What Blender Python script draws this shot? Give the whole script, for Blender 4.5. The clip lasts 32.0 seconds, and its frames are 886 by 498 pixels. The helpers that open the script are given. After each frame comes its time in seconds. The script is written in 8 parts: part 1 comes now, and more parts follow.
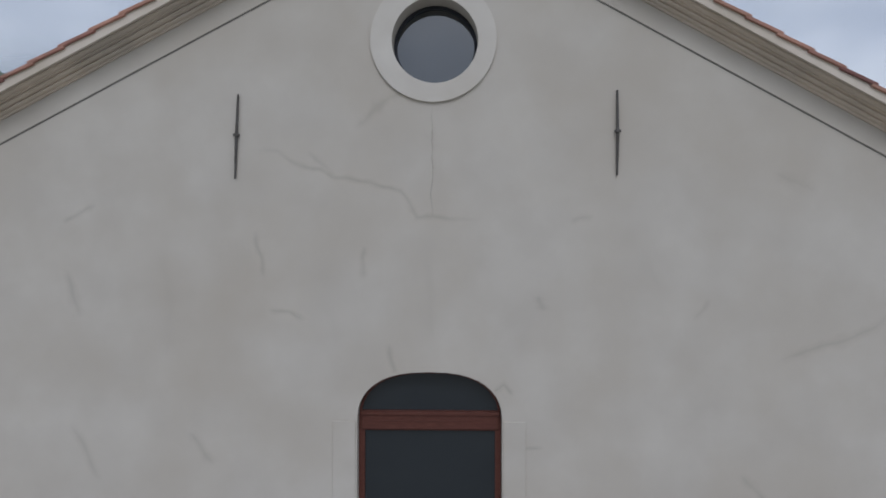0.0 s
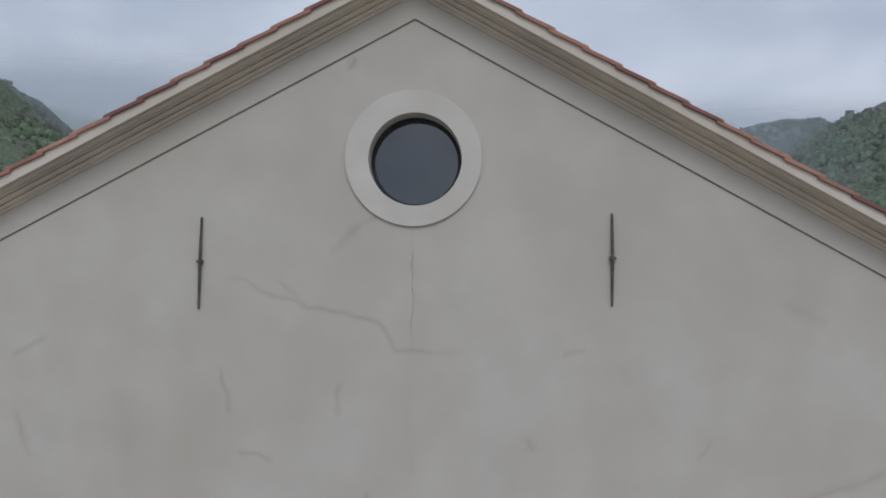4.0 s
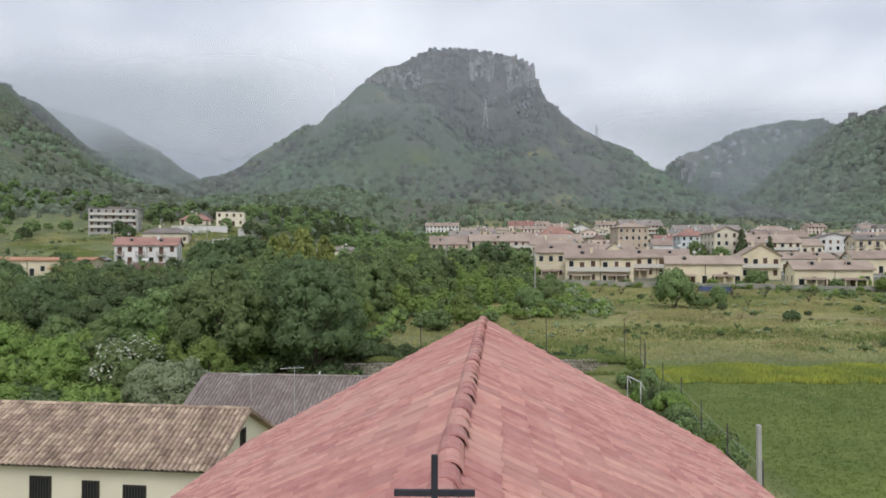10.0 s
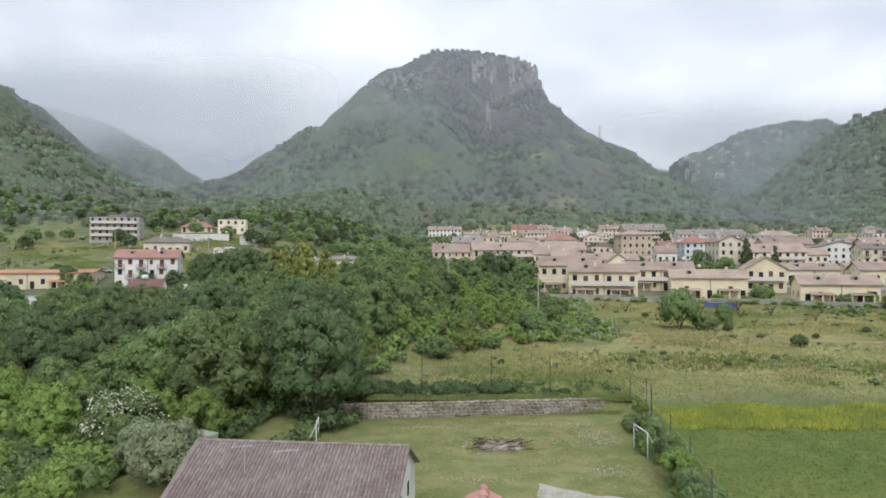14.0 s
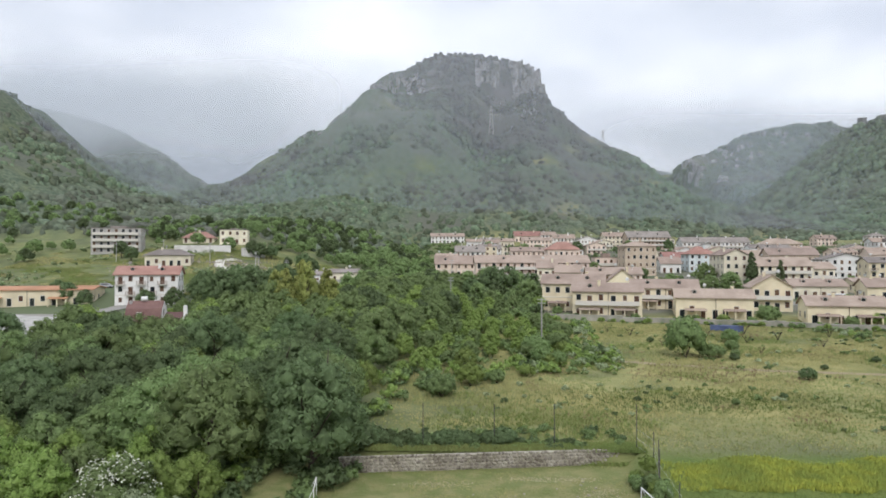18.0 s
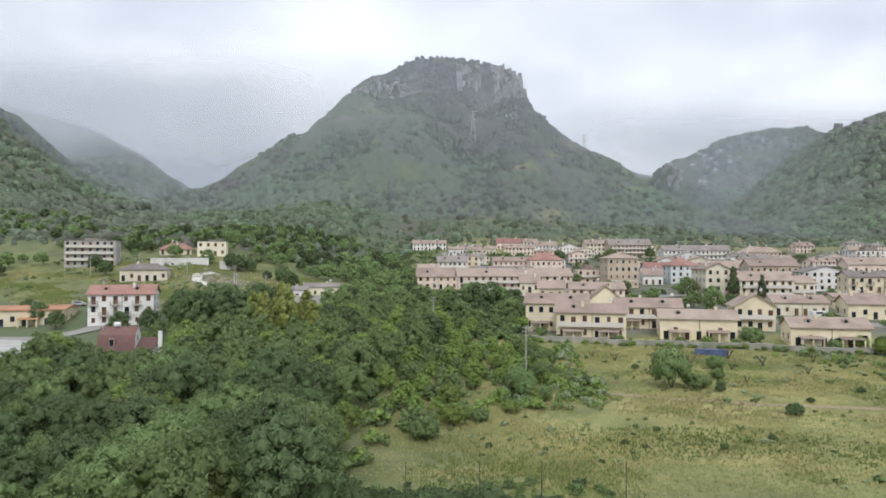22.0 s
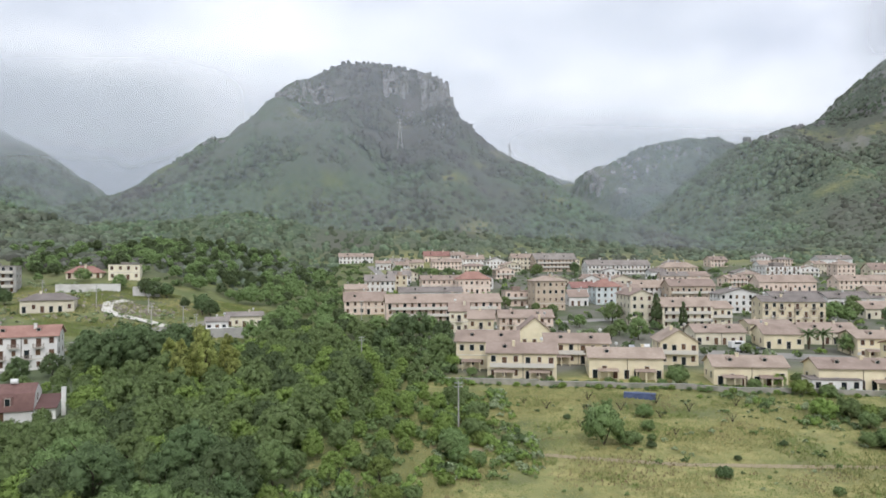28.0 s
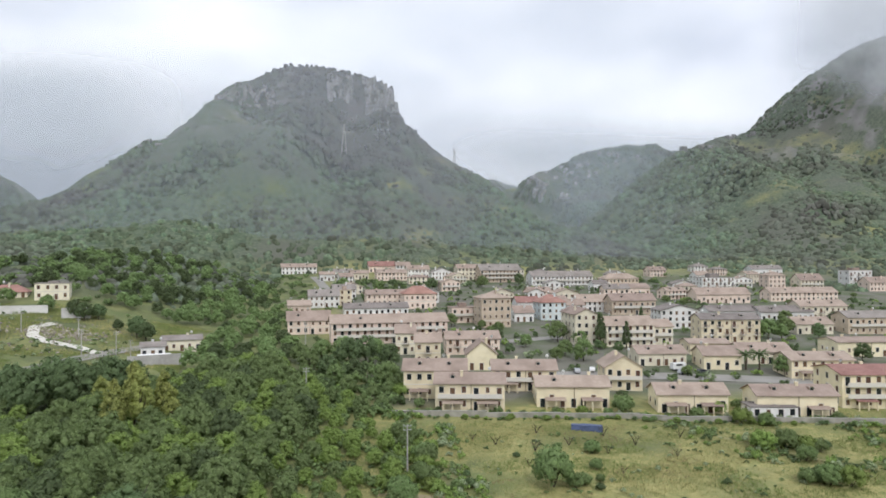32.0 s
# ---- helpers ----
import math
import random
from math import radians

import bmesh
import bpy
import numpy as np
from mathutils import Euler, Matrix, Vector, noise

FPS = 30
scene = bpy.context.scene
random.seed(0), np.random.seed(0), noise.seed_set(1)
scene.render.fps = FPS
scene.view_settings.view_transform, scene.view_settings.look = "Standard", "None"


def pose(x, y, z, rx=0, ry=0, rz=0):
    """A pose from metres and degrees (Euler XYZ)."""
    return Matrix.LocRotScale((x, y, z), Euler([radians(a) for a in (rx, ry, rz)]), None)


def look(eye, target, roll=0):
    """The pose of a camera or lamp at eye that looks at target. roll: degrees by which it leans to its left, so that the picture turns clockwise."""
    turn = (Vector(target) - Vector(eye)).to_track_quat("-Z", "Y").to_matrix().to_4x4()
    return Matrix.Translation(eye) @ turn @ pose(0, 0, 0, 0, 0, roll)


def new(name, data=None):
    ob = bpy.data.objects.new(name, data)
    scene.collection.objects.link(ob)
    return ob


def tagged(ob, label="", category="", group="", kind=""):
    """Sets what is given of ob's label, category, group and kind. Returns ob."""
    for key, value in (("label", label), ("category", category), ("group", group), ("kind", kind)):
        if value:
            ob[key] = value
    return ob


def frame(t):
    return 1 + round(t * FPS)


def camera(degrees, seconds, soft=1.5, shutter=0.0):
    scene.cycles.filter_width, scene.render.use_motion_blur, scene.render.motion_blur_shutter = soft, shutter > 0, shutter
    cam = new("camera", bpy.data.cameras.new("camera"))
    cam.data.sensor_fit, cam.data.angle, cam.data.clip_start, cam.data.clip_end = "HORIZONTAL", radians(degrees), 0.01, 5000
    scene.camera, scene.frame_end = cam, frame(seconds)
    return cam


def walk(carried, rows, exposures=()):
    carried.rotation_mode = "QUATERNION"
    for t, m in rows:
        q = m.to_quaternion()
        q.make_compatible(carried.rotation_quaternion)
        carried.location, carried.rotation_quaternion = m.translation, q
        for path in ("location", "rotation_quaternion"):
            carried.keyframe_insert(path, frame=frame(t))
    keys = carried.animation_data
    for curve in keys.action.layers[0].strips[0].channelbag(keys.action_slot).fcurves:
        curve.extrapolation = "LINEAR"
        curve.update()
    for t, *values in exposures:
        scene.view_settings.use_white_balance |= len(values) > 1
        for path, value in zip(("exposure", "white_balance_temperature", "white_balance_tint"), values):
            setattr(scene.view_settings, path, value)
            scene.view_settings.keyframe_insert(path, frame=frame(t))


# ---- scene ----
cam = camera(66.35, 32.0, soft=1.7)
# seconds, place, then yaw, pitch and roll of the flight up the facade and over the roof
PATH = (
    (0, 0.328, -6.932, 6.416, 1.256, 0.852, 0.087),
    (1, 0.335, -6.909, 6.717, 1.304, 0.913, 0.026),
    (2, 0.349, -6.846, 7.001, 1.312, 0.996, -0.004),
    (2.5, 0.362, -6.787, 7.142, 1.236, 1.022, 0.004),
    (4.5, 0.461, -6.292, 7.925, 0.663, 1.017, 0.004),
    (5, 0.464, -6.166, 8.182, 0.593, 1.023, 0.045),
    (6, 0.424, -5.725, 8.806, 0.646, 1.033, 0.050),
    (7, 0.324, -5.162, 9.500, 0.714, 1.028, 0.044),
    (8, 0.218, -4.563, 10.311, 0.784, 1.042, 0.033),
    (9, 0.219, -3.950, 11.145, 0.836, 0.986, 0.006),
    (10, 0.213, -3.510, 11.969, 0.900, 0.984, 0.005),
    (11, 0.239, -3.081, 12.865, 0.976, 0.963, 0.007),
    (12, 0.285, -2.658, 13.770, 1.023, 0.949, 0.030),
    (13, 0.317, -2.371, 14.765, 1.111, 0.931, -0.002),
    (14, 0.325, -2.062, 15.815, 1.136, 0.903, -0.030),
    (14.5, 0.347, -1.902, 16.306, 1.178, 0.926, 0.031),
    (16.5, 0.505, -1.099, 18.584, 1.302, 0.945, -0.023),
    (17, 0.528, -0.896, 19.207, 1.345, 0.931, 0.003),
    (18, 0.411, -0.451, 20.523, 1.381, 0.957, 0.027),
    (19, 0.384, 0.128, 21.854, 1.434, 0.960, -0.002),
    (20, 0.351, 0.754, 23.107, 1.382, 0.983, -0.009),
    (21, 0.307, 1.388, 24.431, 0.634, 0.968, -0.007),
    (22, 0.168, 2.110, 25.662, -0.181, 0.994, -0.023),
    (23, 0.135, 2.789, 27.108, -0.980, 1.017, -0.056),
    (24, -0.067, 3.426, 28.691, -1.953, 1.014, -0.046),
    (25, -0.173, 4.167, 30.378, -3.064, 1.012, -0.076),
    (25.5, -0.242, 4.530, 31.294, -3.602, 1.004, -0.072),
    (27.5, -0.531, 5.837, 34.728, -5.863, 1.014, -0.116),
    (28, -0.580, 6.182, 35.540, -6.420, 1.018, -0.117),
    (29, -0.707, 6.719, 37.397, -7.583, 1.001, -0.121),
    (30, -1.013, 7.326, 39.081, -8.778, 1.028, -0.118),
    (31, -1.218, 7.945, 40.872, -9.991, 1.046, -0.107),
    (32, -1.166, 8.612, 42.732, -11.159, 1.063, -0.142),
)


def eye_pose(x, y, z, yaw, pitch, roll):
    return Matrix.Translation((x, y, z)) @ pose(0, 0, 0, 0, 0, yaw) @ pose(0, 0, 0, 90 + pitch) @ pose(0, 0, 0, 0, 0, roll)


walk(cam, [(row[0], eye_pose(*row[1:])) for row in PATH],
     exposures=[(0, -0.24, 5950, 10), (2.5, -0.24, 5950, 10), (4.5, -0.22, 6050, 10), (6, -0.20, 6200, 10), (7, -0.17, 6350, 10), (8, -0.04, 6450, 10), (10, 0.29, 6500, 10), (13, 0.52, 6500, 10), (32, 0.51, 6500, 10)])

# ---- sky and sun: a low overcast ----
world = bpy.data.worlds.new("overcast")
scene.world = world
world.use_nodes = True
wn, wl = world.node_tree.nodes, world.node_tree.links
wn.clear()
w_out = wn.new("ShaderNodeOutputWorld")
w_bg = wn.new("ShaderNodeBackground")
w_bg.inputs["Strength"].default_value = 0.1
w_sky = wn.new("ShaderNodeTexSky")
w_sky.sky_type = "NISHITA"
w_sky.sun_disc = False
w_sky.sun_elevation = radians(43)
w_sky.sun_rotation = radians(174)
w_co = wn.new("ShaderNodeTexCoord")
w_map = wn.new("ShaderNodeMapping")
w_map.inputs["Scale"].default_value = (1.0, 1.0, 2.2)
w_noise = wn.new("ShaderNodeTexNoise")
w_noise.inputs["Scale"].default_value = 2.0
w_noise.inputs["Detail"].default_value = 5
w_noise.inputs["Roughness"].default_value = 0.5
w_ramp = wn.new("ShaderNodeValToRGB")
w_ramp.color_ramp.elements[0].position, w_ramp.color_ramp.elements[0].color = 0.37, (5.1, 5.5, 6.4, 1)
w_ramp.color_ramp.elements[1].position, w_ramp.color_ramp.elements[1].color = 0.66, (9.5, 9.75, 10.3, 1)
w_mix = wn.new("ShaderNodeMix")
w_mix.data_type = "RGBA"
w_mix.inputs["Factor"].default_value = 0.93
wl.new(w_co.outputs["Generated"], w_map.inputs["Vector"])
wl.new(w_map.outputs["Vector"], w_noise.inputs["Vector"])
wl.new(w_noise.outputs["Fac"], w_ramp.inputs["Fac"])
wl.new(w_sky.outputs["Color"], w_mix.inputs["A"])
wl.new(w_ramp.outputs["Color"], w_mix.inputs["B"])
w_sep = wn.new("ShaderNodeSeparateXYZ")
wl.new(w_co.outputs["Generated"], w_sep.inputs["Vector"])
w_grad = wn.new("ShaderNodeMapRange")
for w_key, w_val in (("From Min", -0.05), ("From Max", 0.30), ("To Min", 0.50), ("To Max", 1.03)):
    w_grad.inputs[w_key].default_value = w_val
w_lean = wn.new("ShaderNodeMath")
w_lean.operation = "MULTIPLY_ADD"
w_lean.inputs[1].default_value = 0.06
wl.new(w_sep.outputs["X"], w_lean.inputs[0])
wl.new(w_sep.outputs["Z"], w_lean.inputs[2])
wl.new(w_lean.outputs[0], w_grad.inputs["Value"])
w_low = wn.new("ShaderNodeVectorMath")
w_low.operation = "SCALE"
wl.new(w_mix.outputs["Result"], w_low.inputs[0])
wl.new(w_grad.outputs["Result"], w_low.inputs["Scale"])
wl.new(w_low.outputs["Vector"], w_bg.inputs["Color"])
wl.new(w_bg.outputs["Background"], w_out.inputs["Surface"])

sun = new("sun", bpy.data.lights.new("sun", "SUN"))
sun.data.energy, sun.data.angle, sun.data.color = 1.0, radians(30), (1.0, 0.97, 0.93)
sun.matrix_world = look((0, 0, 200), (-15, 145, 60))


# ---- materials ----


def material(name, a, b, scale=4.0, rough=0.8, bump=0.3, grain=40.0, c=None, big=0.3, metal=0.0, per_object=0.0, island=0.0, spec=0.3, stretch=(1, 1, 1), distance=0.01):
    """Two tones mixed by fine noise, a third tone in large stains, and a fine relief; sizes in 1/m."""
    m = bpy.data.materials.new(name)
    m.use_nodes = True
    n, l = m.node_tree.nodes, m.node_tree.links
    bs = n["Principled BSDF"]
    bs.inputs["Roughness"].default_value = rough
    bs.inputs["Metallic"].default_value = metal
    bs.inputs["Specular IOR Level"].default_value = spec
    geo = n.new("ShaderNodeNewGeometry")
    mp = n.new("ShaderNodeMapping")
    mp.inputs["Scale"].default_value = stretch
    l.new(geo.outputs["Position"], mp.inputs["Vector"])

    def noise_at(s, detail=4):
        t = n.new("ShaderNodeTexNoise")
        t.inputs["Scale"].default_value, t.inputs["Detail"].default_value = s, detail
        l.new(mp.outputs["Vector"], t.inputs["Vector"])
        return t.outputs["Fac"]

    def blend(fac, p, q):
        x = n.new("ShaderNodeMix")
        x.data_type = "RGBA"
        for key, v in (("Factor", fac), ("A", p), ("B", q)):
            if isinstance(v, (tuple, float, int)):
                x.inputs[key].default_value = (*v, 1) if isinstance(v, tuple) else v
            else:
                l.new(v, x.inputs[key])
        return x.outputs["Result"]

    def steep(sock, low, high):
        r = n.new("ShaderNodeMapRange")
        r.inputs["From Min"].default_value, r.inputs["From Max"].default_value = low, high
        l.new(sock, r.inputs["Value"])
        return r.outputs["Result"]

    col = blend(steep(noise_at(scale), 0.32, 0.68), a, b)
    if c:
        col = blend(steep(noise_at(big, 5), 0.42, 0.7), col, c)
    shift = None
    if per_object:
        info = n.new("ShaderNodeObjectInfo")
        shift, amount = info.outputs["Random"], per_object
    if island:
        shift, amount = geo.outputs["Random Per Island"], island
    if shift:
        hsv = n.new("ShaderNodeHueSaturation")
        r = n.new("ShaderNodeMapRange")
        r.inputs["To Min"].default_value, r.inputs["To Max"].default_value = 1 - amount, 1 + amount
        l.new(shift, r.inputs["Value"])
        l.new(r.outputs["Result"], hsv.inputs["Value"])
        r2 = n.new("ShaderNodeMath")
        r2.operation = "MULTIPLY_ADD"
        r2.inputs[1].default_value, r2.inputs[2].default_value = 0.03 * amount / 0.3, 0.5 - 0.015 * amount / 0.3
        l.new(shift, r2.inputs[0])
        l.new(r2.outputs[0], hsv.inputs["Hue"])
        l.new(col, hsv.inputs["Color"])
        col = hsv.outputs["Color"]
    l.new(col, bs.inputs["Base Color"])
    if bump:
        bp = n.new("ShaderNodeBump")
        bp.inputs["Strength"].default_value, bp.inputs["Distance"].default_value = bump, distance
        l.new(noise_at(grain, 3), bp.inputs["Height"])
        l.new(bp.outputs["Normal"], bs.inputs["Normal"])
    return m


def glass_material(name, tint=(0.02, 0.025, 0.03), rough=0.06):
    m = bpy.data.materials.new(name)
    m.use_nodes = True
    bs = m.node_tree.nodes["Principled BSDF"]
    bs.inputs["Base Color"].default_value = (*tint, 1)
    bs.inputs["Roughness"].default_value = rough
    bs.inputs["Specular IOR Level"].default_value = 0.6
    return m


PLASTER = material("facade_plaster", (0.515, 0.475, 0.428), (0.575, 0.535, 0.485), 1.6, 0.9, 0.25, 60, (0.49, 0.442, 0.385), 0.7, distance=0.004)
PLASTER_RING = material("surround_plaster", (0.60, 0.56, 0.515), (0.64, 0.60, 0.55), 3, 0.9, 0.2, 60, (0.55, 0.505, 0.45), 1.1, distance=0.004)
CORNICE = material("cornice_plaster", (0.60, 0.51, 0.42), (0.67, 0.575, 0.48), 4, 0.9, 0.3, 50, (0.50, 0.44, 0.38), 1.2, distance=0.006)
FASCIA = material("fascia_plaster", (0.66, 0.58, 0.505), (0.72, 0.645, 0.575), 3, 0.9, 0.3, 50, (0.55, 0.48, 0.40), 1.5, distance=0.006)
GROOVE_SHADE = material("groove_grey", (0.16, 0.15, 0.14), (0.22, 0.21, 0.19), 8, 0.9)
TILE = material("terracotta_tile", (0.43, 0.19, 0.17), (0.53, 0.275, 0.243), 7, 0.85, 0.5, 45, (0.50, 0.29, 0.245), 0.8, per_object=0.17, distance=0.006)
TILES = material("terracotta_tiles_joined", (0.43, 0.19, 0.17), (0.53, 0.275, 0.243), 7, 0.85, 0.5, 45, (0.50, 0.29, 0.245), 0.8, island=0.17, distance=0.006)
OLDTILE = material("weathered_tile", (0.51, 0.40, 0.31), (0.37, 0.265, 0.20), 9, 0.9, 0.6, 30, (0.25, 0.19, 0.14), 1.2, island=0.28, distance=0.01)
DARKTILE = material("grey_brown_tile", (0.21, 0.165, 0.155), (0.27, 0.22, 0.205), 5, 0.85, 0.4, 30, (0.30, 0.26, 0.24), 0.4, island=0.2, distance=0.01)
MORTAR = material("rough_mortar", (0.40, 0.36, 0.28), (0.20, 0.17, 0.13), 30, 0.95, 1.0, 60, (0.5, 0.46, 0.38), 6, distance=0.02)
BEDDING = material("roof_bedding", (0.20, 0.09, 0.075), (0.15, 0.07, 0.06), 8, 0.9)
IRON = material("dark_iron", (0.035, 0.037, 0.045), (0.05, 0.05, 0.06), 20, 0.6, 0.3, 80, metal=0.3)
RUST = material("weathered_iron", (0.10, 0.095, 0.09), (0.15, 0.14, 0.135), 25, 0.75, 0.5, 80, (0.08, 0.07, 0.06), 5, metal=0.3)
WOOD = material("brown_window_wood", (0.085, 0.028, 0.020), (0.12, 0.042, 0.03), 10, 0.5, 0.3, 60, stretch=(1, 1, 6))
PANE = glass_material("window_glass")
OCULUS = glass_material("oculus_glass", (0.012, 0.02, 0.028), 0.03)
OCULUS.node_tree.nodes["Principled BSDF"].inputs["IOR"].default_value = 2.1
YELLOW = material("cream_wall", (0.78, 0.725, 0.565), (0.82, 0.77, 0.62), 1, 0.9, 0.2, 30, (0.70, 0.645, 0.51), 0.4)
WHITEWALL = material("white_wall", (0.66, 0.65, 0.62), (0.72, 0.71, 0.68), 0.8, 0.9, 0.2, 20, (0.52, 0.50, 0.47), 0.3)
STONE = material("field_stone", (0.30, 0.27, 0.22), (0.17, 0.15, 0.12), 3, 0.95, 0.6, 20, (0.36, 0.33, 0.28), 0.6, per_object=0.28, distance=0.02)
STONES = material("field_stone_joined", (0.30, 0.27, 0.22), (0.17, 0.15, 0.12), 3, 0.95, 0.6, 20, (0.36, 0.33, 0.28), 0.6, island=0.28, distance=0.02)
CONCRETE = material("bare_concrete", (0.42, 0.41, 0.39), (0.34, 0.33, 0.31), 1.5, 0.9, 0.3, 20, (0.50, 0.49, 0.46), 0.3)
ASPHALT = material("grey_asphalt", (0.25, 0.24, 0.215), (0.30, 0.285, 0.26), 0.5, 0.9, 0.3, 10, (0.31, 0.30, 0.28), 0.1)
GRAVEL = material("pale_gravel", (0.47, 0.45, 0.41), (0.36, 0.34, 0.29), 3.5, 0.95, 0.6, 14, (0.30, 0.30, 0.22), 0.8)
BARK = material("bark", (0.10, 0.08, 0.06), (0.06, 0.048, 0.036), 6, 0.95, 0.6, 14)
METAL = material("galvanised_steel", (0.55, 0.56, 0.57), (0.45, 0.46, 0.47), 8, 0.5, 0.2, 30, metal=0.6)
WHITE = material("white_plastic", (0.78, 0.78, 0.76), (0.70, 0.70, 0.69), 3, 0.5)
SHUTTER = material("brown_shutter", (0.10, 0.055, 0.035), (0.14, 0.08, 0.05), 6, 0.7, 0.3, 30, stretch=(1, 1, 8), per_object=0.3)
DARKSHUTTER = material("dark_grille", (0.045, 0.038, 0.032), (0.065, 0.055, 0.045), 8, 0.7)
BLUE = material("blue_tarp", (0.07, 0.095, 0.19), (0.10, 0.13, 0.23), 2, 0.6)


def leaf_material(name, a, b, per_object=0.22):
    m = material(name, a, b, 0.5, 0.7, 0.0, island=0.0, per_object=per_object, spec=0.25)
    n, l = m.node_tree.nodes, m.node_tree.links
    bs = n["Principled BSDF"]
    col = bs.inputs["Base Color"].links[0].from_socket
    geo = next(x for x in n if x.bl_idname == "ShaderNodeNewGeometry")
    hsv = n.new("ShaderNodeHueSaturation")
    r = n.new("ShaderNodeMapRange")
    r.inputs["To Min"].default_value, r.inputs["To Max"].default_value = 0.72, 1.28
    l.new(geo.outputs["Random Per Island"], r.inputs["Value"])
    l.new(r.outputs["Result"], hsv.inputs["Value"])
    l.new(col, hsv.inputs["Color"])
    l.new(hsv.outputs["Color"], bs.inputs["Base Color"])
    tr = n.new("ShaderNodeBsdfTranslucent")
    l.new(hsv.outputs["Color"], tr.inputs["Color"])
    mix = n.new("ShaderNodeMixShader")
    mix.inputs["Fac"].default_value = 0.48
    l.new(bs.outputs["BSDF"], mix.inputs[1])
    l.new(tr.outputs["BSDF"], mix.inputs[2])
    l.new(mix.outputs["Shader"], n["Material Output"].inputs["Surface"])
    return m


LEAF = leaf_material("leaf_green", (0.22, 0.305, 0.122), (0.275, 0.365, 0.158), 0.17)
LEAF_DARK = leaf_material("leaf_dark", (0.15, 0.21, 0.095), (0.19, 0.26, 0.125), 0.2)
LEAF_LIGHT = leaf_material("leaf_light", (0.27, 0.37, 0.105), (0.32, 0.42, 0.135), 0.2)
LEAF_OLIVE = leaf_material("leaf_olive", (0.34, 0.395, 0.24), (0.40, 0.455, 0.285))
LEAF_GOLD = leaf_material("leaf_gold", (0.42, 0.45, 0.15), (0.36, 0.40, 0.14))
BLOSSOM = material("white_blossom", (0.7, 0.7, 0.6), (0.6, 0.62, 0.5), 5, 0.8, 0)
HILL_LEAF = material("hill_forest", (0.070, 0.104, 0.066), (0.155, 0.192, 0.118), 0.45, 0.9, 0.0, c=(0.115, 0.115, 0.10), big=0.008, island=0.42, spec=0.1)


def heath_above(m, low, high, tone):
    """Dry purple-grey scrub takes over from green woods on the upper slopes, along a ragged line."""
    n, l = m.node_tree.nodes, m.node_tree.links
    bs = n["Principled BSDF"]
    geo = next(x for x in n if x.bl_idname == "ShaderNodeNewGeometry")
    sep = n.new("ShaderNodeSeparateXYZ")
    l.new(geo.outputs["Position"], sep.inputs["Vector"])
    t = n.new("ShaderNodeTexNoise")
    t.inputs["Scale"].default_value, t.inputs["Detail"].default_value = 0.012, 6
    l.new(geo.outputs["Position"], t.inputs["Vector"])
    add = n.new("ShaderNodeMath")
    add.operation = "MULTIPLY_ADD"
    add.inputs[1].default_value = 320
    l.new(t.outputs["Fac"], add.inputs[0])
    l.new(sep.outputs["Z"], add.inputs[2])
    r = n.new("ShaderNodeMapRange")
    r.inputs["From Min"].default_value, r.inputs["From Max"].default_value = low + 160, high + 160
    r.inputs["To Max"].default_value = 0.68
    l.new(add.outputs[0], r.inputs["Value"])
    mx = n.new("ShaderNodeMix")
    mx.data_type = "RGBA"
    both = None
    for lo, hi, least in ((330, 210, 0.3), (-120, 0, 0.25)):
        side = n.new("ShaderNodeMapRange")
        side.inputs["From Min"].default_value, side.inputs["From Max"].default_value = lo, hi
        side.inputs["To Min"].default_value = least
        l.new(sep.outputs["X"], side.inputs["Value"])
        prod = n.new("ShaderNodeMath")
        prod.operation = "MULTIPLY"
        l.new(both.outputs[0] if both else r.outputs["Result"], prod.inputs[0])
        l.new(side.outputs["Result"], prod.inputs[1])
        both = prod
    l.new(both.outputs[0], mx.inputs["Factor"])
    l.new(bs.inputs["Base Color"].links[0].from_socket, mx.inputs["A"])
    mx.inputs["B"].default_value = (*tone, 1)
    l.new(mx.outputs["Result"], bs.inputs["Base Color"])


heath_above(HILL_LEAF, 85, 190, (0.122, 0.110, 0.116))
GRASS = material("grass_blades", (0.325, 0.31, 0.127), (0.40, 0.37, 0.162), 0.4, 0.9, 0.0, c=(0.23, 0.245, 0.095), big=0.07, island=0.15, spec=0.15)
GRASS_GREEN = material("green_grass_blades", (0.15, 0.205, 0.06), (0.20, 0.24, 0.075), 0.4, 0.9, 0.0, c=(0.19, 0.21, 0.075), big=0.09, island=0.22, spec=0.15)
FIELD_GRASS = material("field_grass_blades", (0.105, 0.15, 0.034), (0.14, 0.178, 0.044), 0.4, 0.9, 0.0, c=(0.12, 0.15, 0.055), big=0.12, island=0.12, spec=0.15)
STRAW = material("pale_straw", (0.50, 0.46, 0.30), (0.42, 0.38, 0.24), 0.6, 0.9, 0.0, island=0.2, spec=0.15)
BROWN_STALK = material("withered_stalks", (0.20, 0.155, 0.085), (0.26, 0.205, 0.11), 0.6, 0.9, 0.0, island=0.3, spec=0.15)
FLOWER = material("yellow_flowers", (0.36, 0.38, 0.06), (0.25, 0.31, 0.06), 0.8, 0.9, 0.0, c=(0.17, 0.23, 0.06), big=0.16, island=0.14, spec=0.15)

# ---- building helpers ----


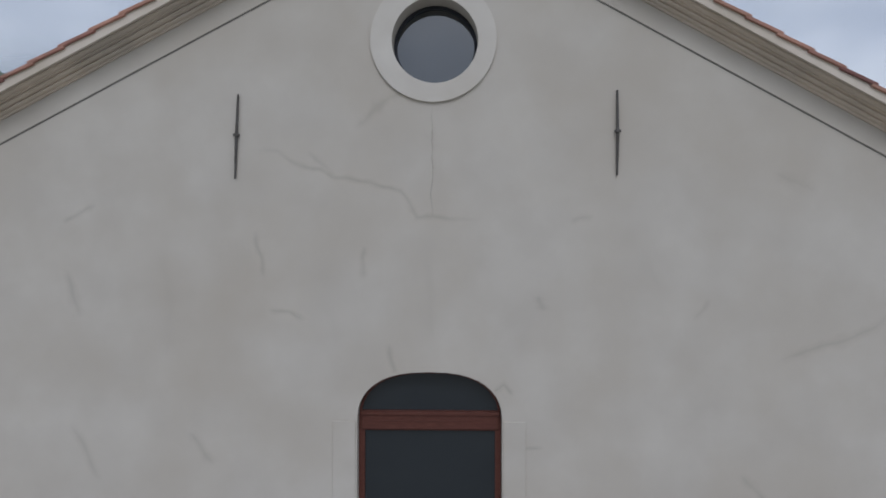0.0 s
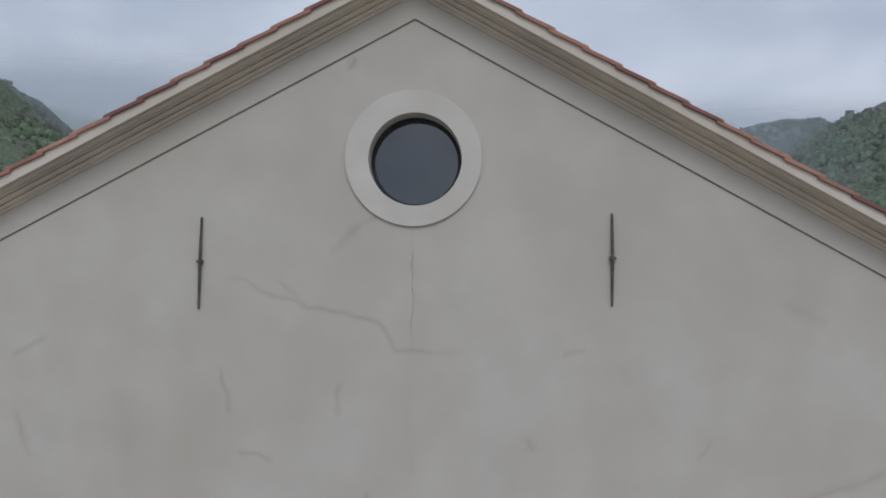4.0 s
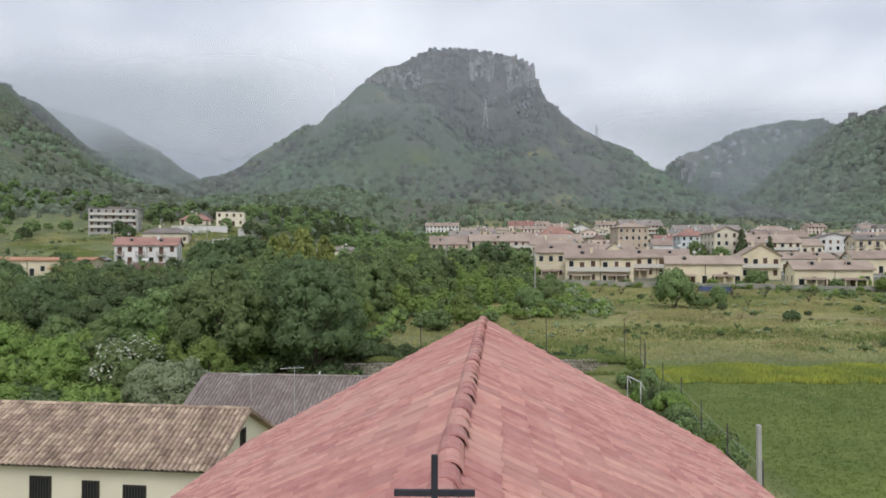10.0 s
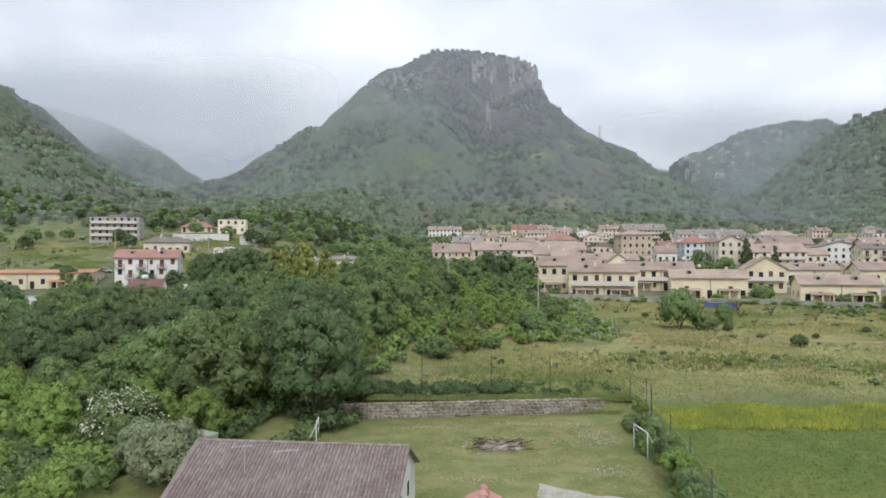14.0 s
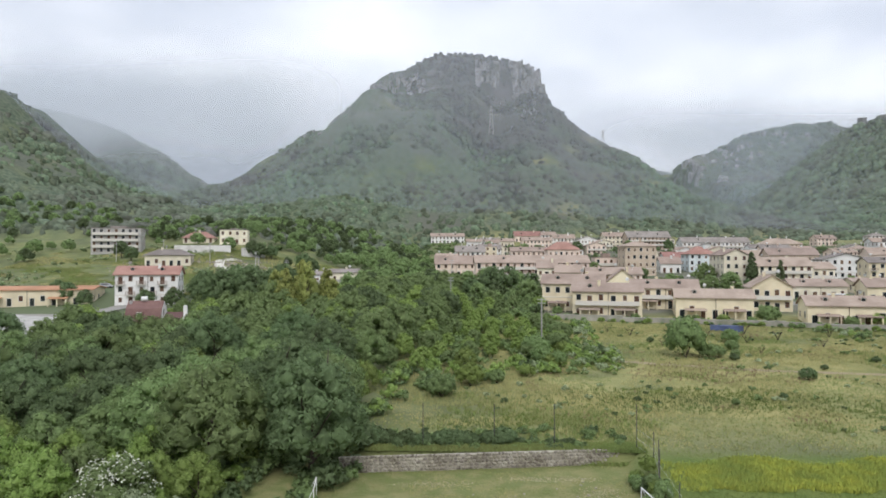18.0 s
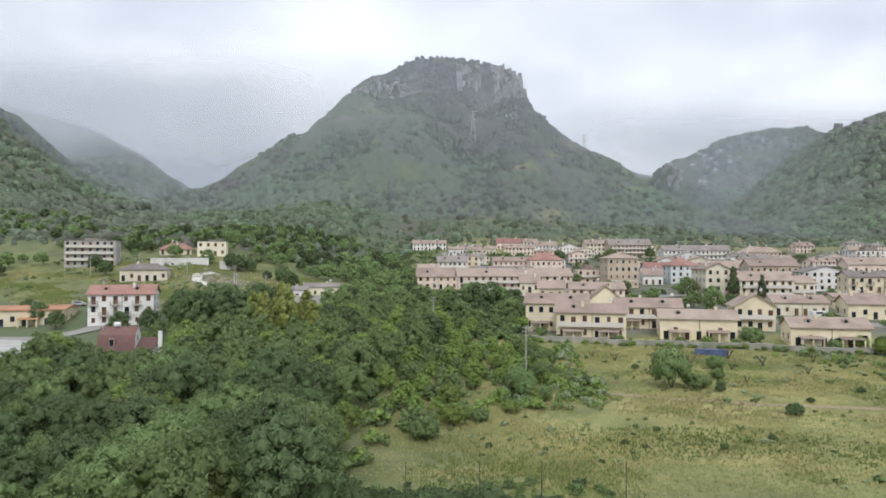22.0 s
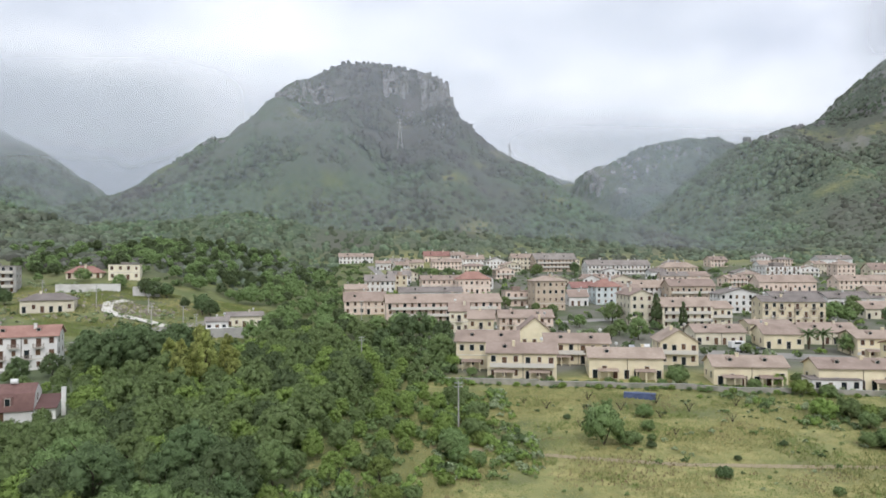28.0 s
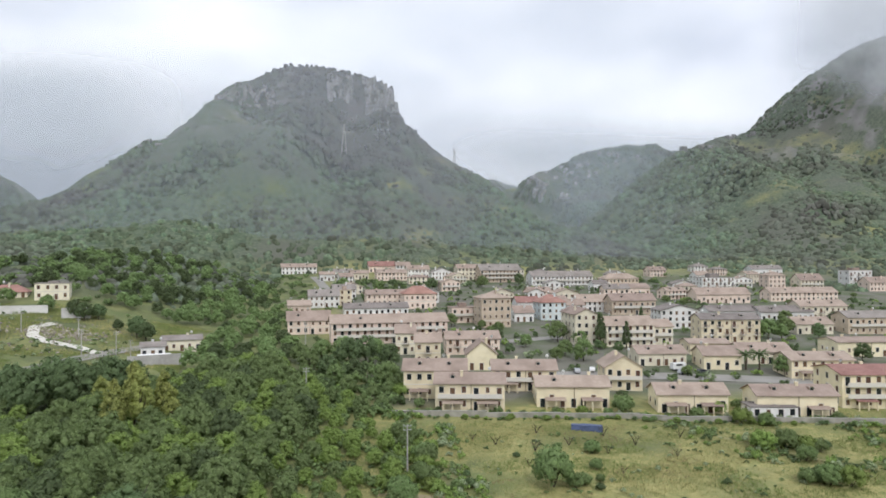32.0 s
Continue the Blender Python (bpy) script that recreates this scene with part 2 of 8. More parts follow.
def part(name, bm, mat, parent, label="", smooth=False):
    """One mesh object from a bmesh, under a thing or a part."""
    me = bpy.data.meshes.new(name)
    bm.to_mesh(me)
    bm.free()
    for m in (mat if isinstance(mat, (list, tuple)) else [mat]):
        me.materials.append(m)
    if smooth:
        for p in me.polygons:
            p.use_smooth = True
    ob = new(name, me)
    if parent:
        ob.parent = parent
    if label:
        ob["label"] = label
    return ob


def again(name, me, parent, m, label=""):
    """Another object on a mesh that is there already."""
    ob = new(name, me)
    ob.parent = parent
    ob.matrix_basis = m
    if label:
        ob["label"] = label
    return ob


def thing(name, m, label, category, group="", kind=""):
    ob = new(name)
    ob.empty_display_size = 0.2
    ob.matrix_basis = m
    return tagged(ob, label, category, group, kind)


def box(bm, x0, y0, z0, x1, y1, z1, mi=0, m=None):
    vs = [bm.verts.new((x, y, z)) for x in (x0, x1) for y in (y0, y1) for z in (z0, z1)]
    if m:
        for v in vs:
            v.co = m @ v.co
    fs = [bm.faces.new([vs[i] for i in f]) for f in ((0, 1, 3, 2), (4, 6, 7, 5), (0, 4, 5, 1), (2, 3, 7, 6), (0, 2, 6, 4), (1, 5, 7, 3))]
    for f in fs:
        f.material_index = mi
    return vs


def prism(bm, pts, y0, y1, mi=0):
    """A closed outline in x and z, drawn out along y. The outline runs counter-clockwise seen from -y."""
    a = [bm.verts.new((x, y0, z)) for x, z in pts]
    b = [bm.verts.new((x, y1, z)) for x, z in pts]
    fs = [bm.faces.new(a), bm.faces.new(b[::-1])]
    for i in range(len(pts)):
        j = (i + 1) % len(pts)
        fs.append(bm.faces.new((a[i], b[i], b[j], a[j])))
    for f in fs:
        f.material_index = mi


def tube(bm, p, q, r0, r1=None, n=8, mi=0, cap=True):
    p, q = Vector(p), Vector(q)
    r1 = r0 if r1 is None else r1
    rot = (q - p).to_track_quat("Z", "Y").to_matrix()
    rings = []
    for c, r in ((p, r0), (q, r1)):
        rings.append([bm.verts.new(c + rot @ Vector((r * math.cos(2 * math.pi * i / n), r * math.sin(2 * math.pi * i / n), 0))) for i in range(n)])
    for i in range(n):
        bm.faces.new((rings[0][i], rings[0][(i + 1) % n], rings[1][(i + 1) % n], rings[1][i])).material_index = mi
    if cap:
        bm.faces.new(rings[0][::-1]).material_index = mi
        bm.faces.new(rings[1]).material_index = mi


def bevelled(bm, amount=0.01):
    bmesh.ops.bevel(bm, geom=[e for e in bm.edges], offset=amount, segments=1, affect="EDGES", clamp_overlap=True)
    return bm


# ---- ground and hills ----
# Ground: a gently rising valley floor with a mountain behind and hills at both sides.
RISE_Y = (-900, -320, -60, 20, 70, 105, 165, 186, 257, 300, 400, 545, 700, 2600)
RISE_Z = (26, 14, 0, 0, 1.35, 2.3, 5.4, 7.0, 11.2, 14.2, 22, 34, 46, 120)
MAIN = ((-560, 20), (-420, 62), (-330, 108), (-291, 133), (-252, 154), (-226, 176), (-201, 195), (-174, 202), (-152, 220), (-134, 229), (-115, 255), (-95, 269), (-80, 280), (-56, 292), (-27, 308), (14, 305), (49, 300),
        (80, 291), (91, 287), (99, 277), (109, 266), (112, 244), (120, 237), (123, 228), (145, 211), (181, 184), (222, 156), (268, 127), (291, 112), (336, 77), (366, 52), (420, 30), (560, 20))
LEFT = ((-900, 330), (-560, 265), (-440, 195), (-386, 160), (-364, 143), (-338, 120), (-311, 100), (-289, 85), (-265, 75), (-242, 72), (-227, 61), (-194, 54), (-150, 36))
FARL = ((-1800, 470), (-1100, 400), (-958, 366), (-777, 324), (-732, 304), (-694, 278), (-649, 248), (-610, 218), (-578, 199), (-552, 167), (-527, 136), (-430, 90))
RIGHT = ((230, 38), (300, 50), (370, 75), (440, 125), (512, 188), (541, 203), (586, 220), (631, 228), (669, 247), (697, 274), (716, 298), (740, 316), (774, 339), (841, 380), (1050, 430), (1500, 450))
RIDGE = ((340, 40), (400, 70), (437, 125), (446, 168), (452, 200), (461, 217), (490, 228), (530, 245), (565, 266), (599, 281), (633, 287), (679, 297), (708, 293), (736, 302), (759, 301), (797, 282), (839, 296), (871, 303), (1044, 350), (1300, 380), (1700, 390))
GAP = ((150, 200), (357, 240), (420, 262), (476, 260), (537, 235), (700, 220), (1200, 260))
# crest, its y, the y of its foot, steepness, back slope
HILLS = ((MAIN, 930, 520, 1.12, 420), (LEFT, 560, 330, 1.0, 300), (FARL, 1500, 800, 1.0, 500), (RIGHT, 900, 470, 1.0, 400), (RIDGE, 1400, 860, 1.0, 400), (GAP, 1700, 1100, 1.0, 500))


def ground_height(x, y, rough=True):
    """Height of the bare ground, for arrays of x and y."""
    x, y = np.asarray(x, float), np.asarray(y, float)
    z = np.interp(y, RISE_Y, RISE_Z)
    z = z + 13 * np.clip((-x - 40) / 60, 0, 1) * np.clip((y - 185) / 120, 0, 1.3)
    base = z
    for crest, far, foot, power, back in HILLS:
        cx, cz = np.array(crest).T
        top = np.interp(x, cx, cz, left=cz[0], right=cz[-1])
        if rough:
            top = top + 1.2 * np.sin(x * .11) * np.clip((top - 60) / 100, 0, 1)
        edge = np.clip((x - cx[0]) / 60, 0, 1) * np.clip((cx[-1] - x) / 60, 0, 1)
        s = np.clip((y - foot) / (far - foot), 0, 1)
        gully = 1 + .16 * np.sin(x * .021 + y * .004 + 1) * np.sin(s * math.pi) + .08 * np.sin(x * .057 - y * .013) * np.sin(s * math.pi)
        lift = s ** power * gully
        face = (crest is MAIN) * np.clip((top - 205) / 50, 0, 1) * np.clip(np.clip((x - 15) / 40, 0, 1) + np.exp(-((x + 100) / 32) ** 2) + 0.15, 0, 1)
        cliff = np.exp(-((s - .84) / .05) ** 2) * face
        lift = lift - .085 * cliff + .07 * np.clip((s - .86) / .03, 0, 1) * (1 - s) / .14 * face
        b = np.clip((y - far) / back, 0, 1)
        hill = base + (top - base) * np.where(y < far, lift, 1 - b * b * (3 - 2 * b)) * edge
        k = 6.0
        z = np.maximum(z, hill) + k * np.exp(-np.abs(z - hill) / k) * .35 * (s > 0) * (edge > 0)
    # the yard behind the church is cut level and held by a stone wall
    yard = (x > -14) & (x < 18 - (68.5 - y) * .105) & (y < 68.2) & (y > -30)
    return np.where(yard, np.minimum(z, 0.02 * np.sin(x * .7) * np.sin(y * .5)), z)


def axis_steps(marks):
    """Grid lines: (from, to, step) stretches."""
    out = []
    for a, b, s in marks:
        out += list(np.arange(a, b, s))
    return np.array(out + [marks[-1][1]])


def ground_material():
    """Grass of several kinds over the fields, woods on the hills, grey rock where it is steep and high."""
    m = material("meadow_and_hills", (0.17, 0.20, 0.077), (0.23, 0.235, 0.097), 0.5, 0.95, 0.8, 2.5, (0.125, 0.155, 0.062), 0.07, distance=0.15)
    n, l = m.node_tree.nodes, m.node_tree.links
    bs = n["Principled BSDF"]
    col = bs.inputs["Base Color"].links[0].from_socket
    geo = next(x for x in n if x.bl_idname == "ShaderNodeNewGeometry")
    sep = n.new("ShaderNodeSeparateXYZ")
    l.new(geo.outputs["Position"], sep.inputs["Vector"])

    def ramp(sock, lo, hi):
        r = n.new("ShaderNodeMapRange")
        r.inputs["From Min"].default_value, r.inputs["From Max"].default_value = lo, hi
        l.new(sock, r.inputs["Value"])
        return r.outputs["Result"]

    def mul(a, b, op="MULTIPLY"):
        x = n.new("ShaderNodeMath")
        x.operation = op
        l.new(a, x.inputs[0])
        if isinstance(b, float):
            x.inputs[1].default_value = b
        else:
            l.new(b, x.inputs[1])
        return x.outputs[0]

    def mix(f, a, b):
        x = n.new("ShaderNodeMix")
        x.data_type = "RGBA"
        l.new(f, x.inputs["Factor"])
        for k, v in (("A", a), ("B", b)):
            if isinstance(v, tuple):
                x.inputs[k].default_value = (*v, 1)
            else:
                l.new(v, x.inputs[k])
        return x.outputs["Result"]

    def nz(scale, detail=5):
        t = n.new("ShaderNodeTexNoise")
        t.inputs["Scale"].default_value, t.inputs["Detail"].default_value = scale, detail
        l.new(geo.outputs["Position"], t.inputs["Vector"])
        return t.outputs["Fac"]

    weeds = mul(ramp(nz(0.22, 7), 0.47, 0.6), 0.6)
    col = mix(weeds, col, (0.105, 0.13, 0.058))
    col = mix(mul(ramp(nz(0.11, 6), 0.55, 0.7), 0.6), col, (0.25, 0.235, 0.11))
    col = mix(mul(ramp(nz(0.045, 8), 0.5, 0.6), 0.7), col, (0.11, 0.13, 0.065))
    dry = mul(mul(ramp(sep.outputs["Y"], 66, 84), ramp(sep.outputs["X"], 0, 14)), ramp(nz(0.06, 7), 0.31, 0.52))
    col = mix(dry, col, mix(ramp(nz(0.5, 6), 0.4, 0.62), (0.355, 0.325, 0.135), (0.245, 0.255, 0.098)))
    yard = mul(mul(ramp(sep.outputs["Y"], 68.6, 67.6), ramp(sep.outputs["X"], 17.5, 15.5)), ramp(sep.outputs["Y"], 16, 20))
    col = mix(yard, col, mix(ramp(nz(0.45, 8), 0.42, 0.6), (0.16, 0.185, 0.065), (0.235, 0.23, 0.10)))
    lush = mul(mul(ramp(sep.outputs["Y"], 69, 66), ramp(sep.outputs["X"], 16.5, 18.5)), ramp(sep.outputs["Y"], 10, 20))
    col = mix(lush, col, mix(ramp(nz(0.3, 7), 0.4, 0.6), (0.10, 0.145, 0.032), (0.135, 0.172, 0.042)))
    floor = mul(mul(ramp(sep.outputs["X"], -8, -18), ramp(sep.outputs["Y"], 66, 74)), ramp(sep.outputs["Y"], 226, 212))
    col = mix(floor, col, (0.12, 0.15, 0.08))
    town = mul(mul(ramp(sep.outputs["X"], 8, 20), ramp(sep.outputs["Y"], 172, 182)), ramp(sep.outputs["Y"], 520, 470))
    col = mix(town, col, mix(ramp(nz(0.07), 0.4, 0.6), (0.105, 0.13, 0.07), (0.17, 0.165, 0.135)))
    wood = mul(ramp(sep.outputs["Z"], 26, 48), ramp(nz(0.02), 0.2, 0.45), "MULTIPLY")
    hill = mix(ramp(nz(0.35, 8), 0.38, 0.62), (0.07, 0.10, 0.066), (0.135, 0.165, 0.108))
    hill = mix(ramp(nz(0.009, 4), 0.5, 0.7), hill, (0.125, 0.13, 0.105))
    col = mix(wood, col, hill)
    nsep = n.new("ShaderNodeSeparateXYZ")
    l.new(geo.outputs["True Normal"], nsep.inputs["Vector"])
    cliff = mul(mul(ramp(nsep.outputs["Z"], 0.86, 0.70), ramp(sep.outputs["Z"], 150, 215)), ramp(nz(0.03, 7), 0.50, 0.60))
    col = mix(cliff, col, mix(ramp(nz(0.12, 6), 0.35, 0.65), (0.30, 0.295, 0.285), (0.19, 0.185, 0.175)))
    l.new(col, bs.inputs["Base Color"])
    heath_above(m, 85, 190, (0.122, 0.112, 0.117))
    return m


def build_ground():
    xs = axis_steps(((-2600, -700, 100), (-700, -224, 14), (-224, -40, 6), (-40, 60, 1.5), (60, 160, 5), (160, 420, 8), (420, 900, 13), (900, 2600, 100)))
    ys = axis_steps(((-500, -60, 40), (-60, 0, 8), (0, 66, 2), (66, 72, 0.4), (72, 200, 3), (200, 460, 7), (460, 1000, 9), (1000, 1900, 40), (1900, 4200, 150)))
    gx, gy = np.meshgrid(xs, ys)
    gz = ground_height(gx, gy)
    rocky = np.clip((gz - 60) / 80, 0, 1)
    rocky = rocky * np.clip(np.abs(gy - 930) / 90, 0.12, 1)
    for f, a in ((0.02, 6), (0.05, 4), (0.11, 2.2)):
        ph = f * 40
        gz = gz + rocky * a * np.sin(gx * f * 1.3 + 2 * np.sin(gy * f * .7 + ph)) * np.sin(gy * f + 1.7 * np.sin(gx * f * .6 - ph))
    nx, ny = len(xs), len(ys)
    verts = np.stack([gx.ravel(), gy.ravel(), gz.ravel()], -1)
    k = (np.arange(ny - 1)[:, None] * nx + np.arange(nx - 1)[None]).ravel()
    faces = np.stack([k, k + 1, k + nx + 1, k + nx], -1)
    me = bpy.data.meshes.new("ground")
    me.from_pydata(verts.tolist(), [], faces.tolist())
    me.materials.append(ground_material())
    for p in me.polygons:
        p.use_smooth = True
    return tagged(new("ground", me), "grassy valley floor rising into wooded rocky mountains", "ground", kind="structure")


build_ground()


def rock_face(bm, rng, x, y, z, w, h):
    """A weathered crag: a block set into the slope, its front ribbed and broken."""
    nx, nz_ = 4, 5
    off = [rng.uniform(-1.6, 1.6) for i in range(nx + 1)]
    top = [rng.uniform(-0.16, 0.12) * h for i in range(nx + 1)]
    front = [[bm.verts.new((x + w * (i / nx - 0.5) + rng.uniform(-0.5, 0.5), y - 3.0 + off[i] + rng.uniform(-1.1, 1.1) + 0.16 * h * j / nz_, z - 0.45 * h + (h + top[i]) * j / nz_)) for i in range(nx + 1)] for j in range(nz_ + 1)]
    back = [bm.verts.new((v.co.x, y + h * 0.75, v.co.z + rng.uniform(0, 2))) for v in front[-1]]
    rows = front + [back]
    for a, b in zip(rows, rows[1:]):
        for i in range(nx):
            bm.faces.new((a[i], a[i + 1], b[i + 1], b[i]))
    for i in (0, nx):
        col = [r[i] for r in front]
        foot = bm.verts.new((col[0].co.x, y + h * 0.75, col[0].co.z))
        for a, b in zip(col, col[1:]):
            bm.faces.new((a, b, foot))
        bm.faces.new((col[-1], back[i], foot))


CRAG = material("grey_limestone", (0.37, 0.36, 0.362), (0.235, 0.23, 0.232), 0.22, 0.95, 0.8, 0.8, (0.20, 0.20, 0.17), 0.05, island=0.16, stretch=(1.6, 1.0, 0.4), distance=0.8)


def crags(label, spots, seed, near=560, far=928):
    rng = random.Random(seed)
    bm = bmesh.new()
    line = np.arange(near, far, 3.0)
    for x0, x1, z0, z1, n, size in spots:
        for i in range(n):
            x, z = rng.uniform(x0, x1), rng.uniform(z0, z1)
            k = np.flatnonzero(ground_height(np.full(len(line), x), line) > z)
            if len(k):
                rock_face(bm, rng, x, float(line[k[0]]), z, rng.uniform(5, 12) * size, rng.uniform(11, 24) * size)
    bmesh.ops.recalc_face_normals(bm, faces=bm.faces)
    tagged(part("crags", bm, CRAG, None), label, "cliff", kind="stuff")


crags("bare grey limestone crags below the summit", ((70, 110, 226, 282, 46, 0.85), (84, 112, 222, 250, 14, 0.7), (22, 54, 250, 284, 26, 0.7), (28, 100, 168, 232, 60, 0.26), (-128, -88, 226, 252, 34, 0.62), (-92, -44, 228, 262, 30, 0.55), (-200, -150, 172, 200, 16, 0.5), (-165, -125, 198, 224, 16, 0.5)), 5)
crags("pale rock outcrops on the eastern hill", ((446, 475, 150, 215, 24, 1.0), (475, 575, 190, 250, 34, 0.9), (575, 640, 215, 270, 10, 0.7)), 6, 880, 1398)

# ---- the church ----
XC, APEX, SLOPE, HALF, BACK, SKEW = 0.09, 10.0, 0.543, 5.2, 13.6, 0.064
OC_Z, OC_IN, OC_OUT = 8.662, 0.445, 0.655
WIN_X, WIN_H, WIN_SPRING, WIN_TOP, WIN_SILL = 0.04, 0.74, 4.78, 5.26, 2.9


def fall(x):
    """How far the rake has dropped at x from the ridge: the eastern slope is a little steeper."""
    return (0.557 if x > 0 else 0.53) * abs(x)


def skewed(bm):
    """The nave runs a little askew to the front."""
    for v in bm.verts:
        if v.co.y > 0.31:
            v.co.x += SKEW * (v.co.y - 0.3)
    return bm


def arch_outline(grow=0.0, n=20):
    """The window opening: straight jambs and a flattened arch, counter-clockwise from the sill."""
    h = WIN_H + grow
    pts = [(WIN_X - h, WIN_SILL - grow), (WIN_X + h, WIN_SILL - grow)]
    for i in range(n + 1):
        a = math.pi * i / n
        pts.append((WIN_X + h * math.copysign(abs(math.cos(a)) ** 0.78, math.cos(a)), WIN_SPRING + (WIN_TOP - WIN_SPRING + grow) * math.sin(a) ** 0.9))
    return pts


def circle_outline(x, z, r, n=48):
    return [(x + r * math.cos(2 * math.pi * i / n), z + r * math.sin(2 * math.pi * i / n)) for i in range(n)]


def holed_slab(loops, y0, y1):
    """A slab between y0 and y1 bounded by the first loop, with the others cut out."""
    bm = bmesh.new()
    edges = []
    for loop in loops:
        vs = [bm.verts.new((x, y0, z)) for x, z in loop]
        edges += [bm.edges.new((vs[i], vs[(i + 1) % len(vs)])) for i in range(len(vs))]
    res = bmesh.ops.triangle_fill(bm, use_beauty=True, use_dissolve=False, edges=edges)
    faces = [g for g in res["geom"] if isinstance(g, bmesh.types.BMFace)]
    ext = bmesh.ops.extrude_face_region(bm, geom=faces)
    for g in ext["geom"]:
        if isinstance(g, bmesh.types.BMVert):
            g.co.y = y1
    bmesh.ops.recalc_face_normals(bm, faces=bm.faces)
    return bm


def rake_sweep(profile, y_to=None, half=HALF + 0.42):
    """A profile of (y, z above the gable line) run up one rake and down the other."""
    bm = bmesh.new()
    rows = []
    for x in (-half, 0, half):
        rows.append([bm.verts.new((XC + x, y, APEX + z - fall(x))) for y, z in profile])
    n = len(profile)
    for a, b in zip(rows, rows[1:]):
        for i in range(n):
            j = (i + 1) % n
            bm.faces.new((a[i], a[j], b[j], b[i]))
    bm.faces.new(rows[0][::-1])
    bm.faces.new(rows[-1])
    bmesh.ops.recalc_face_normals(bm, faces=bm.faces)
    return bm


def barrel_tile(bm, length, r0, r1, m, segs=5, thick=0.014, arc=math.pi * 0.92, mi=0):
    """A tapered barrel tile, hollow side down, running along +x from its high end to its low end."""
    rows = []
    for x, r in ((0.0, r0), (length, r1)):
        for rr in (r, r - thick):
            rows.append([bm.verts.new(m @ Vector((x, rr * math.sin(arc * (i / segs - 0.5)), rr * math.cos(arc * (i / segs - 0.5)) - r0 * 0.35))) for i in range(segs + 1)])
    o0, i0, o1, i1 = rows
    for i in range(segs):
        bm.faces.new((o0[i], o1[i], o1[i + 1], o0[i + 1])).material_index = mi
        bm.faces.new((i1[i], i1[i + 1], o1[i + 1], o1[i])).material_index = mi
    for k in (0, segs):
        bm.faces.new((o0[k], i0[k], i1[k], o1[k])).material_index = mi


def tile_mesh(name, mat, *args, **kw):
    bm = bmesh.new()
    barrel_tile(bm, *args, **kw)
    me = bpy.data.meshes.new(name)
    bm.to_mesh(me)
    bm.free()
    me.materials.append(mat)
    for p in me.polygons:
        p.use_smooth = False
    return me


def soft_material(name, tone):
    """A faint stain whose edges fade out, by a mask on its own mesh."""
    m = bpy.data.materials.new(name)
    m.use_nodes = True
    n, l = m.node_tree.nodes, m.node_tree.links
    bs = n["Principled BSDF"]
    bs.inputs["Base Color"].default_value, bs.inputs["Roughness"].default_value = (*tone, 1), 0.95
    at = n.new("ShaderNodeAttribute")
    at.attribute_name = "soft"
    tr = n.new("ShaderNodeBsdfTransparent")
    mix = n.new("ShaderNodeMixShader")
    l.new(at.outputs["Fac"], mix.inputs["Fac"])
    l.new(tr.outputs["BSDF"], mix.inputs[1])
    l.new(bs.outputs["BSDF"], mix.inputs[2])
    l.new(mix.outputs["Shader"], n["Material Output"].inputs["Surface"])
    return m


SOFT = soft_material("repaired_crack", (0.40, 0.355, 0.31))


def stain_strip(parent, pts, width, strength, name="crack", label="soft-edged brown crack in the plaster"):
    """A band along a broken line on the facade, ragged, fading to its sides and ends."""
    line = []
    for (x0, z0), (x1, z1) in zip(pts, pts[1:]):
        steps = max(2, int(math.hypot(x1 - x0, z1 - z0) / 0.04))
        line += [(x0 + (x1 - x0) * i / steps, z0 + (z1 - z0) * i / steps) for i in range(steps)]
    line.append(pts[-1])
    verts, soft, faces = [], [], []
    for i, (x, z) in enumerate(line):
        x0, z0 = line[max(0, i - 1)]
        x1, z1 = line[min(len(line) - 1, i + 1)]
        d = math.hypot(x1 - x0, z1 - z0) or 1
        nx, nz = -(z1 - z0) / d, (x1 - x0) / d
        wob = noise.noise((x * 6, 3.1, z * 6)) * 0.03
        w = width * (0.6 + 0.8 * abs(noise.noise((x * 9, 7.7, z * 9))))
        end = min(1, 5 * min(i, len(line) - 1 - i) / max(1, len(line) - 1))
        for s, a in ((-2.2, 0), (-0.5, 0.5), (0, 1), (0.5, 0.5), (2.2, 0)):
            verts.append((x + nx * (wob + s * w), -0.002, z + nz * (wob + s * w)))
            soft.append(a * strength * end * (0.55 + 0.7 * abs(noise.noise((x * 4, 1.3, z * 4)))))
        if i:
            for k in range(4):
                faces.append((5 * i - 5 + k, 5 * i - 4 + k, 5 * i + k + 1, 5 * i + k))
    me = bpy.data.meshes.new(name)
    me.from_pydata(verts, [], faces)
    at = me.attributes.new("soft", "FLOAT", "POINT")
    at.data.foreach_set("value", soft)
    me.materials.append(SOFT)
    ob = new(name, me)
    ob.parent = parent
    ob["label"] = label
    ob.visible_shadow = False
    return ob


# Weathered tile tone, also darkened for the shade seen beneath the verge.
EDGE = material("weathered_verge", (0.33, 0.16, 0.13), (0.42, 0.22, 0.18), 6, 0.9, 0.5, 45, (0.25, 0.14, 0.115), 2.0, per_object=0.3, distance=0.006)


VERGE = material("dull_verge_tile", (0.40, 0.175, 0.15), (0.48, 0.24, 0.205), 7, 0.85, 0.5, 45, (0.38, 0.21, 0.17), 1.2, per_object=0.25, distance=0.006)


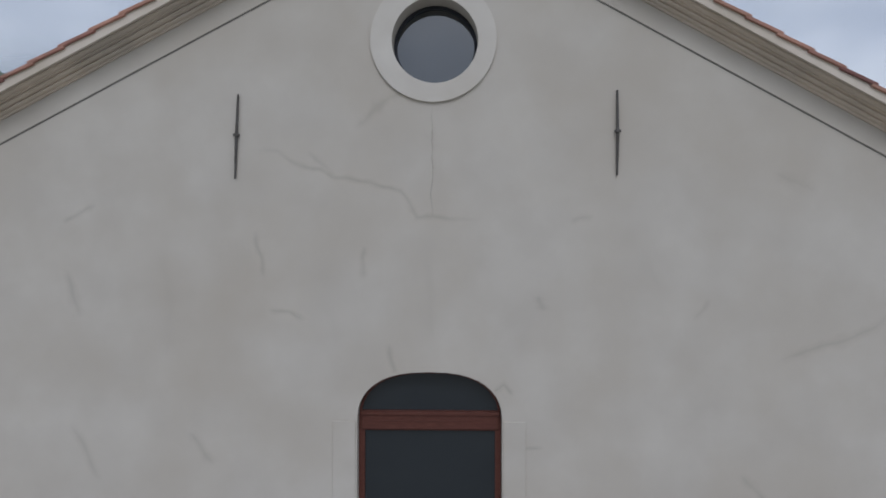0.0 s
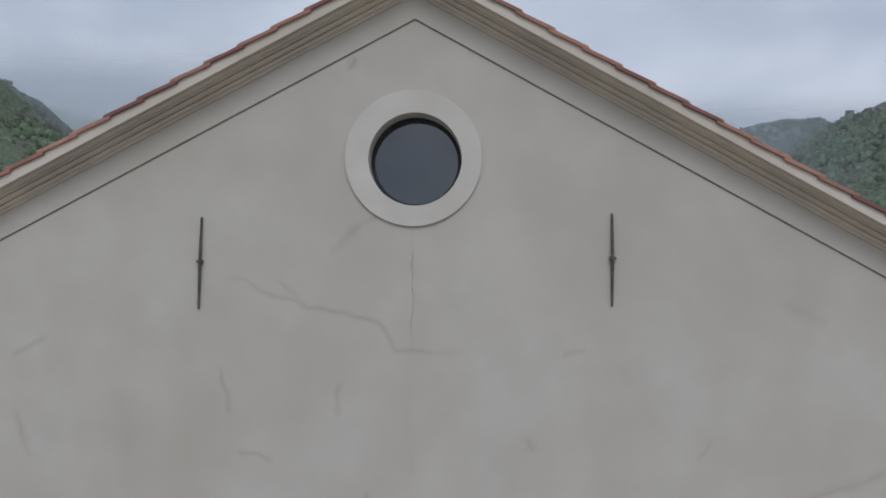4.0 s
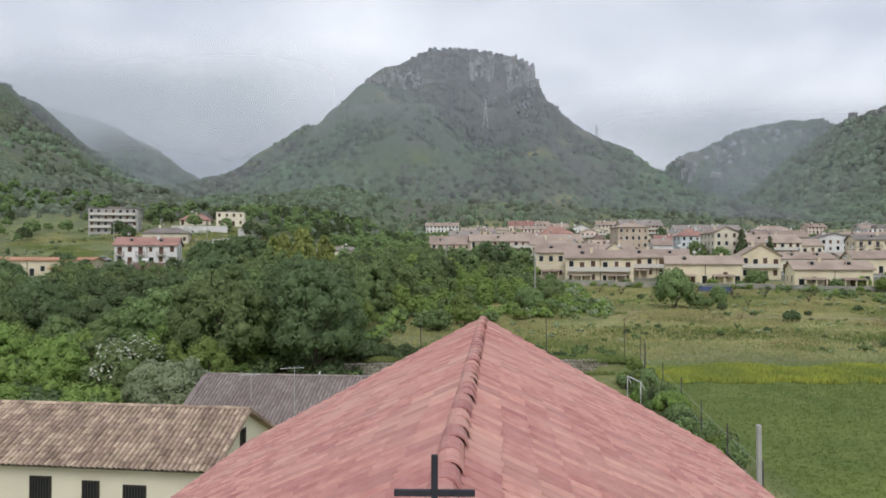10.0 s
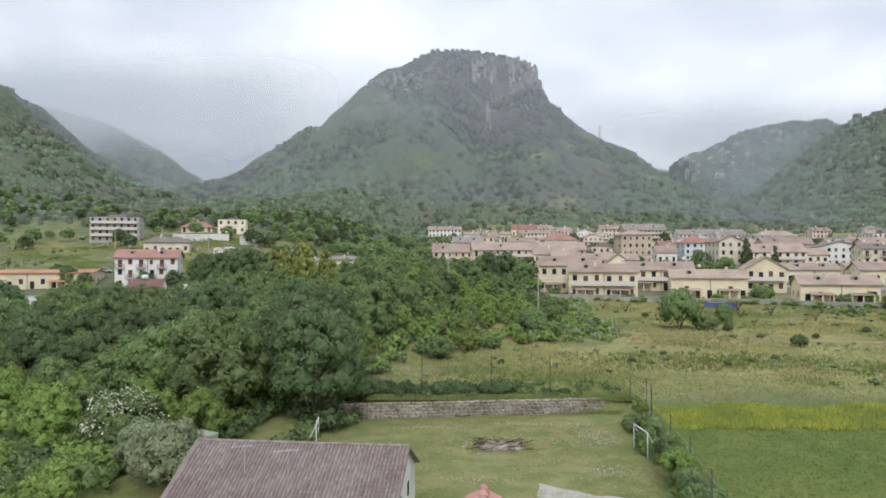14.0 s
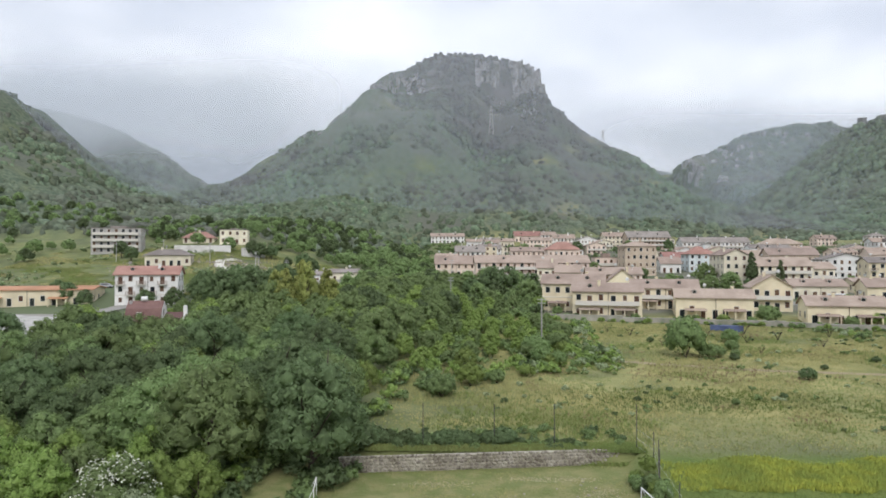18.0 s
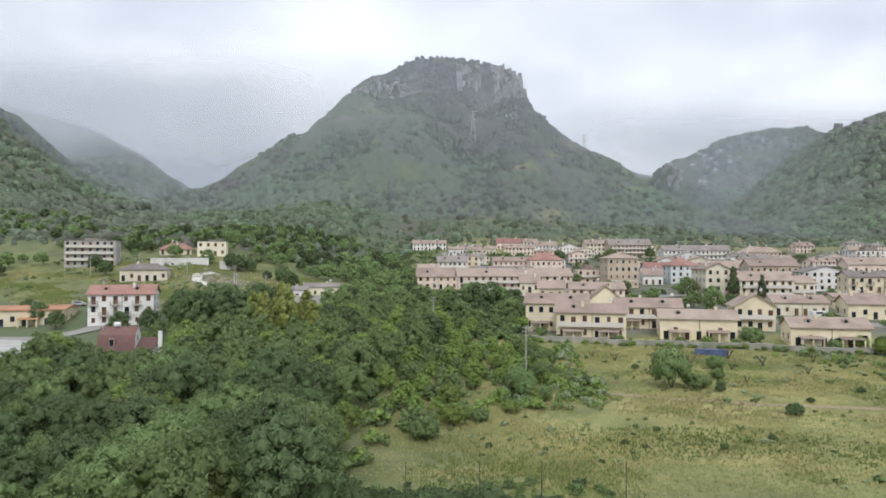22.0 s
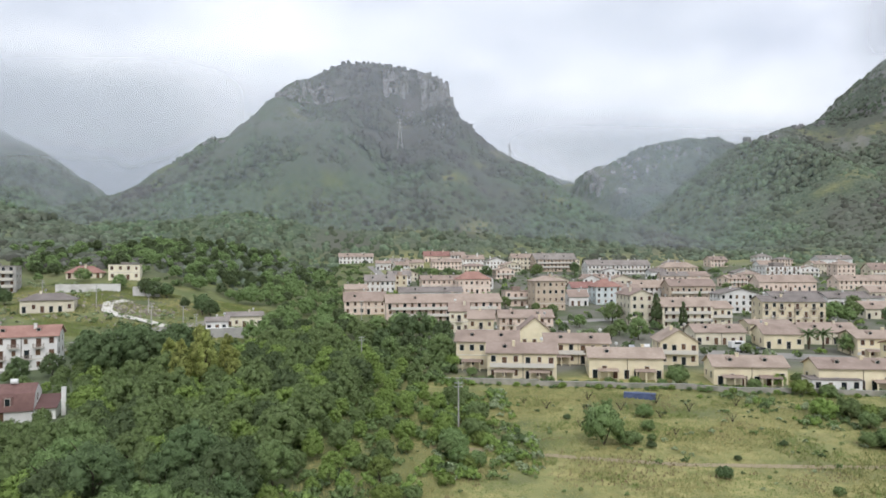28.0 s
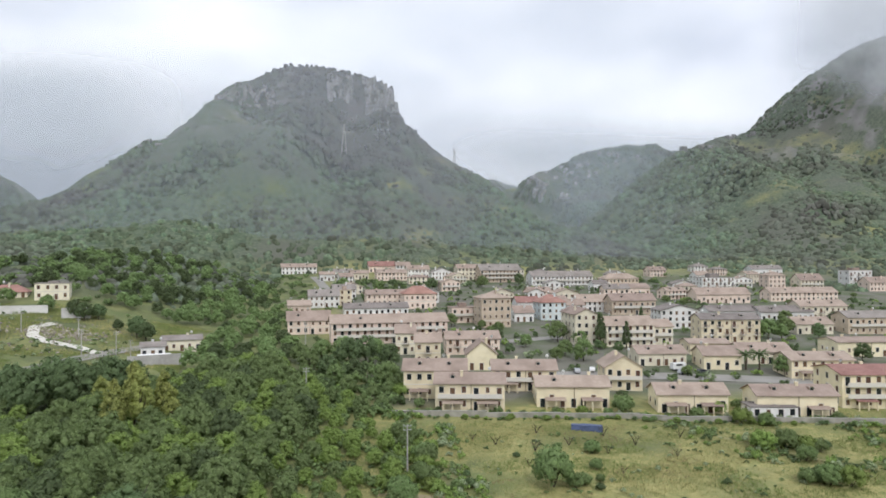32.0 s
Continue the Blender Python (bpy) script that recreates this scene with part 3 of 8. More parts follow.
def build_church():
    church = thing("church", pose(0, 0, 0), "small plastered church with a gabled terracotta roof", "church")
    # front wall
    top = lambda x: APEX + 0.40 - fall(x - XC)
    outer = [(XC - HALF, -0.3), (XC + HALF, -0.3), (XC + HALF, top(XC + HALF)), (XC, top(XC)), (XC - HALF, top(XC - HALF))]
    part("front_wall", holed_slab([outer, circle_outline(XC, OC_Z, OC_IN), arch_outline()], 0, 0.3), PLASTER, church, "grey-cream plaster with faint cracks")
    for s in (-1, 1):
        bm = bmesh.new()
        x0, x1 = sorted((XC + s * HALF, XC + s * (HALF - 0.4)))
        box(bm, x0, 0.3, -0.3, x1, BACK - 0.3, top(XC + HALF) - 0.02)
        part("side_wall", skewed(bm), PLASTER, church)
    bm = bmesh.new()
    prism(bm, outer, BACK - 0.3, BACK)
    part("rear_wall", skewed(bm), PLASTER, church)
    # gable line and cornice
    # The groove is not cut: a dark strip paints its shade on the wall.
    part("gable_groove", rake_sweep([(-0.003, -0.012), (-0.003, 0.004), (0.0, 0.004), (0.0, -0.012)], half=HALF), GROOVE_SHADE, church, "thin dark strip painted as the shade of a groove following the gable")
    part("gable_band", rake_sweep([(-0.002, 0.004), (-0.012, 0.006), (-0.012, 0.25), (0.0, 0.25), (0.0, 0.004)], half=HALF), PLASTER, church)
    part("cornice", rake_sweep([(0, 0.235), (-0.035, 0.235), (-0.035, 0.262), (-0.06, 0.264), (-0.075, 0.275), (-0.078, 0.29), (-0.066, 0.302), (-0.10, 0.304), (-0.125, 0.315), (-0.13, 0.33), (-0.118, 0.342), (-0.165, 0.344), (-0.165, 0.358), (-0.205, 0.36), (-0.225, 0.372), (-0.23, 0.386), (0, 0.40)]), CORNICE, church, "moulded cornice under the rake")
    part("fascia", rake_sweep([(-0.27, 0.37), (-0.29, 0.375), (-0.29, 0.475), (0.0, 0.475), (0.0, 0.405), (-0.25, 0.39)]), FASCIA, church, "pale plain fascia board of plaster")
    # round window
    part("oculus_ring", holed_slab([circle_outline(XC - 0.016, OC_Z + 0.012, OC_OUT - 0.006, 64), circle_outline(XC, OC_Z, OC_IN - 0.002, 64)], -0.028, 0.0), PLASTER_RING, church, "smooth raised plaster ring")
    oc = part("oculus_window", holed_slab([circle_outline(XC, OC_Z, OC_IN - 0.003), circle_outline(XC, OC_Z, OC_IN - 0.034)], 0.22, 0.28), IRON, church, "dark metal round frame")
    bm = bmesh.new()
    prism(bm, circle_outline(XC, OC_Z, OC_IN - 0.028), 0.245, 0.255)
    part("pane", bm, OCULUS, oc, "dark reflecting glass")
    # arched window
    win = part("arched_window", holed_slab([arch_outline(-0.004), [(WIN_X - WIN_H + 0.065, WIN_SILL + 0.07), (WIN_X + WIN_H - 0.065, WIN_SILL + 0.07), (WIN_X + WIN_H - 0.065, 4.64), (WIN_X - WIN_H + 0.065, 4.64)],
                                            [p for p in arch_outline(-0.03) if p[1] > 4.85] + [(WIN_X - WIN_H + 0.034, 4.845), (WIN_X + WIN_H - 0.034, 4.845)]], 0.12, 0.19), WOOD, church, "dark brown painted wooden frame")
    bm = bmesh.new()
    box(bm, WIN_X - WIN_H + 0.03, 0.10, 4.655, WIN_X + WIN_H - 0.03, 0.119, 4.83)
    box(bm, WIN_X - WIN_H + 0.03, 0.085, 4.80, WIN_X + WIN_H - 0.03, 0.0995, 4.835)
    box(bm, WIN_X - WIN_H + 0.2, 0.094, 4.735, WIN_X + WIN_H - 0.35, 0.0998, 4.745)
    part("transom", bevelled(bm, 0.004), WOOD, win, "brown moulded transom")
    bm = bmesh.new()
    box(bm, WIN_X - WIN_H + 0.05, 0.145, WIN_SILL + 0.05, WIN_X + WIN_H - 0.05, 0.155, 4.65)
    part("lower_pane", bm, PANE, win)
    bm = bmesh.new()
    prism(bm, [p for p in arch_outline(-0.02) if p[1] > 4.84] + [(WIN_X - WIN_H + 0.03, 4.84), (WIN_X + WIN_H - 0.03, 4.84)], 0.145, 0.155)
    part("upper_pane", bm, PANE, win)
    for s, x0, x1 in ((-1, -0.95, WIN_X - WIN_H - 0.015), (1, WIN_X + WIN_H + 0.015, 1.02)):
        bm = bmesh.new()
        box(bm, x0, -0.012, WIN_SILL - 0.2, x1, 0.0, 4.76)
        part("window_jamb", bevelled(bm, 0.003), PLASTER, church, "slightly raised plaster jamb")
    bm = bmesh.new()
    box(bm, -1.0, -0.10, WIN_SILL - 0.28, 1.07, 0.0, WIN_SILL - 0.2)
    part("window_sill", bevelled(bm, 0.008), PLASTER_RING, church)
    # cracks
    F = lambda *pts: [(XC + (x - 768) / 172.5, 8.65 - (z - 75) / 169.5) for x, z in pts]
    cracks_centre = ((F((440, 262), (490, 268), (530, 290), (600, 312), (650, 322), (708, 334), (722, 352), (738, 380), (850, 386)), 0.018, 0.5),
                      (F((540, 265), (580, 300), (600, 312)), 0.02, 0.3),
                      (F((764, 182), (763, 290), (762, 384)), 0.006, 0.9),
                      (F((766, 190), (764, 330)), 0.05, 0.16),
                      (F((448, 405), (460, 450), (464, 488)), 0.02, 0.5),
                      (F((472, 540), (510, 548), (540, 560)), 0.018, 0.5),
                      (F((645, 430), (640, 492)), 0.02, 0.35),
                      (F((688, 600), (692, 630), (702, 655)), 0.022, 0.5))
    cracks_west = ((F((868, 684), (890, 668), (905, 690)), 0.02, 0.45),
                    (F((1360, 628), (1430, 604), (1500, 585), (1568, 548)), 0.03, 0.4),
                    (F((330, 758), (355, 780), (380, 812)), 0.03, 0.4),
                    (F((120, 740), (150, 790), (175, 845)), 0.03, 0.35),
                    (F((112, 470), (122, 515), (138, 558)), 0.03, 0.4),
                    (F((100, 390), (140, 372), (165, 360)), 0.02, 0.35),
                    (F((650, 195), (700, 165), (725, 142)), 0.03, 0.35),
                    (F((628, 230), (655, 200), (690, 170)), 0.03, 0.3))
    cracks_east = ((F((655, -70), (672, -95)), 0.03, 0.4),
                    (F((850, -95), (900, -130)), 0.03, 0.35),
                    (F((1005, 390), (1050, 378)), 0.02, 0.25),
                    (F((1220, 560), (1250, 520)), 0.02, 0.25),
                    (F((590, 745), (620, 738)), 0.014, 0.5),
                    (F((892, 780), (960, 780)), 0.014, 0.4),
                    (F((1300, 820), (1350, 870)), 0.03, 0.35),
                    (F((950, 515), (955, 545)), 0.03, 0.4))
    broad_stains = ((F((1360, 300), (1440, 340)), 0.05, 0.2),
                     (F((760, 390), (760, 600)), 0.10, 0.14),
                     (F((270, 420), (300, 520), (290, 640)), 0.12, 0.12),
                     (F((1100, 400), (1180, 520)), 0.12, 0.12),
                     (F((560, 450), (600, 620)), 0.12, 0.10))
    for pts, w, k in cracks_centre + cracks_west + cracks_east + broad_stains:
        stain_strip(church, pts, w * (1.4 if w > 0.01 else 1), k * (0.6 if w > 0.01 else 0.8))
    # roof deck
    half, y0 = HALF + 0.42, -0.17
    for s, nm in ((-1, "roof_slope_west"), (1, "roof_slope_east")):
        bm = bmesh.new()
        a = [(XC, APEX + 0.478), (XC + s * half, APEX + 0.478 - fall(s * half)), (XC + s * half, APEX + 0.44 - fall(s * half)), (XC, APEX + 0.44)]
        prism(bm, a if s < 0 else a[::-1], -0.285, BACK + 0.3)
        bmesh.ops.recalc_face_normals(bm, faces=bm.faces)
        deck = part("roof_slope", skewed(bm), BEDDING, church, "slope of terracotta barrel tiles")
        run, expo, pitch_y = math.hypot(half, fall(s * half)), 0.345, 0.192
        tilt = math.atan2(fall(s * half), half)
        cols, rows = int((BACK + 0.3 - y0) / pitch_y), int(run / expo) + 1
        cover = tile_mesh("tile", TILE, 0.40, 0.070, 0.086, Matrix.Identity(4))
        verge = tile_mesh("tile", VERGE, 0.40, 0.070, 0.086, Matrix.Identity(4))
        rest = bmesh.new()
        rng = random.Random(5 + s)
        for j in range(cols):
            y = y0 + 0.09 + j * pitch_y
            for i in range(rows):
                d = 0.02 + i * expo + rng.uniform(-0.012, 0.012)
                jit = rng.uniform(-0.03, 0.03)
                yy = y + rng.uniform(-0.008, 0.008)
                x = XC + SKEW * max(0, yy - 0.3)
                cz = APEX + 0.478 - 0.028
                m = Matrix.Translation((x, yy, cz)) @ Matrix.Rotation(0 if s > 0 else math.pi, 4, "Z") @ Matrix.Rotation(tilt, 4, "Y") @ Matrix.Translation((d, 0, 0.022)) @ Matrix.Rotation(jit, 4, "Z") @ Matrix.Rotation(-0.05, 4, "Y")
                if j < 14 and i < 10 or (j < 3):
                    again("tile", verge if j == 0 else cover, deck, m)
                else:
                    barrel_tile(rest, 0.40, 0.070, 0.086, m)
        tagged(part("roof_tiles", rest, TILES, deck, "field of weathered pinkish barrel tiles"), kind="stuff")
        # flat edge tiles along the rake
        edge = bmesh.new()
        e0, e1 = sorted((-0.035 * s, 0.13 * s))
        box(edge, 0, e0, -0.018, 0.40, e1, 0.016)
        bevelled(edge, 0.004)
        em = bpy.data.meshes.new("edge_tile")
        edge.to_mesh(em)
        edge.free()
        em.materials.append(EDGE)
        for i in range(rows):
            m = Matrix.Translation((XC, -0.285, APEX + 0.462)) @ Matrix.Rotation(0 if s > 0 else math.pi, 4, "Z") @ Matrix.Rotation(tilt, 4, "Y") @ Matrix.Translation((0.02 + i * expo, 0, 0.014)) @ Matrix.Rotation(-0.055, 4, "Y")
            again("edge_tile", em, deck, m)
    # ridge
    cap = tile_mesh("ridge_tile", TILE, 0.42, 0.108, 0.112, Matrix.Rotation(-math.pi / 2, 4, "Z"), 7, 0.016, math.pi * 1.0)
    n = int((BACK + 0.5) / 0.35)
    rng = random.Random(9)
    for i in range(n):
        y = 0.28 + i * 0.35
        m = Matrix.Translation((XC + SKEW * max(0, y - 0.3) + rng.uniform(-0.006, 0.006), y, APEX + 0.492 + rng.uniform(-0.004, 0.004))) @ Matrix.Rotation(rng.uniform(-0.03, 0.03), 4, "Z") @ Matrix.Rotation(-0.022, 4, "X")
        again("ridge_tile", cap, church, m)
    # mortar stop and fan-shaped cap at the front of the ridge
    bm = bmesh.new()
    bmesh.ops.create_icosphere(bm, subdivisions=4, radius=1)
    for v in bm.verts:
        k = 1 + 0.14 * noise.noise(v.co * 6) + 0.07 * noise.noise(v.co * 17)
        v.co = Vector((v.co.x * 0.115 * k, v.co.y * 0.085 * k, max(-0.08, v.co.z * 0.06 * k)))
        v.co += Vector((XC, -0.225, APEX + 0.487))
    part("ridge_mortar", bm, MORTAR, church, "rough lump of mortar closing the ridge")
    bm = bmesh.new()
    rows = []
    for j in range(5):
        f = j / 4
        row = []
        for i in range(17):
            a = math.pi * i / 16
            r = (0.155 - 0.05 * f ** 2) * (1 - 0.06 * (i % 2))
            row.append(bm.verts.new((XC + r * math.cos(a), -0.27 + 0.36 * f, APEX + 0.512 + r * 0.75 * math.sin(a) * (0.35 + 0.65 * math.sin(math.pi * 0.5 * min(1, f * 1.4 + 0.15))) + 0.02 * f)))
        rows.append(row)
    for a, b in zip(rows, rows[1:]):
        for i in range(16):
            bm.faces.new((a[i], a[i + 1], b[i + 1], b[i]))
    bmesh.ops.solidify(bm, geom=list(bm.faces), thickness=0.012)
    part("ridge_end_tile", bm, TILE, church, "fluted terracotta end tile")
    return church


build_church()

cross = thing("cross", pose(0.116, -0.062, APEX + 0.466) @ Matrix.Scale(0.953, 4), "plain dark iron cross on the ridge", "cross")
bm = bmesh.new()
box(bm, -0.018, -0.010, -0.02, 0.018, 0.010, 0.547)
part("upright", bevelled(bm, 0.003), IRON, cross)
for s in (-1, 1):
    bm = bmesh.new()
    box(bm, *sorted((s * 0.0185, s * 0.215))[:1], -0.010, 0.327, max(s * 0.0185, s * 0.215), 0.010, 0.363)
    part("arm", bevelled(bm, 0.003), IRON, cross)


def wall_anchor(x, z, lean, label):
    a = thing("wall_anchor", Matrix.Translation((x, -0.03, z)) @ Matrix.Rotation(lean, 4, "Y"), label, "wall anchor", "iron tie anchors on the facade")
    bm = bmesh.new()
    tube(bm, (0, 0, 0.02), (0, 0.012, 0.42), 0.016, 0.011, 8)
    part("upper_bar", bm, RUST, a)
    bm = bmesh.new()
    tube(bm, (0, 0.0, -0.02), (-0.004, 0.012, -0.45), 0.017, 0.010, 8)
    part("lower_bar", bm, RUST, a)
    bm = bmesh.new()
    tube(bm, (0, 0.03, 0), (0, -0.025, 0), 0.024, 0.02, 8)
    box(bm, -0.032, -0.012, -0.012, 0.032, 0.012, 0.012)
    part("tie_head", bm, RUST, a, "small forged head of the tie rod")
    return a


wall_anchor(-1.95, 7.69, 0.025, "weathered iron wall anchor, slightly tilted, on plaster")
wall_anchor(1.95, 7.72, 0.0, "weathered iron wall anchor, upright, on plaster")

# ---- houses ----


def town_wall(name, a, b):
    return material(name, a, b, 0.6, 0.9, 0.2, 12, tuple(v * 0.84 for v in a), 0.25, per_object=0.10)


YELLOW_TOWN = town_wall("yellow_render", (0.76, 0.67, 0.475), (0.80, 0.72, 0.535))
CREAM_TOWN = town_wall("cream_render", (0.72, 0.66, 0.52), (0.76, 0.71, 0.58))
PINK_TOWN = town_wall("pink_render", (0.73, 0.595, 0.505), (0.78, 0.65, 0.56))
WHITE_TOWN = town_wall("white_render", (0.74, 0.73, 0.71), (0.79, 0.78, 0.76))
BROWN_TOWN = town_wall("ochre_render", (0.56, 0.46, 0.35), (0.61, 0.51, 0.40))
BLUE_TOWN = town_wall("pale_blue_render", (0.62, 0.68, 0.69), (0.68, 0.73, 0.73))


def town_roof(name, a, b):
    m = material(name, a, b, 1.2, 0.9, 0.0, 8, tuple(v * 0.8 for v in a), 0.2, per_object=0.14)
    n, l = m.node_tree.nodes, m.node_tree.links
    co = n.new("ShaderNodeTexCoord")
    wv = n.new("ShaderNodeTexWave")
    wv.inputs["Scale"].default_value, wv.inputs["Distortion"].default_value = 1.3, 0.4
    l.new(co.outputs["Object"], wv.inputs["Vector"])
    bp = n.new("ShaderNodeBump")
    bp.inputs["Strength"].default_value, bp.inputs["Distance"].default_value = 0.6, 0.06
    l.new(wv.outputs["Fac"], bp.inputs["Height"])
    l.new(bp.outputs["Normal"], n["Principled BSDF"].inputs["Normal"])
    return m


ROOF_TOWN = town_roof("pale_terracotta_roof", (0.345, 0.268, 0.222), (0.40, 0.32, 0.27))
ROOF_GREY = town_roof("grey_brown_roof", (0.25, 0.22, 0.20), (0.31, 0.28, 0.26))
ROOF_ORANGE = town_roof("orange_roof", (0.50, 0.27, 0.16), (0.56, 0.32, 0.20))
ROOF_RED = town_roof("red_roof", (0.33, 0.18, 0.15), (0.39, 0.23, 0.195))
RAIL = material("balcony_rail", (0.30, 0.24, 0.20), (0.24, 0.19, 0.16), 3, 0.8)
TRIM = material("pale_trim", (0.66, 0.63, 0.57), (0.60, 0.57, 0.52), 3, 0.9)


def opening_meshes(w, h, leaf):
    """A surround, and the set-back leaf or pane within it, facing -y, hung on their bottom middle."""
    t = 0.09
    ring = holed_slab([[(-w / 2 - t, -t), (w / 2 + t, -t), (w / 2 + t, h + t), (-w / 2 - t, h + t)], [(-w / 2, 0), (w / 2, 0), (w / 2, h), (-w / 2, h)]], -0.07, 0.05)
    bm = bmesh.new()
    prism(bm, [(-w / 2, 0), (-0.02, 0), (0, 0.02), (0.02, 0), (w / 2, 0), (w / 2, h), (0.02, h), (0, h - 0.02), (-0.02, h), (-w / 2, h)], -0.025, 0.05)
    out = []
    for nm, b, m in (("frame", ring, TRIM), ("leaf", bm, leaf)):
        me = bpy.data.meshes.new(nm)
        b.to_mesh(me)
        b.free()
        me.materials.append(m)
        out.append(me)
    return out


OPEN = {"window": [opening_meshes(1.05, 1.5, SHUTTER), opening_meshes(1.1, 1.5, PANE), opening_meshes(0.85, 1.3, SHUTTER)],
        "balcony_door": [opening_meshes(1.15, 2.15, SHUTTER), opening_meshes(1.15, 2.15, PANE)]}


def opening(kind, k, parent, m):
    ring, leaf = OPEN[kind][k]
    ob = again(kind, ring, parent, m)
    again("shutter" if leaf.materials[0] is SHUTTER else "pane", leaf, ob, Matrix.Identity(4))


def mesh_of(name, bm, mat):
    me = bpy.data.meshes.new(name)
    bm.to_mesh(me)
    bm.free()
    me.materials.append(mat)
    return me


def balcony_meshes(w):
    """Slab, pierced front railing and one side railing."""
    slab = bmesh.new()
    box(slab, -w / 2, -1.15, -0.16, w / 2, 0, 0, 0)
    n = max(5, int(w / 0.24))
    slots = [[(-w / 2 + 0.05 + (w - 0.1) * (k + 0.12) / n, 0.06), (-w / 2 + 0.05 + (w - 0.1) * (k + 0.88) / n, 0.06), (-w / 2 + 0.05 + (w - 0.1) * (k + 0.88) / n, 0.94), (-w / 2 + 0.05 + (w - 0.1) * (k + 0.12) / n, 0.94)] for k in range(n)]
    rail = holed_slab([[(-w / 2, 0), (w / 2, 0), (w / 2, 1.0), (-w / 2, 1.0)]] + slots, -1.14, -1.1)
    side = holed_slab([[(-1.1, 0), (0, 0), (0, 1.0), (-1.1, 1.0)], [(-1.05, 0.06), (-0.6, 0.06), (-0.6, 0.94), (-1.05, 0.94)], [(-0.55, 0.06), (-0.05, 0.06), (-0.05, 0.94), (-0.55, 0.94)]], -0.02, 0.02)
    for v in side.verts:
        v.co = Vector((v.co.y, v.co.x, v.co.z))
    bmesh.ops.recalc_face_normals(side, faces=side.faces)
    return mesh_of("balcony", slab, TRIM), mesh_of("railing", rail, RAIL), mesh_of("side_railing", side, RAIL)


BALCONY = {w: balcony_meshes(w) for w in (2.4, 3.6)}


def balcony(w, parent, m):
    slab, rail, side = BALCONY[w]
    ob = again("balcony", slab, parent, m)
    again("railing", rail, ob, Matrix.Identity(4))
    for s in (-1, 1):
        again("side_railing", side, ob, Matrix.Translation((s * (w / 2 - 0.03), 0, 0)))


def dish_mesh():
    bm = bmesh.new()
    rows = []
    for j in range(4):
        r = 0.45 * j / 3 + 0.01
        rows.append([bm.verts.new((r * math.cos(a * math.pi / 5), 0.35 * r * r / 0.45 - 0.1, 0.9 + r * math.sin(a * math.pi / 5))) for a in range(10)])
    for a, b in zip(rows, rows[1:]):
        for i in range(10):
            bm.faces.new((a[i], a[(i + 1) % 10], b[(i + 1) % 10], b[i]))
    bmesh.ops.solidify(bm, geom=list(bm.faces), thickness=0.02)
    tube(bm, (0, 0.0, -0.3), (0, 0.0, 0.9), 0.03, n=6)
    me = bpy.data.meshes.new("satellite_dish")
    bm.to_mesh(me)
    bm.free()
    me.materials.append(WHITE)
    return me


DISH = dish_mesh()
WALL_WORD = {"yellow_render": "yellow", "cream_render": "cream", "pink_render": "pinkish", "white_render": "white", "ochre_render": "ochre", "pale_blue_render": "pale blue", "bare_concrete": "bare concrete"}
ROOF_WORD = {"pale_terracotta_roof": "faded terracotta", "grey_brown_roof": "grey-brown", "red_roof": "red", "orange_roof": "orange"}
def gallery_mesh():
    """A long balcony one metre wide, to be stretched to its house: slab and solid parapet in one cast piece."""
    bm = bmesh.new()
    prism(bm, [(-1.25, -0.16), (0, -0.16), (0, 0), (-1.13, 0), (-1.13, 0.95), (-1.25, 0.95)], -0.5, 0.5)
    for v in bm.verts:
        v.co = Vector((-v.co.y, v.co.x, v.co.z))
    bmesh.ops.recalc_face_normals(bm, faces=bm.faces)
    me = bpy.data.meshes.new("balcony")
    bm.to_mesh(me)
    bm.free()
    me.materials.append(TRIM)
    return me


GALLERY = gallery_mesh()
house_rng = random.Random(3)
HOUSE_SPOTS = []


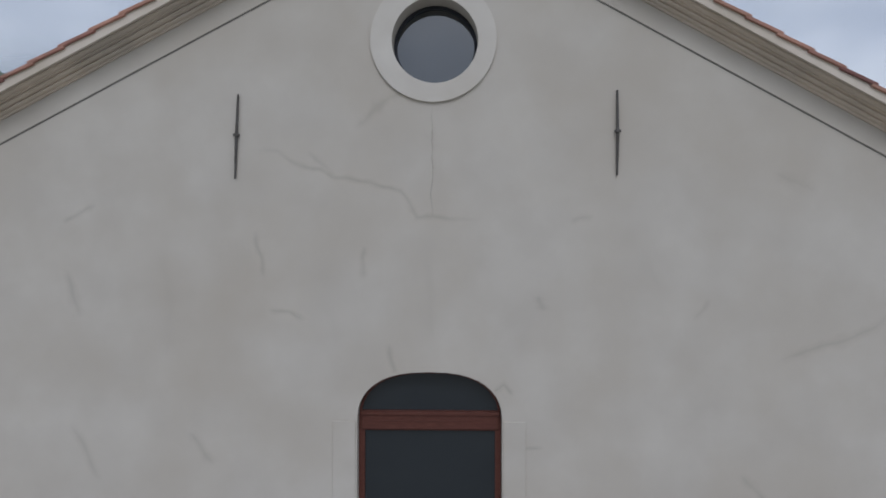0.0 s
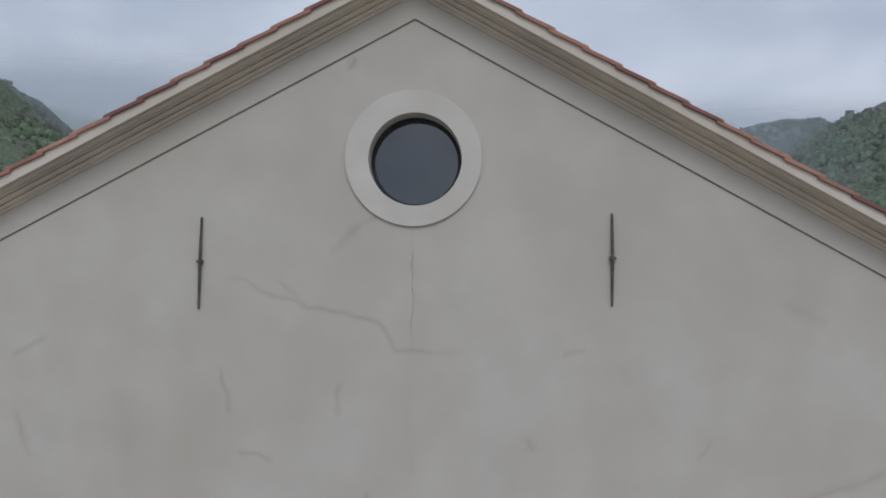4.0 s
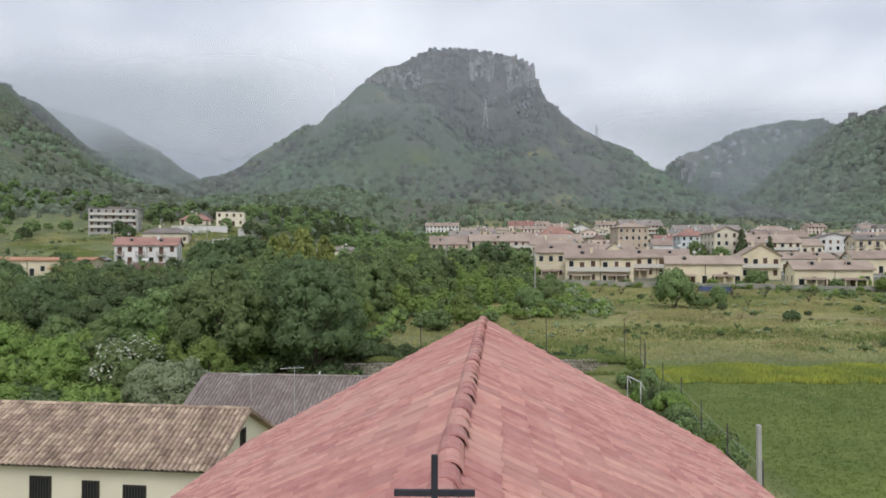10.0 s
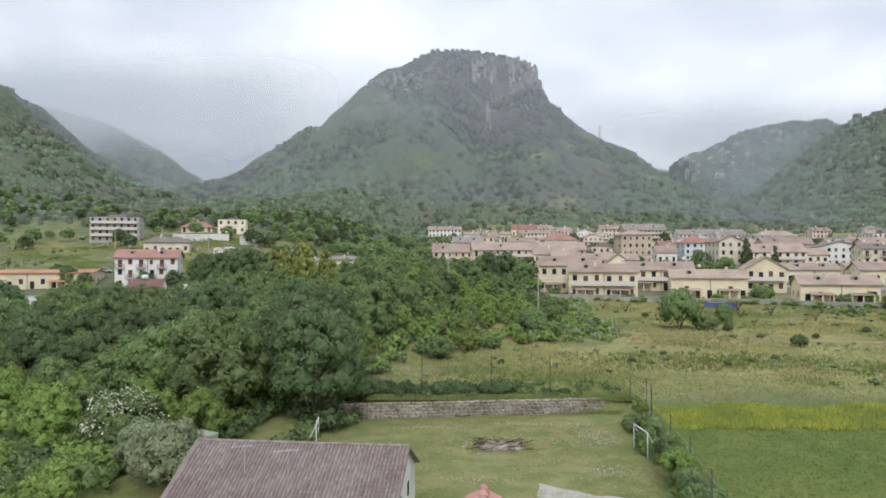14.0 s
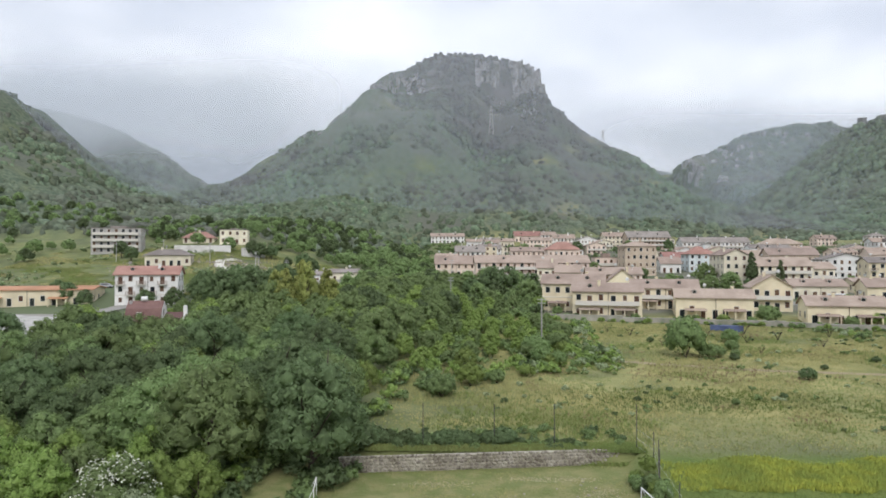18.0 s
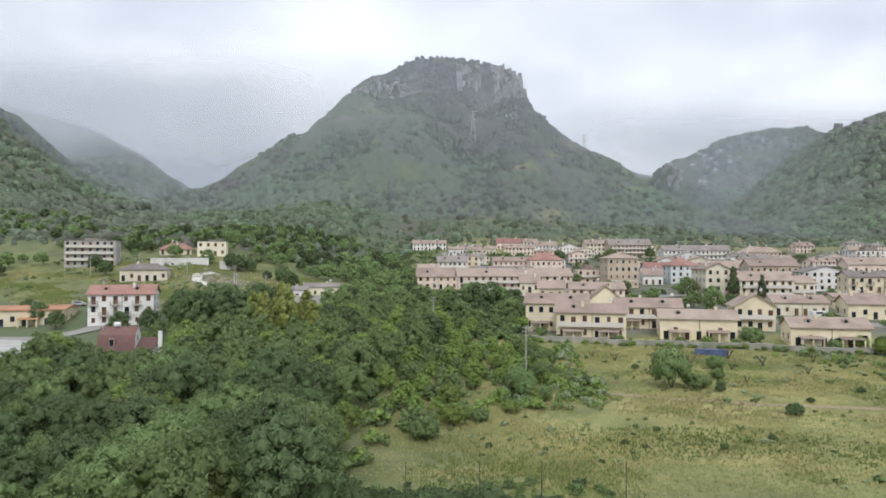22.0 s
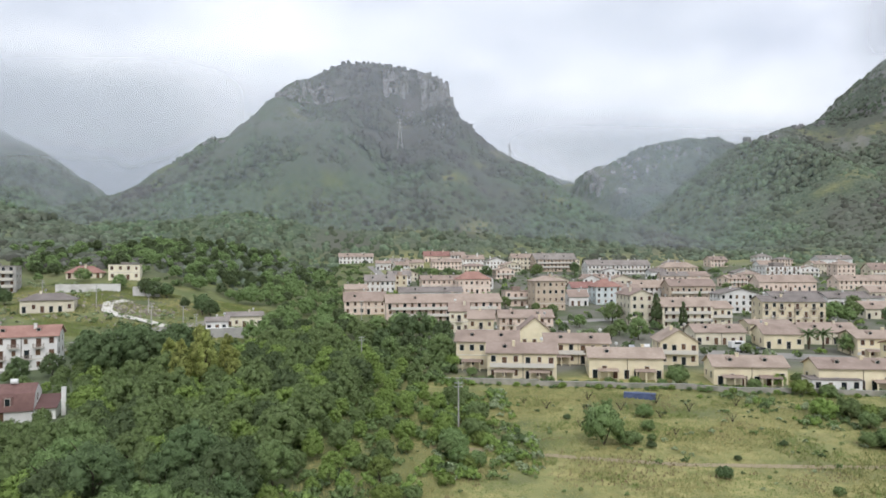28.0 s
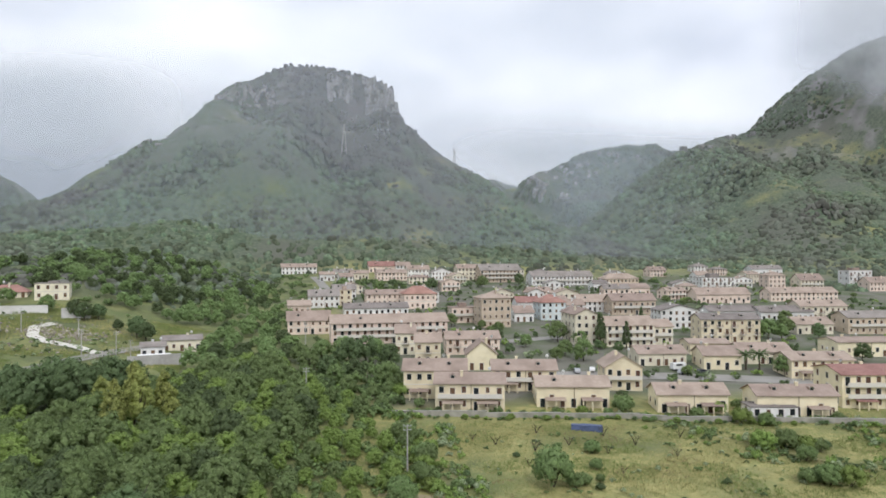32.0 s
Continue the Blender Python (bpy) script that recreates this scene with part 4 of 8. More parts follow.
def house(x, y, z, turn, w, d, h, rise, kind, storeys, wall, roof, bal):
    """A plastered house: body, roof with eaves, windows, doors, balconies, chimney and dish. Front middle at x, y."""
    rng = house_rng
    HOUSE_SPOTS.append((x, y + d / 2, max(w, d) * 0.6))
    HOUSE_SPOTS.append((x - w * 0.3, y + d / 2, d * 0.75))
    HOUSE_SPOTS.append((x + w * 0.3, y + d / 2, d * 0.75))
    form = {"x": "gabled", "y": "gable-fronted", "h": "hipped", "t": "flat-roofed"}[kind]
    many = {1: "one-storey", 2: "two-storey", 3: "three-storey", 4: "four-storey"}[min(4, storeys)]
    lab = f"{WALL_WORD[wall.name]} {many} {form} house with {ROOF_WORD[roof.name]} roof" if kind != "t" else f"{WALL_WORD[wall.name]} {many} flat-roofed building with plain parapet"
    hs = thing("house", Matrix.Translation((x, y, z)) @ Matrix.Rotation(radians(turn), 4, "Z"), lab, "house", "houses of the valley town")
    bm = bmesh.new()
    a, low, o = w / 2, -4.0, 0.55
    if kind == "x":
        prism(bm, [(0, low), (d, low), (d, h), (d / 2, h + rise), (0, h)], -a, a)
        for v in bm.verts:
            v.co = Vector((-v.co.y, v.co.x, v.co.z))
    elif kind == "y":
        prism(bm, [(-a, low), (a, low), (a, h), (0, h + rise), (-a, h)], 0, d)
    else:
        box(bm, -a, 0, low, a, d, h)
    bmesh.ops.recalc_face_normals(bm, faces=bm.faces)
    part("wall", bm, wall, hs)
    bm = bmesh.new()
    t = 0.22
    if kind == "x":
        k = rise / (d / 2)
        for s in (0, 1):
            pts = [(d / 2, h + rise), (-o, h - k * o), (-o, h - k * o + t), (d / 2, h + rise + t)]
            if s:
                pts = [(d - p, q) for p, q in pts]
            prism(bm, pts, -a - o, a + o)
        for v in bm.verts:
            v.co = Vector((-v.co.y, v.co.x, v.co.z + 0.01))
    elif kind == "y":
        k = rise / a
        for s in (-1, 1):
            prism(bm, [(0, h + rise), (s * (a + o), h - k * o), (s * (a + o), h - k * o + t), (0, h + rise + t)], -o, d + o)
        for v in bm.verts:
            v.co.z += 0.01
    elif kind == "h":
        q = min(a, d / 2) * 0.9
        base = [bm.verts.new(p) for p in ((-a - o, -o, h), (a + o, -o, h), (a + o, d + o, h), (-a - o, d + o, h))]
        top = [bm.verts.new(p) for p in ((-a - o, -o, h + 0.2), (a + o, -o, h + 0.2), (a + o, d + o, h + 0.2), (-a - o, d + o, h + 0.2))]
        r0, r1 = bm.verts.new((-a + q, d / 2, h + rise)), bm.verts.new((a - q, d / 2, h + rise))
        bm.faces.new(base[::-1])
        for i in range(4):
            bm.faces.new((base[i], base[(i + 1) % 4], top[(i + 1) % 4], top[i]))
        for f in ((top[0], top[1], r1, r0), (top[1], top[2], r1), (top[2], top[3], r0, r1), (top[3], top[0], r0)):
            bm.faces.new(f)
    else:
        box(bm, -a - 0.2, -0.2, h, a + 0.2, d + 0.2, h + 0.25)
        box(bm, -a * 0.3, d * 0.4, h + 0.25, a * 0.3, d * 0.9, h + 0.25 + min(rise, 2.4))
    bmesh.ops.recalc_face_normals(bm, faces=bm.faces)
    part("roof", bm, roof, hs)
    step = h / storeys
    long_ones = bal and storeys > 1 and w > 9 and rng.random() < 0.5
    if storeys > 1 and not long_ones:
        bm = bmesh.new()
        prism(bm, [(-0.07, step - 0.08), (0, step - 0.12), (0, step + 0.12), (-0.07, step + 0.08)], -a, a)
        for v in bm.verts:
            v.co = Vector((-v.co.y, v.co.x, v.co.z))
        bmesh.ops.recalc_face_normals(bm, faces=bm.faces)
        part("string_course", bm, TRIM, hs)
    if w > 14 and kind == "x":
        bm = bmesh.new()
        tube(bm, (0.3, -0.09, 0.0), (0.3, -0.09, h - 0.2), 0.07, n=6)
        tube(bm, (0.3, -0.09, h - 0.2), (0.3, -0.5, h - 0.05), 0.07, n=6)
        part("drainpipe", bm, SHUTTER, hs)
    if w > 12 and kind == "x" and rise > 1.6:
        for px in (-0.5, 0.45)[:1 + rng.randrange(2)]:
            k, yy = rise / (d / 2), d * 0.2
            bm = bmesh.new()
            prism(bm, [(px * a - 0.7, h + k * yy - 0.2), (px * a + 0.7, h + k * yy - 0.2), (px * a + 0.7, h + k * yy + 0.9), (px * a, h + k * yy + 1.3), (px * a - 0.7, h + k * yy + 0.9)], yy, yy + 2.6)
            dm = part("dormer", bm, roof, hs)
            opening("window", 1, dm, Matrix.Translation((px * a, yy, h + k * yy + 0.05)) @ Matrix.Diagonal((0.8, 1, 0.6, 1)))
    if wall is YELLOW_TOWN and y < 200 and kind == "x":
        # lean-to porch before the ground floor
        for px in ((-0.5, 0.5) if w > 14 else (0.1,)):
            bm = bmesh.new()
            c0, pw = px * a, 2.6
            prism(bm, [(-2.3, 2.15), (0, 2.55), (0, 2.7), (-2.3, 2.3)], -pw, pw)
            for v in bm.verts:
                v.co = Vector((-v.co.y + c0, v.co.x, v.co.z))
            bmesh.ops.recalc_face_normals(bm, faces=bm.faces)
            pr = part("porch_roof", bm, roof, hs)
            for qx in (-2.3, 0.0, 2.3):
                bm = bmesh.new()
                box(bm, c0 + qx - 0.13, -2.2, -0.6, c0 + qx + 0.13, -1.94, 2.2)
                part("post", bm, wall, pr)
    cols = max(1, int(round(w / 2.75)))
    for f in range(storeys):
        for c in range(cols):
            px = -a + (c + 0.5) * w / cols + rng.uniform(-0.15, 0.15)
            zf = f * step
            door = (bal and f > 0 and (c + f) % 2 == 0) or (f == 0 and c == cols // 2) or (storeys == 1 and c % 2 == 0)
            if door:
                k = rng.randrange(2)
                opening("balcony_door", k, hs, Matrix.Translation((px, 0, zf + 0.15)))
                if f > 0 and bal and not long_ones:
                    bw = 3.6 if w / cols > 3.2 else 2.4
                    balcony(bw, hs, Matrix.Translation((px, 0, zf + 0.05)))
            else:
                k = rng.randrange(3)
                opening("window", k, hs, Matrix.Translation((px, 0, zf + step * 0.33)))
        if long_ones and f > 0:
            again("balcony", GALLERY, hs, Matrix.Translation((0, 0, f * step + 0.05)) @ Matrix.Diagonal((w * 0.92, 1, 1, 1)), "long balcony with solid parapet")
        side = -1 if x > 10 else 1
        if kind != "x" or d > 8:
            for c in range(max(1, int(d / 4.5))):
                py = (c + 0.5) * d / max(1, int(d / 4.5))
                m = Matrix.Translation((side * a, py, f * step + step * 0.33)) @ Matrix.Rotation(side * math.pi / 2, 4, "Z")
                opening("window", rng.randrange(3), hs, m)
    if kind in "xyh" and rise > 1.0:
        bm = bmesh.new()
        cx, cy = rng.uniform(-0.6, 0.6) * a, d * rng.uniform(0.3, 0.7)
        box(bm, cx - 0.35, cy - 0.35, h, cx + 0.35, cy + 0.35, h + rise + 0.7)
        box(bm, cx - 0.45, cy - 0.45, h + rise + 0.7, cx + 0.45, cy + 0.45, h + rise + 0.82)
        part("chimney", bm, wall, hs)
        again("satellite_dish", DISH, hs, Matrix.Translation((rng.uniform(-0.8, 0.8) * a, d * 0.5, h + rise + 0.2)), "white satellite dish")
    return hs


def chalet():
    """White chalet with a dark red mansard roof among the trees: gable to the side, dormer, tank, chimney and low wing."""
    ob = thing("chalet", pose(-68.5, 146, float(ground_height(-70, 146)), 0, 0, 12) @ Matrix.Diagonal((0.8, 0.8, 0.95, 1)), "white chalet with dark red mansard roof and dormer", "house")
    red = town_roof("dark_red_roof", (0.16, 0.09, 0.085), (0.20, 0.115, 0.105))
    prof = [(0, -2), (0, 2.6), (0.3, 2.6), (1.5, 5.6), (4.5, 7.2), (7.5, 5.6), (8.7, 2.6), (9, 2.6), (9, -2)]
    for name, pts, x0, x1, mat in (("wall", prof, -4.5, 4.5, WHITE_TOWN), ("roof", [(-0.5, 2.3), (1.35, 5.75), (4.5, 7.45), (7.65, 5.75), (9.5, 2.3), (9.2, 2.3), (7.5, 5.62), (4.5, 7.22), (1.5, 5.62), (-0.2, 2.3)], -4.9, 4.45, red),
                                   ("wing_wall", [(1, -2), (1, 2.6), (7, 4.2), (7, -2)], 4.5, 9.0, WHITE_TOWN), ("wing_roof", [(0.2, 2.45), (7.4, 4.35), (7.4, 4.55), (0.2, 2.65)], 4.5, 9.4, red)):
        bm = bmesh.new()
        prism(bm, pts, x0, x1)
        for v in bm.verts:
            v.co = Vector((v.co.y, v.co.x, v.co.z))
        bmesh.ops.recalc_face_normals(bm, faces=bm.faces)
        part(name, bm, mat, ob)
    bm = bmesh.new()
    prism(bm, [(-2.6, 2.9), (0.2, 2.9), (-0.2, 5.2), (-2.2, 5.2)], 0.2, 2.0)
    d = part("dormer", bm, red, ob)
    opening("window", 1, d, Matrix.Translation((-1.2, 0.16, 3.4)))
    bm = bmesh.new()
    box(bm, 9.6, 4.0, -1, 10.6, 4.9, 6.2)
    part("chimney", bm, WHITE_TOWN, ob, "tall white chimney")
    bm = bmesh.new()
    tube(bm, (-1.5, 4.2, 7.9), (0.1, 4.2, 7.9), 0.55, n=12)
    part("water_tank", bm, WHITE, ob, "white roof water tank")
    again("satellite_dish", DISH, ob, Matrix.Translation((-4.0, 3.0, 6.3)), "white satellite dish")
    opening("balcony_door", 0, ob, Matrix.Translation((-2.5, 0, 0.2)))
    opening("window", 1, ob, Matrix.Translation((4.5, 3.4, 4.0)) @ Matrix.Rotation(math.pi / 2, 4, "Z"))
    HOUSE_SPOTS.append((-68, 150, 8))


chalet()

# ---- the town, the farms and their houses ----

house(37.7, 171.8, 5.9, -13, 17.1, 9, 6.8, 1.9, "x", 2, YELLOW_TOWN, ROOF_TOWN, 1)
house(31.1, 183.8, 6.8, -13, 16.4, 9, 7.5, 2.3, "x", 2, YELLOW_TOWN, ROOF_TOWN, 0)
house(56.8, 187.4, 7.1, -13, 17.5, 9, 5.9, 2.1, "x", 2, YELLOW_TOWN, ROOF_TOWN, 1)
house(64.1, 170.5, 5.8, -13, 18.2, 9, 5.4, 1.9, "x", 1, YELLOW_TOWN, ROOF_TOWN, 0)
house(91.6, 161.1, 5.2, -13, 17.1, 9, 4.7, 2.0, "x", 1, YELLOW_TOWN, ROOF_TOWN, 1)
house(115.3, 154.2, 4.8, -13, 19.2, 9, 5.2, 1.8, "x", 1, YELLOW_TOWN, ROOF_TOWN, 0)
house(84.4, 183.8, 6.8, -13, 10.2, 11, 6.6, 3.1, "y", 2, YELLOW_TOWN, ROOF_TOWN, 1)
house(51.8, 214.6, 8.7, -10, 9.5, 10, 5.1, 3.9, "y", 1, YELLOW_TOWN, ROOF_TOWN, 1)
house(36.7, 226.4, 9.4, -10, 8.3, 10, 7.2, 2.4, "x", 2, YELLOW_TOWN, ROOF_TOWN, 1)
house(31.7, 243.2, 10.4, -8, 6.9, 10, 7.5, 2.5, "x", 2, CREAM_TOWN, ROOF_TOWN, 1)
house(29.1, 265.4, 11.8, 2, 44.5, 11, 7.9, 2.8, "x", 3, PINK_TOWN, ROOF_TOWN, 1)
house(55.1, 239.7, 10.2, -5, 18.9, 10, 5.5, 2.2, "x", 2, PINK_TOWN, ROOF_TOWN, 1)
house(-1.2, 288.9, 13.4, 3, 17.0, 10, 5.7, 3.4, "x", 2, PINK_TOWN, ROOF_TOWN, 0)
house(6.4, 363.3, 19.1, 3, 15.6, 10, 6.1, 3.0, "x", 2, WHITE_TOWN, ROOF_GREY, 0)
house(-5.8, 343.7, 17.6, 3, 10.7, 10, 4.1, 2.2, "x", 1, PINK_TOWN, ROOF_TOWN, 0)
house(17.4, 368.2, 19.5, 3, 6.7, 9, 8.3, 1.8, "t", 3, YELLOW_TOWN, ROOF_TOWN, 0)
house(30.8, 335.9, 17.0, 3, 30.9, 9, 3.5, 2.2, "x", 1, WHITE_TOWN, ROOF_GREY, 0)
house(39.4, 367.9, 19.5, 3, 21.7, 10, 6.0, 2.2, "x", 2, PINK_TOWN, ROOF_TOWN, 0)
house(55.0, 354.0, 18.4, 3, 16.8, 12, 7.6, 4.1, "h", 2, PINK_TOWN, ROOF_RED, 0)
house(79.1, 295.3, 13.8, 3, 13.5, 12, 12.8, 2.4, "h", 4, BROWN_TOWN, ROOF_TOWN, 0)
house(68.0, 308.8, 14.8, 0, 11.8, 10, 6.9, 1.8, "t", 2, PINK_TOWN, ROOF_TOWN, 1)
house(96.1, 308.4, 14.8, 0, 9.0, 9, 4.4, 2.8, "x", 1, WHITE_TOWN, ROOF_TOWN, 0)
house(108.0, 338.5, 17.2, 0, 11.7, 9, 4.9, 2.6, "x", 1, WHITE_TOWN, ROOF_RED, 0)
house(111.3, 311.4, 15.1, 0, 12.2, 11, 8.2, 3.7, "h", 3, BLUE_TOWN, ROOF_RED, 0)
house(126.7, 321.6, 15.9, 0, 9.0, 9, 5.5, 2.5, "x", 2, WHITE_TOWN, ROOF_TOWN, 0)
house(101.8, 250.4, 10.8, -4, 8.6, 18, 11.8, 2.1, "y", 4, CREAM_TOWN, ROOF_TOWN, 0)
house(117.5, 245.7, 10.5, -4, 18.9, 12, 8.1, 2.9, "x", 3, CREAM_TOWN, ROOF_TOWN, 1)
house(131.2, 248.4, 10.7, -4, 10.1, 11, 6.9, 2.3, "x", 2, CREAM_TOWN, ROOF_TOWN, 1)
house(157.4, 321.6, 15.9, -4, 22.7, 11, 7.3, 3.1, "x", 2, BROWN_TOWN, ROOF_TOWN, 1)
house(142.3, 334.4, 16.9, -4, 18.1, 10, 5.2, 3.4, "x", 2, WHITE_TOWN, ROOF_TOWN, 0)
house(159.2, 281.9, 12.9, -10, 16.9, 14, 8.0, 2.5, "y", 3, WHITE_TOWN, ROOF_GREY, 0)
house(160.9, 247.8, 10.7, -12, 23.0, 12, 9.1, 1.9, "x", 3, YELLOW_TOWN, ROOF_GREY, 1)
house(200.0, 302.6, 14.4, -6, 24.6, 12, 4.1, 2.3, "x", 1, WHITE_TOWN, ROOF_GREY, 0)
house(224.1, 296.4, 13.9, -6, 26.4, 12, 4.3, 2.5, "x", 1, WHITE_TOWN, ROOF_GREY, 0)
house(265.8, 415.4, 23.2, -6, 22.6, 14, 8.3, 3.4, "t", 3, WHITE_TOWN, ROOF_GREY, 1)
house(230.4, 356.8, 18.6, -6, 31.7, 12, 5.1, 3.6, "x", 1, PINK_TOWN, ROOF_TOWN, 0)
house(315.8, 423.5, 23.9, -6, 12.1, 12, 8.6, 3.0, "h", 3, PINK_TOWN, ROOF_TOWN, 0)
house(350.0, 479.4, 31.2, -6, 24.8, 12, 5.3, 2.6, "x", 1, WHITE_TOWN, ROOF_GREY, 0)
house(284.2, 358.4, 18.7, -6, 41.3, 12, 5.3, 3.0, "x", 2, PINK_TOWN, ROOF_TOWN, 0)
house(336.7, 415.3, 23.3, -6, 16.7, 12, 6.2, 4.1, "x", 2, CREAM_TOWN, ROOF_TOWN, 1)
house(383.8, 424.5, 24.0, -6, 17.4, 12, 11.7, 1.6, "t", 3, WHITE_TOWN, ROOF_TOWN, 1)
house(380.3, 399.1, 21.9, -6, 23.7, 12, 6.1, 3.6, "x", 2, PINK_TOWN, ROOF_TOWN, 0)
house(243.7, 295.7, 13.9, -8, 23.3, 12, 6.8, 2.6, "x", 2, CREAM_TOWN, ROOF_TOWN, 1)
house(209.7, 261.0, 11.5, -8, 15.9, 11, 4.3, 2.6, "x", 1, CREAM_TOWN, ROOF_TOWN, 1)
house(236.3, 257.5, 11.2, -8, 24.2, 12, 7.2, 2.4, "x", 2, BROWN_TOWN, ROOF_GREY, 1)
house(193.4, 214.9, 8.7, -8, 23.6, 12, 5.2, 1.2, "x", 1, YELLOW_TOWN, ROOF_TOWN, 1)
house(128.0, 203.7, 8.0, -12, 11.9, 11, 4.7, 2.3, "x", 1, YELLOW_TOWN, ROOF_TOWN, 1)
house(138.6, 227.1, 9.4, -12, 14.1, 11, 4.0, 1.1, "x", 1, YELLOW_TOWN, ROOF_TOWN, 0)
house(111.9, 212.2, 8.5, -8, 15.9, 11, 4.1, 2.0, "x", 1, CREAM_TOWN, ROOF_TOWN, 1)
house(148.0, 209.3, 8.4, -10, 16.9, 11, 4.1, 2.4, "x", 1, CREAM_TOWN, ROOF_TOWN, 1)
house(150.3, 186.9, 7.0, -12, 18.7, 12, 5.8, 1.8, "x", 2, YELLOW_TOWN, ROOF_TOWN, 0)
house(142.6, 156.8, 5.0, -12, 21.3, 14, 8.6, 1.6, "x", 3, YELLOW_TOWN, ROOF_RED, 1)
house(-8.5, 520.1, 33.1, 4, 25.5, 10, 5.8, 2.5, "x", 2, WHITE_TOWN, ROOF_TOWN, 0)
house(11.2, 487.9, 29.3, 4, 10.2, 9, 4.7, 1.9, "x", 1, WHITE_TOWN, ROOF_TOWN, 0)
house(23.0, 509.6, 31.0, 4, 12.9, 9, 4.5, 2.0, "x", 1, WHITE_TOWN, ROOF_GREY, 0)
house(34.4, 497.1, 30.0, 4, 12.6, 9, 4.5, 2.0, "x", 1, CREAM_TOWN, ROOF_TOWN, 0)
house(53.4, 522.8, 34.8, 4, 20.5, 10, 4.7, 3.4, "x", 1, PINK_TOWN, ROOF_RED, 0)
house(56.5, 488.1, 29.3, 4, 21.6, 10, 5.6, 2.3, "x", 2, PINK_TOWN, ROOF_TOWN, 0)
house(69.0, 520.2, 33.9, 4, 10.7, 9, 6.0, 2.6, "x", 2, WHITE_TOWN, ROOF_TOWN, 0)
house(78.4, 505.6, 30.7, 4, 16.5, 9, 6.3, 2.9, "x", 2, WHITE_TOWN, ROOF_TOWN, 0)
house(92.8, 489.4, 29.4, 4, 15.2, 9, 5.7, 2.9, "y", 2, WHITE_TOWN, ROOF_GREY, 0)
house(112.6, 488.1, 29.3, 4, 17.0, 10, 8.6, 2.8, "x", 3, CREAM_TOWN, ROOF_TOWN, 0)
house(131.8, 472.0, 27.9, 4, 29.9, 12, 8.8, 4.1, "x", 3, BROWN_TOWN, ROOF_GREY, 1)
house(170.4, 451.7, 26.3, 2, 44.8, 12, 6.2, 3.4, "x", 2, WHITE_TOWN, ROOF_GREY, 1)
house(205.2, 432.8, 24.7, 0, 24.0, 12, 6.1, 3.7, "h", 2, BROWN_TOWN, ROOF_TOWN, 0)
house(193.4, 393.2, 21.5, 0, 21.8, 12, 4.8, 2.5, "x", 1, PINK_TOWN, ROOF_TOWN, 0)
house(183.7, 419.2, 23.6, 0, 9.7, 9, 4.7, 2.1, "x", 1, WHITE_TOWN, ROOF_GREY, 0)
house(-88.5, 190.4, 7.7, 14, 16.8, 10, 8.8, 2.2, "x", 3, WHITE_TOWN, ROOF_RED, 1)
house(-109, 251.4, 18.1, 14, 16.2, 9, 4.2, 2.4, "h", 1, CREAM_TOWN, ROOF_GREY, 0)
house(-102.6, 306.4, 27.8, 12, 12.3, 9, 6.5, 0.7, "t", 2, CREAM_TOWN, ROOF_GREY, 0)
house(-143.8, 280.6, 23.2, 14, 19.3, 10, 10.7, 0.9, "t", 4, CONCRETE, ROOF_GREY, 1)
house(-119.9, 309.3, 28.4, 12, 13.7, 9, 2.3, 3.1, "h", 1, CREAM_TOWN, ROOF_RED, 0)
house(-51.3, 244.7, 11.7, 10, 7.2, 7, 3.5, 1.1, "x", 1, WHITE_TOWN, ROOF_GREY, 0)
house(-44.4, 257.0, 11.8, 10, 12.7, 7, 4.1, 1.2, "x", 1, CREAM_TOWN, ROOF_GREY, 0)
house(-121.8, 188.0, 7.4, 14, 34.2, 14, 4.6, 0.8, "x", 1, YELLOW_TOWN, ROOF_ORANGE, 0)
house(108.4, 153.4, 4.8, -13, 11.1, 6, 2.7, 0.8, "t", 1, WHITE_TOWN, ROOF_GREY, 0)

# small houses and sheds that fill the town behind
filler = random.Random(12)
count = tries = 0
while count < 26 and tries < 3000:
    tries += 1
    x, y = filler.uniform(15, 330), filler.uniform(330, 505)
    if x / y < 0.72 and all((x - a) ** 2 + (y + 5 - b) ** 2 > (c + 6) ** 2 for a, b, c in HOUSE_SPOTS):
        house(x, y, float(ground_height(x, y)), filler.choice((-8, 0, 6, 14)), filler.uniform(9, 15), 9, filler.uniform(4.5, 7), filler.uniform(1.8, 2.6), filler.choice("xxhy"), 2, filler.choice((WHITE_TOWN, CREAM_TOWN, PINK_TOWN, WHITE_TOWN)), filler.choice((ROOF_TOWN, ROOF_TOWN, ROOF_GREY)), filler.randrange(2))
        count += 1

# ---- the low houses beside the church ----


